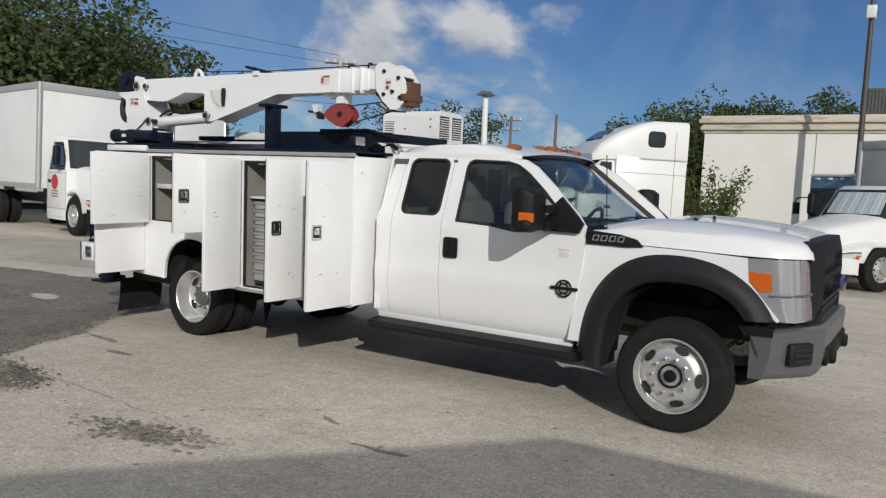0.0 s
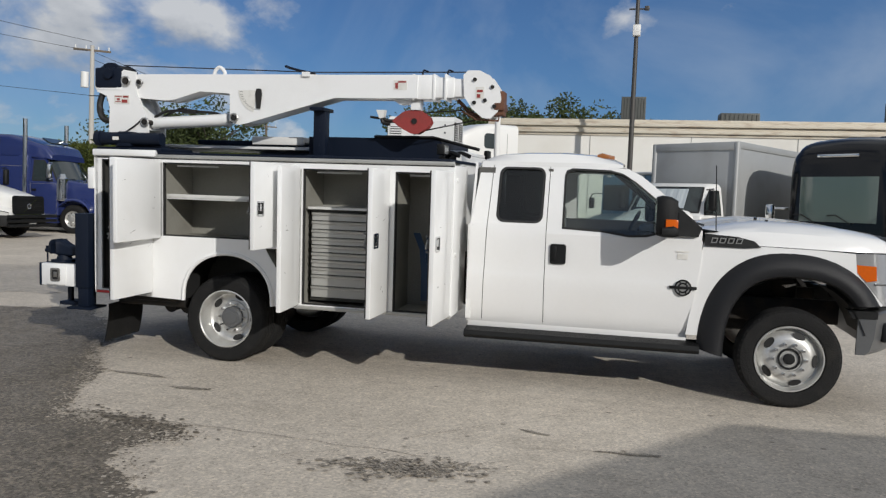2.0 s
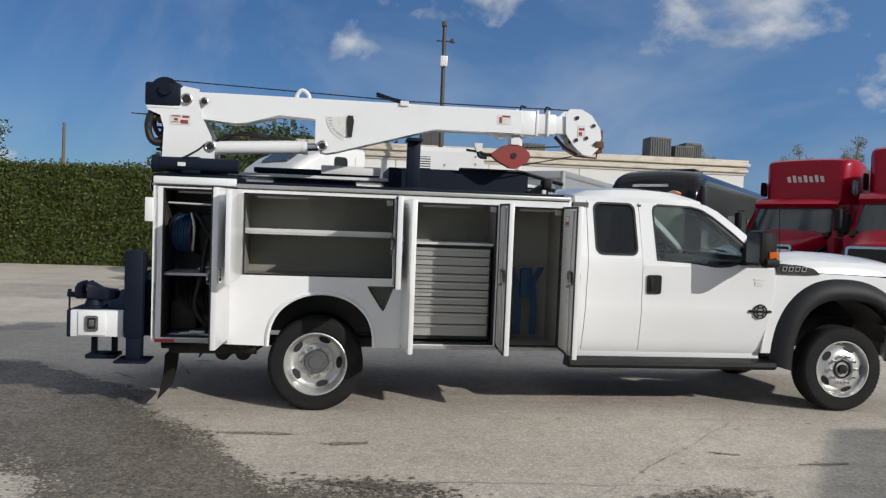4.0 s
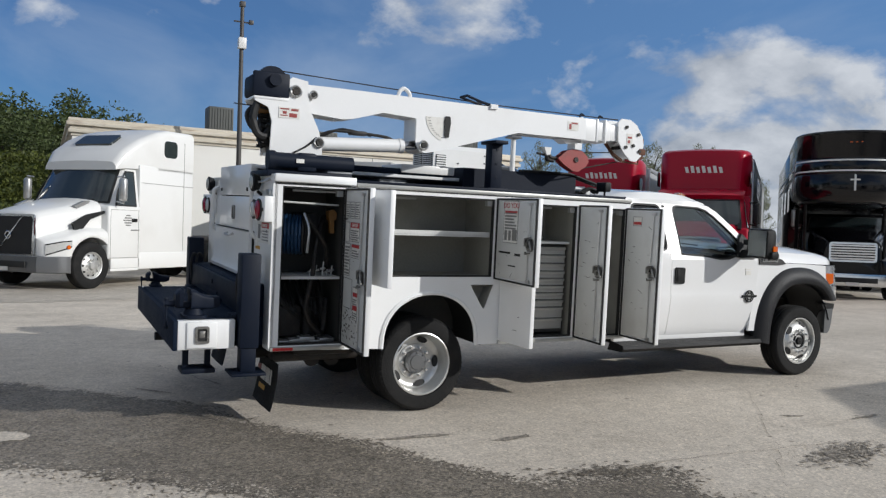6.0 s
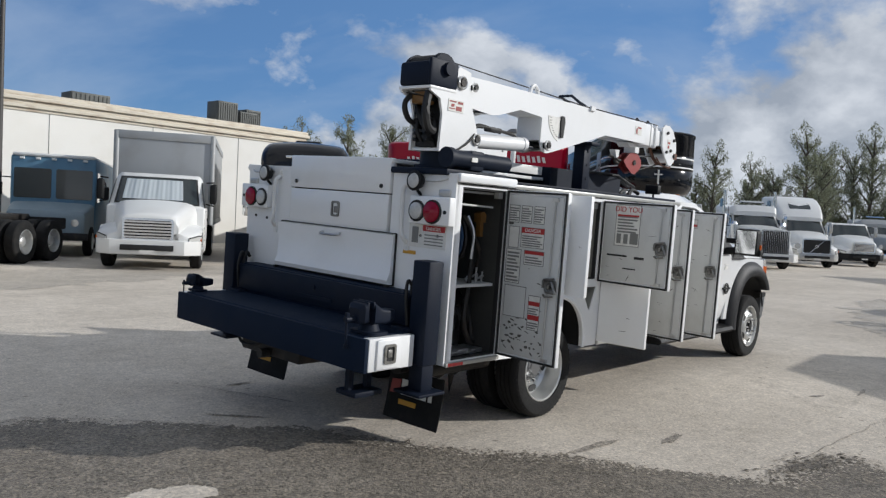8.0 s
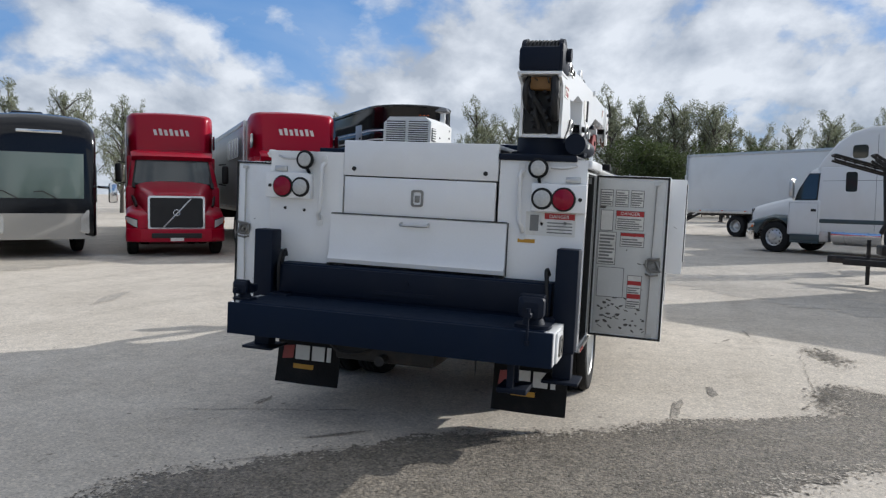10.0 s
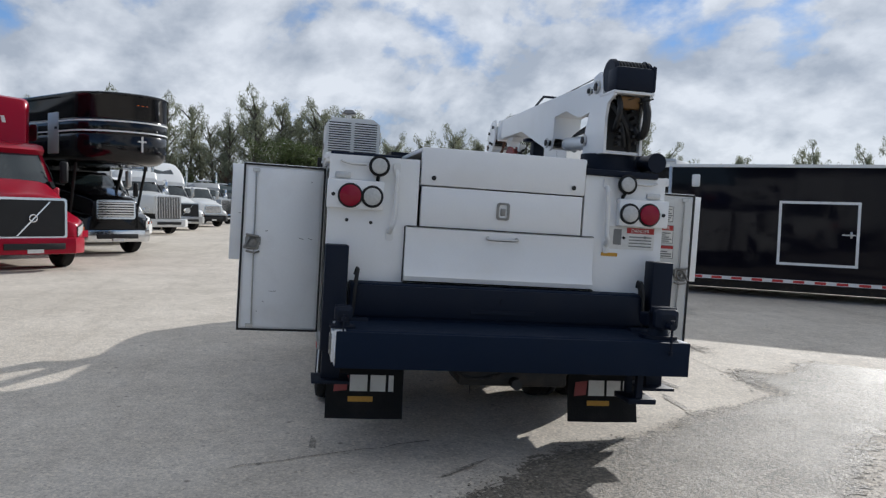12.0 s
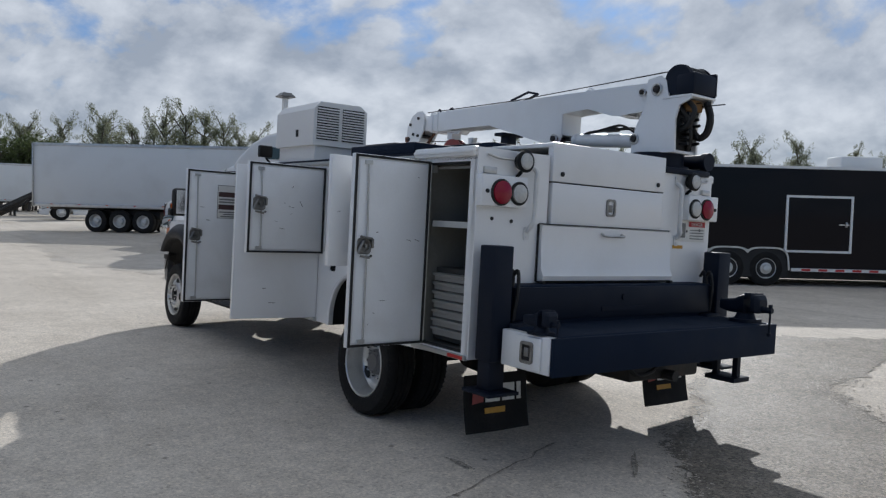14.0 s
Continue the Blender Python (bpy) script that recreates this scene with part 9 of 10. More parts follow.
gooseneck_rig(from_near(14.9, 5.45, 221, 0, 0))
conventional("haul_truck", "black haul truck with chrome grille below the trailer nose", from_near(14.9, 5.45, 221, 2.7, -0.2), rvblack, hood=1.05, zh=1.72, hw=1.18, base=-0.5, cab_len=1.3, cab_top=2.34, grille="bars", bump=chrome, drives=(-4.2,), k=0.95, group="parked trucks")

# the row beyond
conventional("medium_truck", "white medium truck with sloping bonnet", from_near(21.6, 7.3, 221, 1.0, 0), vanwhite, hood=1.1, zh=1.45, hw=1.18, base=-0.4, cab_len=1.4, cab_top=2.35, grille="bars", drives=(-4.8,), box_body=(-2.1, 7.0, 1.0, 2.6, 1.2, boxgrey, boxgrey), group="parked trucks")
conventional("semi_tractor", "white square-nosed semi tractor with chrome stacks", from_near(29.7, 7.15, 219, 1.6, 0), vanwhite, hood=1.6, zh=1.75, hw=1.16, base=-0.7, cab_len=1.1, cab_top=2.55, sleeper=1.6, top=2.9, grille="fine", bump=vanwhite, drives=(-5.2, -6.5), stacks=True, square=True, group="parked trucks")
conventional("semi_tractor", "white sleeper semi tractor far down the row", from_near(35.8, 7.2, 219, 1.1, 0), vanwhite, hood=1.15, zh=1.58, hw=1.22, base=-0.4, cab_len=1.1, cab_top=2.5, sleeper=1.9, top=3.6, bump=silver, drives=(-4.9, -6.2), group="parked trucks")
conventional("semi_tractor", "white bonneted semi tractor far down the row", from_near(42.2, 6.6, 217, 1.1, 0), vanwhite, hood=1.2, zh=1.5, hw=1.2, base=-0.4, cab_len=1.1, cab_top=2.4, grille="bars", drives=(-4.6, -5.9), bump=plastic, group="parked trucks")
conventional("semi_tractor", "grey square-nosed semi tractor far down the row", from_near(48.5, 6.2, 217, 1.6, 0), boxgrey, hood=1.6, zh=1.7, hw=1.16, base=-0.7, cab_len=1.1, cab_top=2.5, sleeper=1.2, top=2.8, grille="fine", bump=chrome, drives=(-5.0, -6.3), stacks=True, square=True, group="parked trucks")
conventional("semi_tractor", "dark green semi tractor far down the row", from_near(56.0, 5.9, 217, 1.4, 0), graded, hood=1.4, zh=1.6, hw=1.16, base=-0.6, cab_len=1.1, cab_top=2.45, sleeper=1.2, top=2.9, grille="fine", bump=chrome, drives=(-5.0, -6.3), square=True, group="parked trucks")
semi_trailer("semi_trailer", "black covered trailer at the far end of the yard", at(78, 7.0, 93), 7.0, 2.7, gloss_black, axles=(-5.2, -6.3), group="parked trailers")
bm = B()
box(bm, 90, 100, 5.8, 11, 0, 5.2, 0.05)
solid("red_shed", bm, rust, "red-brown shed behind the parked trucks", "building")

# left of the camera's start: box trucks and a navy tractor in a row
conventional("box_truck", "white box truck with white panel body and red door mark", from_near(-12.5, 5.35, -9, 0, -1.1), vanwhite, hood=1.28, zh=1.58, hw=1.18, base=-0.35, cab_len=1.3, cab_top=2.58, grille="bars", box_body=(-2.0, 8.0, 1.15, 4.0, 1.28, boxwhite, boxgrey), drives=(-5.6,), group="parked trucks", bump=plastic)
bt = [o for o in bpy.data.objects if o.name.startswith("box_truck") and o.parent is None][-1]
bm = B()
cyl(bm, (-1.1, -1.17, 1.35), (-1.1, -1.19, 1.35), 0.2, seg=18)
part("door_mark", bm, tape, bt, "round red door mark")
for sz in (1.12, 1.05, 0.98):
    bm = B()
    box(bm, -1.3, -0.9, -1.192, -1.17, sz - 0.02, sz + 0.01)
    part("door_print", bm, inkgrey, bt)
conventional("box_truck", "white bonneted box truck with black grille and attic box", from_near(-15.5, 13.0, 5, 0, 0), vanwhite, hood=1.1, zh=1.42, hw=1.04, base=-0.35, cab_len=1.3, cab_top=2.25, grille="mesh", box_body=(-2.0, 7.2, 1.1, 3.95, 1.28, boxwhite, silver), drives=(-5.4,), group="parked trucks", bump=plastic)
bt = [o for o in bpy.data.objects if o.name.startswith("box_truck") and o.parent is None][-1]
bm = B()
box(bm, -2.05, -1.45, -1.27, 1.27, 2.42, 3.94, 0.06)
part("attic_box", bm, boxwhite, bt, "white overhanging attic of the box")
bm = B()
plate(bm, rrect(-0.72, 0.72, 0.74, 1.30, 0.10), lambda y, z: (1.105 - 0.04 * z + 0.04, y, z), (0.03, 0, 0))
for z in (0.86, 0.98, 1.10, 1.22):
    box(bm, 1.10, 1.145, -0.6, 0.6, z - 0.015, z + 0.015, 0.006)
part("grille_mask", bm, plastic, bt, "black plastic grille surround")
bm = B()
for z in (0.40, 0.54, 0.68):
    box(bm, 1.22, 1.34, -1.1, 1.1, z - 0.045, z + 0.045, 0.015)
pieces("bumper_bar", bm, plastic, bt)
bm = B()
for s in (-1, 1):
    tube(bm, [(-2.0, s * 1.27, 3.93), (-1.50, s * 1.27, 3.93), (-1.44, s * 1.27, 3.86), (-1.44, s * 1.27, 2.42), (-2.0, s * 1.27, 2.42)], 0.055, 8)
pieces("corner_rail", bm, silver, bt)
conventional("semi_tractor", "navy blue semi tractor with chrome stacks and grille guard", from_near(-15.5, 17.5, 5, 0, 0), navy, hood=1.35, zh=1.72, hw=1.16, base=-0.55, cab_len=1.15, cab_top=2.75, sleeper=2.2, top=3.45, grille="fine", bump=silver, drives=(-5.6, -6.9), stacks=4.0, square=True, group="parked trucks")
nv = [o for o in bpy.data.objects if o.name.startswith("semi_tractor") and o.parent is None][-1]
for z in (0.62, 0.85, 1.08, 1.31):
    bm = B()
    tube(bm, arc([(1.30, -1.12, z), (1.62, -0.9, z), (1.66, 0.0, z), (1.62, 0.9, z), (1.30, 1.12, z)], 5), 0.035, 8)
    part("guard_rail", bm, plastic, nv)
for y in (-0.75, -0.3, 0.3, 0.75):
    bm = B()
    tube(bm, [(1.63, y, 0.55), (1.66, y, 1.0), (1.60, y, 1.45)], 0.04, 8)
    part("guard_post", bm, plastic, nv)

# black enclosed trailer on the sunny side
def enclosed_trailer(m):
    """Origin on the ground below the front corner of its near side; x forward along that side, y towards the yard."""
    root = thing("enclosed_trailer", "long black enclosed trailer with V nose and white-framed hatches", "trailer", m)
    L_, W_, zb, zt = 15.5, 2.55, 0.35, 2.62
    bm = B()
    plate(bm, [(0, 0), (1.05, -W_ / 2), (0, -W_), (-L_, -W_), (-L_, 0)], lambda x, y: (x, y, zb), (0, 0, zt - zb))
    part("trailer_shell", bm, gloss_black, root)
    bm = B()
    plate(bm, [(0.02, 0.02), (1.09, -W_ / 2), (0.02, -W_ - 0.02), (-L_ - 0.02, -W_ - 0.02), (-L_ - 0.02, 0.02)], lambda x, y: (x, y, zt - 0.02), (0, 0, 0.06))
    part("roof_edge", bm, whitemetal, root, "white roof edge trim")
    bm = B()
    box(bm, -0.04, 0.025, -0.04, 0.025, zb, zt, 0.015)
    part("corner_trim", bm, silver, root)
    for x0, x1, z0, z1 in ((-3.53, -2.11, 0.70, 1.95), (-8.83, -7.34, 0.76, 2.02), (-13.4, -11.9, 0.76, 2.02)):
        bm = B()
        sheet(bm, rect(x0, x1, z0, z1), [rect(x0 + 0.05, x1 - 0.05, z0 + 0.05, z1 - 0.05)], lambda x, z: (x, 0.0, z), (0, 0.035, 0))
        hatch = part("hatch", bm, whitemetal, root, "white-framed hatch")
        bm = B()
        box(bm, x0 + 0.12, x0 + 0.16, 0.0, 0.05, (z0 + z1) / 2 - 0.06, (z0 + z1) / 2 + 0.06, 0.01)
        box(bm, x0 + 0.06, x0 + 0.30, 0.01, 0.03, (z0 + z1) / 2 - 0.012, (z0 + z1) / 2 + 0.012)
        part("hatch_latch", bm, silver, hatch)
        bm = B()
        box(bm, x0 + 0.05, x1 - 0.05, -0.005, 0.012, z0 + 0.05, z1 - 0.05)
        part("hatch_panel", bm, gloss_black, hatch)
    bm = B()
    box(bm, -0.60, -0.44, 0.0, 0.04, 2.2, 2.45, 0.02)
    part("vent_cover", bm, whitemetal, root)
    bm = B()
    for xa, xb in ((-L_, -7.52), (-4.68, 0.0)):
        box(bm, xa, xb, -0.01, 0.012, zb - 0.01, zb + 0.06)
    pieces("lower_rail", bm, whitemetal, root)
    for i in range(40):
        x = -0.25 - i * 0.38
        if -7.7 < x < -4.4:
            continue
        bm = B()
        box(bm, x - 0.10, x + 0.10, 0.010, 0.016, zb, zb + 0.05)
        part("reflector_tape", bm, tape, root)
    # one long fender skirt with three openings
    bm = B()
    def arch(x, r):
        return max(0.36 + r * max(0.0, 1 - (abs(x - c) / r) ** 4) ** 0.25 for c in (-5.24, -6.10, -6.96))
    xs = [-4.68 - 0.0355 * i for i in range(81)]
    skirt = [(x, max(arch(x, 0.505), 0.80 if -6.9 < x < -5.3 else 0.0)) for x in xs]
    opening = [(-4.75 - 0.03375 * i, arch(-4.75 - 0.03375 * i, 0.47)) for i in range(81)]
    sheet(bm, skirt + opening[::-1], [], lambda x, z: (x, -0.01, z), (0, 0.045, 0))
    part("fender_trim", bm, silver, root)
    bm = B()
    sheet(bm, [(x, z - 0.001) for x, z in opening] + [(-7.45, 0.2), (-4.75, 0.2)], [], lambda x, z: (x, -0.02, z), (0, 0.026, 0))
    part("wheel_well", bm, gasket, root)
    for xa in (-5.24, -6.10, -6.96):
        for y in (-0.12, -W_ + 0.12):
            ob = part_mesh("wheel", BIG_TYRE, None, root)
            ob.matrix_basis = pose(xa, y + 0.03, 0.39, 0, 0, 180) @ Matrix.Scale(0.765, 4)
            part_mesh("rim", BIG_FRONT, None, ob)
    bm = B()
    for y in (-0.9, -W_ + 0.9):
        box(bm, -0.3, 2.2, y - 0.05, y + 0.05, 0.40, 0.52, 0.01)
    box(bm, 1.9, 2.7, -W_ / 2 - 0.06, -W_ / 2 + 0.06, 0.40, 0.55, 0.02)
    cyl(bm, (1.9, -W_ / 2, 0.0), (1.9, -W_ / 2, 0.9), 0.04, seg=10)
    box(bm, -L_ + 0.2, -0.2, -W_ + 0.2, -0.2, 0.16, 0.44, 0.01)
    part("drawbar", bm, darkmetal, root)
    bm = B()
    box(bm, -10.0, -9.0, -W_ / 2 - 0.35, -W_ / 2 + 0.35, zt + 0.04, zt + 0.36, 0.06)
    part("roof_unit", bm, whitemetal, root)


enclosed_trailer(at(8.53, -6.18, 54))

# tractor, ramps and trailers beyond the black trailer
conventional("semi_tractor", "white sleeper semi tractor with dark green skirts", from_near(21.0, -4.74, 52, 0, 1.15), vanwhite, hood=1.15, zh=1.62, hw=1.22, base=-0.45, cab_len=1.1, cab_top=2.74, sleeper=2.0, top=3.92, bump=chrome, lower=graded, tank=(-3.4, -1.9), drives=(-5.0, -6.3), group="parked trucks", fair_front=-1.5)
semi_trailer("semi_trailer", "long white dry van trailer with low skirts", from_near(34.3, -2.0, 229, -16.0, -1.29), 16.0, 3.95, boxwhite, axles=(-10.9, -12.0, -13.12), group="parked trailers")
semi_trailer("semi_trailer", "white dry van trailer at the back of the yard", at(61.5, -2.0, 93), 14.0, 3.9, boxwhite, group="parked trailers")
swoosh = conventional("semi_tractor", "white tractor with a red swoosh at the back of the yard", at(77, -2.3, -95), vanwhite, hood=0.85, base=-0.5, cab_len=1.05, sleeper=1.35, top=3.55, drives=(-4.2, -5.5), group="parked trucks")
for s in (-1, 1):
    bm = B()
    tube(bm, arc([(-2.75, s * 1.215, 2.55), (-2.55, s * 1.215, 2.0), (-1.9, s * 1.215, 1.72), (-1.05, s * 1.215, 1.62)], 6), 0.075, 6, 0.03)
    tube(bm, arc([(-2.6, s * 1.215, 2.6), (-2.1, s * 1.215, 2.35), (-1.6, s * 1.215, 2.3)], 5), 0.05, 6, 0.02)
    pieces("swoosh_mark", bm, red, swoosh, "red swoosh on the cab side")
conventional("semi_tractor", "white day-cab tractor hidden behind a dry van trailer", at(51.7, -6.3, 84), vanwhite, sleeper=0.0, drives=(-4.6, -5.8), group="parked trucks")
# low car carrier with raised ramps beside the dry van
lowbed = thing("equipment_trailer", "dark steel low trailer with raised loading ramps", "trailer", at(46, -2.1, -90), "parked trailers")
bm = B()
box(bm, -2.4, 0.0, -1.2, 1.2, 0.58, 0.74, 0.03)
part("deck", bm, darkmetal, lowbed)
for x in (-0.6, -1.5):
    for y in (-1.1, 1.1):
        bm = B()
        cyl(bm, (x, y - 0.13, 0.40), (x, y + 0.13, 0.40), 0.40, seg=20)
        part("wheel", bm, rubber, lowbed)
for y in (-0.85, 0.85):
    bm = B()
    for q in (-0.25, 0.25):
        tube(bm, [(-0.1, y + q, 0.70), (1.9, y + q, 1.78)], 0.07, 6)
        tube(bm, [(-0.1, y + q, 0.42), (1.0, y + q, 1.02), (1.9, y + q, 1.72)], 0.06, 6)
    for i in range(9):
        tube(bm, [(0.1 + 0.21 * i, y - 0.25, 0.81 + 0.113 * i), (0.1 + 0.21 * i, y + 0.25, 0.81 + 0.113 * i)], 0.05, 5)
    part("ramp", bm, darkmetal, lowbed)
ramp = thing("car_ramp", "dark steel loading ramps folded up on a trailer hitch", "ramp", at(14.7, -6.9, 0))
for x, y0, z0, y1, z1 in ((0.35, 1.5, 2.84, -0.75, 2.16), (-0.25, 0.72, 2.80, -0.45, 2.02)):
    bm = B()
    for k_ in (-0.22, 0.22):
        for q in (0.0, -0.13):
            tube(bm, [(x + k_, y0, z0 + q), (x + k_, y1, z1 + q)], 0.035, 6)
    for i in range(11):
        q = i / 10
        p = (y0 + (y1 - y0) * q, z0 + (z1 - z0) * q)
        tube(bm, [(x - 0.22, *p), (x + 0.22, *p)], 0.028, 5)
        tube(bm, [(x - 0.22, *p), (x - 0.22, p[0], p[1] - 0.13)], 0.02, 5)
    part("ramp_track", bm, darkmetal, ramp)
for x, y, z0, z1, lean in ((0.2, 0.25, 0.6, 2.5, 0.1), (-0.2, -0.15, 0.6, 2.3, -0.1), (0.1, -0.55, 0.6, 2.3, 0.0), (-0.1, 0.45, 0.9, 2.0, -0.5)):
    bm = B()
    tube(bm, [(x, y, z0), (x, y + lean, z1)], 0.055, 8)
    part("ramp_post", bm, darkmetal, ramp)
for x0, x1, y0, y1, z0, z1 in ((-0.3, 0.3, -1.0, 0.45, 0.37, 0.62), (-0.22, 0.18, -0.55, -0.1, 0.62, 1.0), (-0.15, 0.25, -0.2, 0.25, 1.15, 1.42), (-0.2, 0.1, -0.7, -0.35, 1.2, 1.75)):
    bm = B()
    box(bm, x0, x1, y0, y1, z0, z1, 0.04)
    part("hitch_beam" if z0 < 0.5 else "winch_box", bm, darkmetal, ramp)
bm = B()
cyl(bm, (0.0, 0.05, 0.0), (0.0, 0.05, 0.42), 0.05, seg=10)
box(bm, -0.14, 0.14, -0.09, 0.19, 0.0, 0.03, 0.01)
part("jack_leg", bm, darkmetal, ramp)
for k_ in range(3):
    bm = B()
    tube(bm, arc([(0.05 * k_, 0.3 - 0.1 * k_, 1.9), (-0.2, 0.1 - 0.15 * k_, 1.3 - 0.1 * k_), (0.0, -0.5 + 0.1 * k_, 1.1), (0.1, -0.6, 1.6 + 0.1 * k_)], 6), 0.02, 6)
    part("hose", bm, hoseblack, ramp)

# hall behind the parked trucks
hall = thing("hall", "long single-storey cream stucco hall with stained cornice", "building", at(0, 0, 0))
bm = B()
box(bm, -1.85, 17.3, 24.5, 44, 0, 4.55)
part("hall_wall", bm, stucco, hall, "cream stucco wall")
bm = B()
for z0, z1, d in ((4.55, 4.66, 0.05), (4.66, 4.80, 0.14), (4.80, 4.92, 0.09), (4.92, 5.06, 0.20), (5.06, 5.20, 0.14)):
    box(bm, -1.85 - d, 17.3 + d, 24.5 - d, 44 + d, z0, z1 - 0.004, 0.015)
pieces("cornice_moulding", bm, corniche, hall, "stained cornice moulding")
bm = B()
for x in (2.1, 6.0, 9.9, 13.8):
    box(bm, x - 0.008, x + 0.008, 24.485, 24.51, 0, 4.55)
pieces("wall_joint", bm, inkgrey, hall)
for x, w, h, y in ((3.75, 1.0, 1.15, 26.5), (7.9, 1.5, 0.45, 26.0), (13.9, 1.0, 1.0, 26.0), (15.1, 0.9, 0.7, 26.2), (15.9, 0.8, 0.95, 27.0)):
    root = thing("rooftop_unit", "weathered metal air-conditioning unit on the hall roof", "air conditioner", at(x, y, 0, 5.19), "rooftop units")
    bm = B()
    box(bm, -w / 2, w / 2, -0.45, 0.45, 0.06, h, 0.02)
    for sx in (-1, 1):
        box(bm, sx * w * 0.35 - 0.05, sx * w * 0.35 + 0.05, -0.5, 0.5, 0, 0.06)
    part("unit_case", bm, hvac, root)
    for i in range(9):
        bm = B()
        xx = -w / 2 + (i + 0.5) * w / 9
        box(bm, xx - w * 0.03, xx + w * 0.03, -0.475, -0.445, 0.12, h - 0.06)
        part("fin", bm, hvac, root)
# light pole
lp = thing("light_pole", "tall dark metal light pole with a white box", "light pole", at(3.68, 22.36, 0))
bm = B()
cyl(bm, (0, 0, 0), (0, 0, 9.7), 0.11, 0.07, 14)
cyl(bm, (0, 0, 0), (0, 0, 0.25), 0.2, seg=14)
part("pole", bm, polemetal, lp)
bm = B()
box(bm, -0.14, 0.14, -0.2, 0.06, 8.0, 8.4, 0.02)
part("junction_box", bm, whitemetal, lp)
bm = B()
tube(bm, [(-0.3, 0, 9.0), (0.35, 0, 9.0)], 0.03, 6)
box(bm, 0.25, 0.42, -0.08, 0.08, 8.95, 9.1, 0.02)
box(bm, -0.1, 0.1, -0.1, 0.1, 9.55, 9.75, 0.02)
pieces("bracket", bm, polemetal, lp)


# greenery
def leaf_mesh(name, pts, size, mat, flat=0.6, aspect=0.55):
    """One small bent leaf or tuft at every point."""
    n = len(pts)
    rng = np.random.default_rng(len(pts))
    d = rng.normal(size=(n, 3))
    d[:, 2] *= flat
    d /= np.linalg.norm(d, axis=1)[:, None]
    e = np.cross(d, rng.normal(size=(n, 3)))
    e /= np.linalg.norm(e, axis=1)[:, None]
    s = size * rng.uniform(0.6, 1.3, n)[:, None]
    v = np.stack([pts - d * s, pts + e * s * aspect, pts + d * s, pts - e * s * aspect], 1).reshape(-1, 3)
    me = bpy.data.meshes.new(name)
    f = np.arange(4 * n).reshape(-1, 4)
    me.from_pydata(v.tolist(), [], f.tolist())
    me.materials.append(mat)
    return me


def tree_meshes(seed, h, spread, kind):
    rng = np.random.default_rng(seed)
    bm = B()
    tips = []
    lean = rng.normal(0, 0.03, 2)
    top = h * (0.92 if kind == "pine" else 0.62)
    n = 9
    trunk = [Vector((lean[0] * h * (i / n) ** 1.5 + 0.06 * math.sin(i + seed), lean[1] * h * (i / n) ** 1.5, top * i / n)) for i in range(n + 1)]
    tube(bm, trunk, 0.022 * h, 8, 0.004 * h)
    limbs = 26 if kind == "pine" else 16
    for i in range(limbs):
        q = (0.16 + 0.83 * i / limbs) if kind == "pine" else (0.38 + 0.6 * i / limbs)
        p = trunk[min(n, int(q * n))].lerp(trunk[min(n, int(q * n) + 1)], q * n - int(q * n))
        a = i * 2.4 + rng.uniform(-0.5, 0.5)
        ln = spread * ((1.0 - 0.6 * q) * rng.choice((0.35, 0.7, 1.0, 1.35)) if kind == "pine" else (1.0 - 0.35 * abs(q - 0.6)) * rng.uniform(0.55, 1.15))
        up = rng.uniform(0.5, 1.5) if kind == "pine" else rng.uniform(0.2, 0.9)
        end = p + Vector((math.cos(a) * ln, math.sin(a) * ln, up * ln))
        mid = p.lerp(end, 0.5) + Vector((0, 0, 0.12 * ln))
        tube(bm, [p, mid, end], 0.008 * h, 5, 0.002 * h)
        tips.append((p, mid, end, ln))
    me = bpy.data.meshes.new("trunk")
    bm.to_mesh(me)
    bm.free()
    me.materials.append(bark)
    pts = []
    per = 120 if kind == "pine" else 330
    for p, mid, end, ln in tips:
        for _ in range(7 if kind == "pine" else 6):
            q = rng.uniform(0.35, 1.15)
            c = np.array(p.lerp(end, q)) + rng.normal(0, (0.11 if kind == "pine" else 0.16) * ln, 3) + np.array((0, 0, 0.1 * ln))
            r = (0.13 if kind == "pine" else 0.30) * spread * rng.uniform(0.6, 1.3)
            k_ = per // 5
            u = rng.normal(size=(k_, 3))
            u *= (rng.uniform(0.35, 1.0, k_) ** 0.5 / np.linalg.norm(u, axis=1))[:, None]
            u[:, 2] *= 1.7 if kind == "pine" else 0.75
            pts.append(c + u * r)
    pts = np.concatenate(pts)
    if kind == "pine":
        cr = leaf_mesh("crown", pts, 0.20, leaf_pine, 1.5, 0.13)
    else:
        cr = leaf_mesh("crown", pts, 0.12, leaf_dark, 0.7, 0.5)
    return me, cr


TREES = {("pine", i): tree_meshes(40 + i, 10.0, 2.5, "pine") for i in range(7)}
TREES.update({("broad", i): tree_meshes(70 + i, 8.0, 3.0, "broad") for i in range(3)})


def tree(kind, i, x, y, k, turn, label, z=0.0):
    tr, cr = TREES[(kind, i)]
    root = thing("tree", label, "tree", at(x, y, turn, z) @ Matrix.Scale(k, 4), "trees")
    part_mesh("trunk", tr, None, root, smooth=0)
    part_mesh("crown", cr, None, root, smooth=0)


rt = random.Random(5)
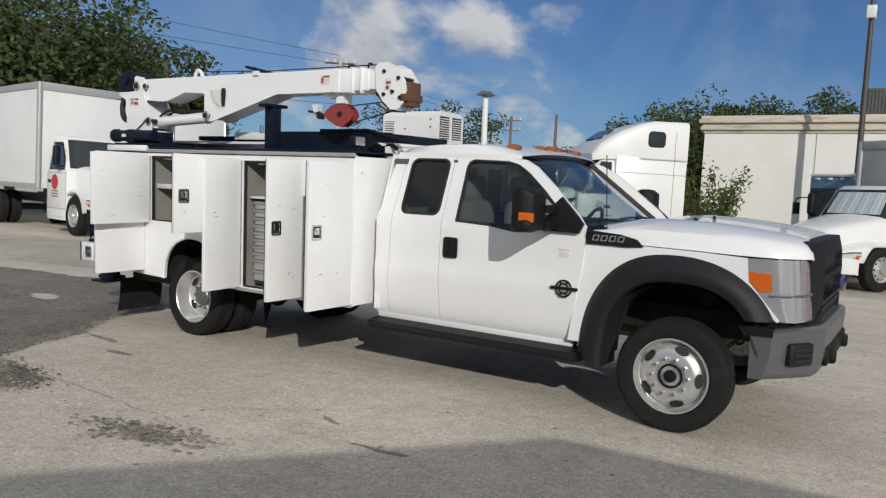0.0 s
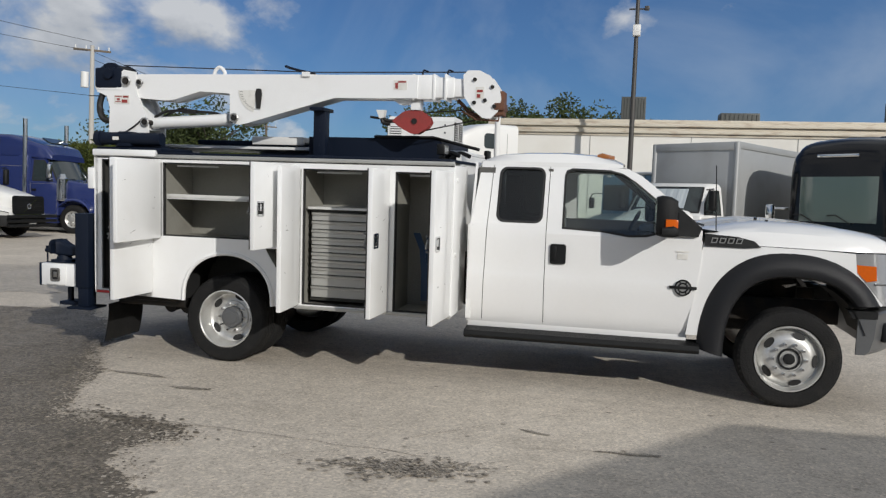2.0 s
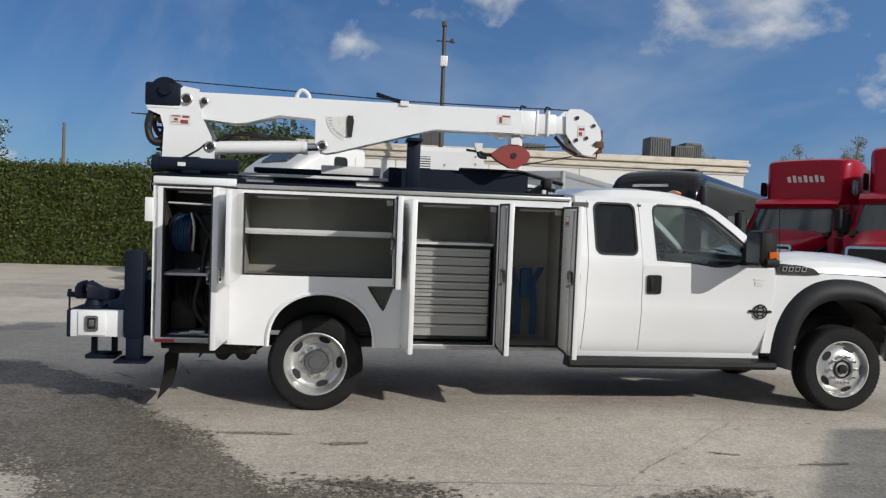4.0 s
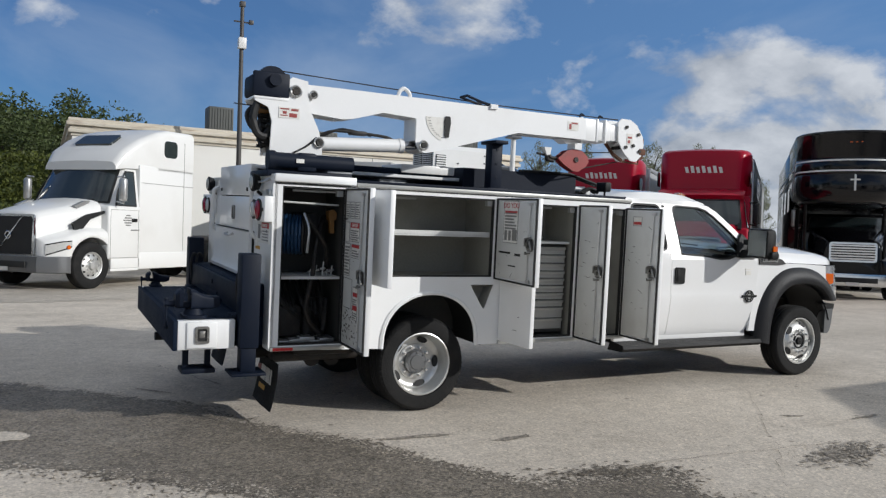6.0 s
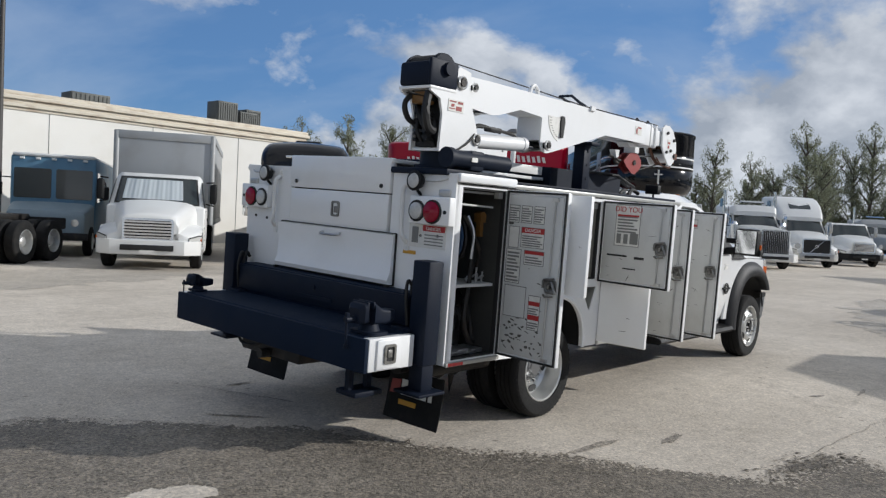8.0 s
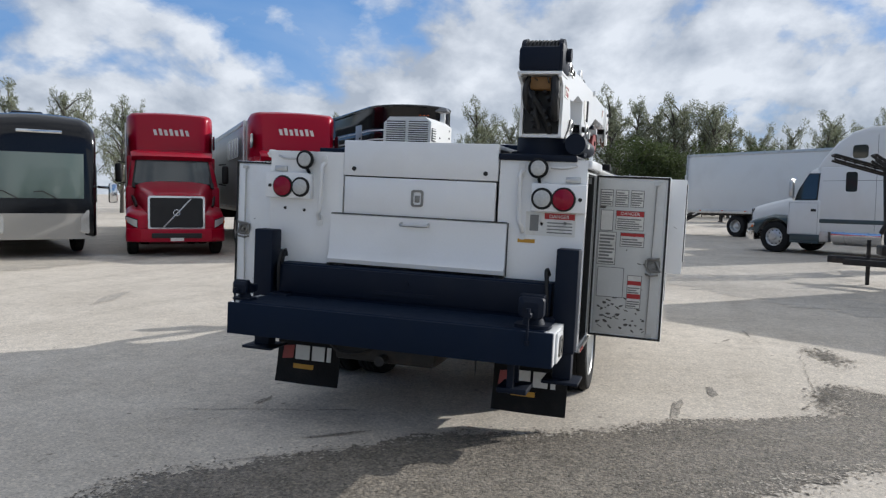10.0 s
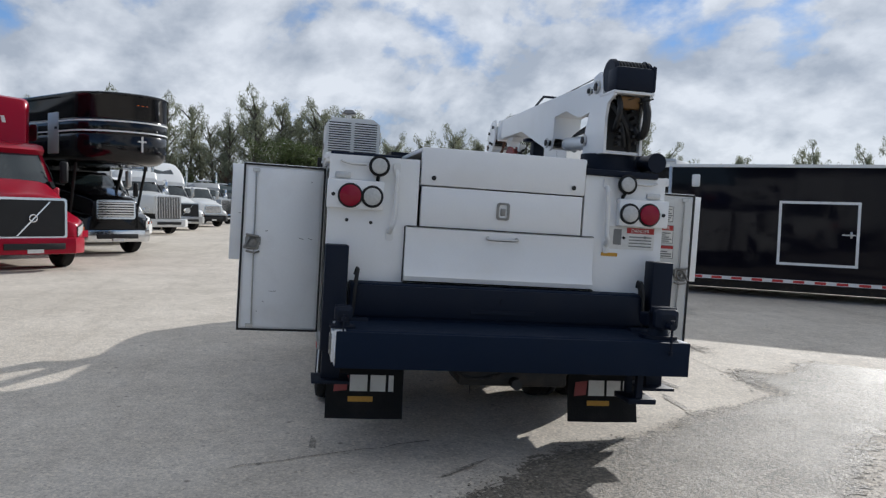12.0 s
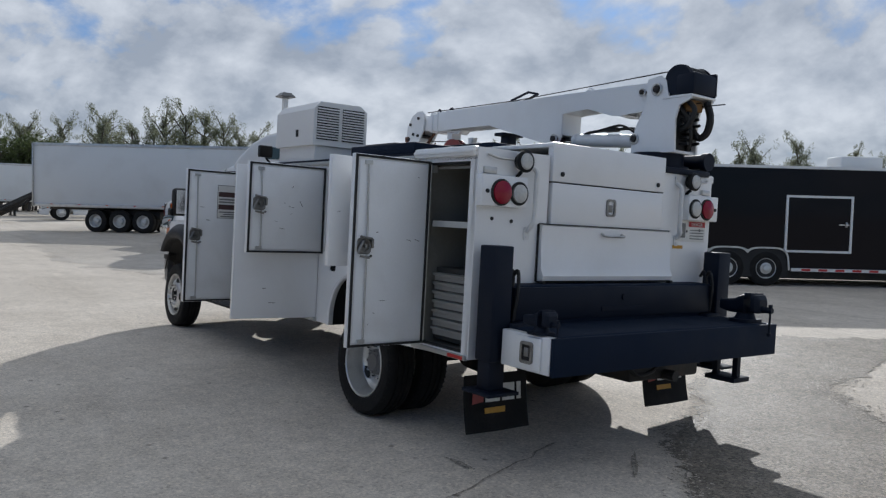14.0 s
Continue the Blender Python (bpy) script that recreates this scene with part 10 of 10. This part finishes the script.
# wispy pines along the far edge, from the east round to the south
for i in range(136):
    a = radians(31 - 100 * i / 135 + rt.uniform(-0.9, 0.9))
    d = 88 + rt.uniform(-6, 14) - (14 if a > 0.2 else 0)
    tall = 1.0 + 0.15 * math.exp(-((math.degrees(a) - 2) / 6) ** 2) - (0.26 if a < -0.45 else 0) - (0.12 if -0.40 < a < -0.10 else 0) - (0.33 if a > 0.33 else 0)
    tree("pine", i % 7, d * math.cos(a), d * math.sin(a), tall * rt.uniform(0.72, 1.38), rt.uniform(0, 360), "wispy Australian pine with thin grey-green foliage")
for i in range(9):
    x = 26 + i * 4.2 + rt.uniform(-1.5, 1.5)
    tree("pine", i % 4, x, 44 + rt.uniform(-5, 6), rt.uniform(0.75, 0.95), rt.uniform(0, 360), "wispy Australian pine behind the parked trucks")
for i in range(56):
    a = radians(30 - 98 * i / 55 + rt.uniform(-1.2, 1.2))
    tree("broad", i % 3, 85 * math.cos(a), 85 * math.sin(a), rt.uniform(0.36, 0.70), rt.uniform(0, 360), "low bushy tree at the foot of the pines")
# broad trees: behind the box trucks, beside the hall and beyond its roof
for i, (x, y, h) in enumerate(((-26.3, 9.3, 11.0), (-23.9, 9.7, 10.2), (-24.9, 11.9, 10.4), (-26.1, 13.6, 9.6), (-29.7, 18.3, 10.3), (-29.3, 19.9, 10.5), (-30.1, 21.8, 9.5))):
    tree("broad", i % 3, x, y, h / 8.2, 50 * i, "tall broad-leaved tree behind the box trucks")
for i, (x, y, h) in enumerate(((-10.6, 53.5, 10.0), (-8.2, 52.1, 11.0), (-6.9, 54.5, 11.4), (-5.4, 52.6, 11.6), (-3.7, 55.0, 11.2), (-2.5, 52.4, 11.0), (-1.0, 53.3, 10.8), (0.6, 55.5, 10.6), (2.0, 53.2, 10.0), (3.4, 54.0, 9.6))):
    tree("broad", i % 3, x, y, h / 8.2, 70 * i, "broad-leaved tree showing over the hall roof")
for i, (x, y, h) in enumerate(((-8.4, 34.4, 6.7), (-6.6, 34.7, 7.6), (-5.7, 35.7, 7.0), (-4.9, 37.8, 6.8), (-3.9, 36.4, 7.0), (-26.9, 39.5, 8.6), (-25.4, 40.3, 9.2), (-23.9, 40.5, 8.8), (-22.2, 40.0, 6.6), (-11.5, 35.5, 5.6), (-14.5, 36.5, 5.2))):
    tree("broad", i % 3, x, y, h / 8.2, 40 * i, "leafy tree standing behind the hedge")
for x, y, k_ in ((79.5, 2.9, 1.12), (80.5, 1.2, 1.16), (81, -0.1, 1.0), (80, -6.4, 0.98), (80.5, -7.8, 1.04), (81, -9.0, 0.98)):
    tree("broad", 1, x, y, k_, 31 * y, "ivy-covered low tree at the end of the yard")
# shrub at the hall corner
rng = np.random.default_rng(3)
bm = B()
tw = []
for i in range(34):
    a, ln = rng.uniform(0, 6.28), rng.uniform(1.2, 2.4)
    e = Vector((math.cos(a) * ln * 0.62, math.sin(a) * ln * 0.5, ln * 1.28))
    tube(bm, [(0, 0, 0), e * 0.5 + Vector((0, 0, 0.2)), e], 0.03, 5, 0.008)
    tw.append(np.array(e) * rng.uniform(0.4, 1.0, (90, 1)) + rng.normal(0, 0.16, (90, 3)))
bush = thing("shrub", "loose light-green shrub at the corner of the hall", "shrub", at(-0.9, 21.6, 0))
part("stems", bm, bark, bush)
part_mesh("foliage", leaf_mesh("foliage", np.concatenate(tw), 0.09, leaf_lime, 0.8, 0.4), None, bush, smooth=0)


def hedge(x0, x1, y0, y1, h):
    rng = np.random.default_rng(9)
    root = thing("hedge", "tall clipped green hedge", "hedge", at(0, 0, 0))
    bm = B()
    box(bm, x0 + 0.15, x1 - 0.15, y0 + 0.2, y1 - 0.15, 0, h - 0.2)
    part("core", bm, leaf_dark, root, smooth=0)
    n = 46000
    f = np.column_stack([rng.uniform(x0, x1, n), np.full(n, y0) + np.abs(rng.normal(0, 0.10, n)), rng.uniform(0.02, h, n)])
    f[:, 1] += 0.10 * np.sin(f[:, 0] * 2.1) * np.sin(f[:, 2] * 2.7)
    t = np.column_stack([rng.uniform(x0, x1, n // 3), rng.uniform(y0, y1, n // 3), h + rng.normal(0, 0.10, n // 3)])
    e = np.column_stack([np.full(n // 6, x1) - np.abs(rng.normal(0, 0.1, n // 6)), rng.uniform(y0, y1, n // 6), rng.uniform(0, h, n // 6)])
    part_mesh("leaves", leaf_mesh("leaves", np.concatenate([f, t, e]), 0.062, leaf_hedge, 0.9, 0.6), None, root, smooth=0, kind="stuff")


hedge(-34, -2.4, 21.0, 23.0, 3.45)
# black screen along the foot of the hedge
bm = B()
box(bm, -30, -12.2, 20.35, 20.40, 0, 1.35)
for i in range(8):
    cyl(bm, (-29.5 + i * 2.45, 20.34, 0), (-29.5 + i * 2.45, 20.34, 1.4), 0.03, seg=8)
solid("screen_fence", bm, plastic, "low black screen fence at the foot of the hedge", "fence")
# utility poles and wires
def utility_pole(x, y, h, label, arms, transformer):
    up = thing("utility_pole", label, "utility pole", at(x, y, 35), "utility poles")
    bm = B()
    cyl(bm, (0, 0, 0), (0, 0, h), 0.16, 0.10, 10)
    part("pole", bm, polewood if not transformer else palepole, up)
    for z in arms:
        bm = B()
        box(bm, -0.9, 0.9, -0.05, 0.05, h - z, h - z + 0.1)
        part("crossarm", bm, polewood, up)
        for dx in (-0.8, -0.3, 0.3, 0.8):
            bm = B()
            cyl(bm, (dx, 0, h - z + 0.1), (dx, 0, h - z + 0.28), 0.035, seg=8)
            part("insulator", bm, whitemetal, up)
    if transformer:
        for dx in (-0.35, 0.35):
            bm = B()
            cyl(bm, (dx, 0, h - 2.2), (dx, 0, h - 1.4), 0.2, seg=14)
            part("transformer", bm, whitemetal, up, "white drum transformer")
    return up


palepole = material("pale_concrete_pole", (0.50, 0.48, 0.44), 0.85, vary=0.15, scale=3, fine=40, bump=0.3)
utility_pole(-24.0, 28.6, 9.2, "pale concrete utility pole with two drum transformers", (0.3,), True)
utility_pole(-19.2, 48.2, 8.3, "dark wooden utility pole beyond the yard", (), False)
utility_pole(-27.0, 55.5, 9.1, "wooden utility pole with two crossarms", (0.4, 1.3), False)
for j, (z0, z1) in enumerate(((9.4, 15.0), (8.9, 13.0), (6.6, 8.2))):
    bm = B()
    pts = [(-24.0 - 30 * q, 28.6 - 32 * q, z0 + (z1 - z0) * q - 1.6 * q * (1 - q)) for q in (i / 14 for i in range(15))]
    tube(bm, pts, 0.011, 4)
    solid("overhead_wire", bm, gasket, "thin black overhead wire", "wire", group="overhead wires")
for j in range(2):
    bm = B()
    pts = [(-24.0 - 3 * q, 28.6 + 26.9 * q, 8.9 - 0.4 * j - 1.2 * q * (1 - q)) for q in (i / 10 for i in range(11))]
    tube(bm, pts, 0.012, 4)
    solid("overhead_wire", bm, gasket, "thin black overhead wire", "wire", group="overhead wires")
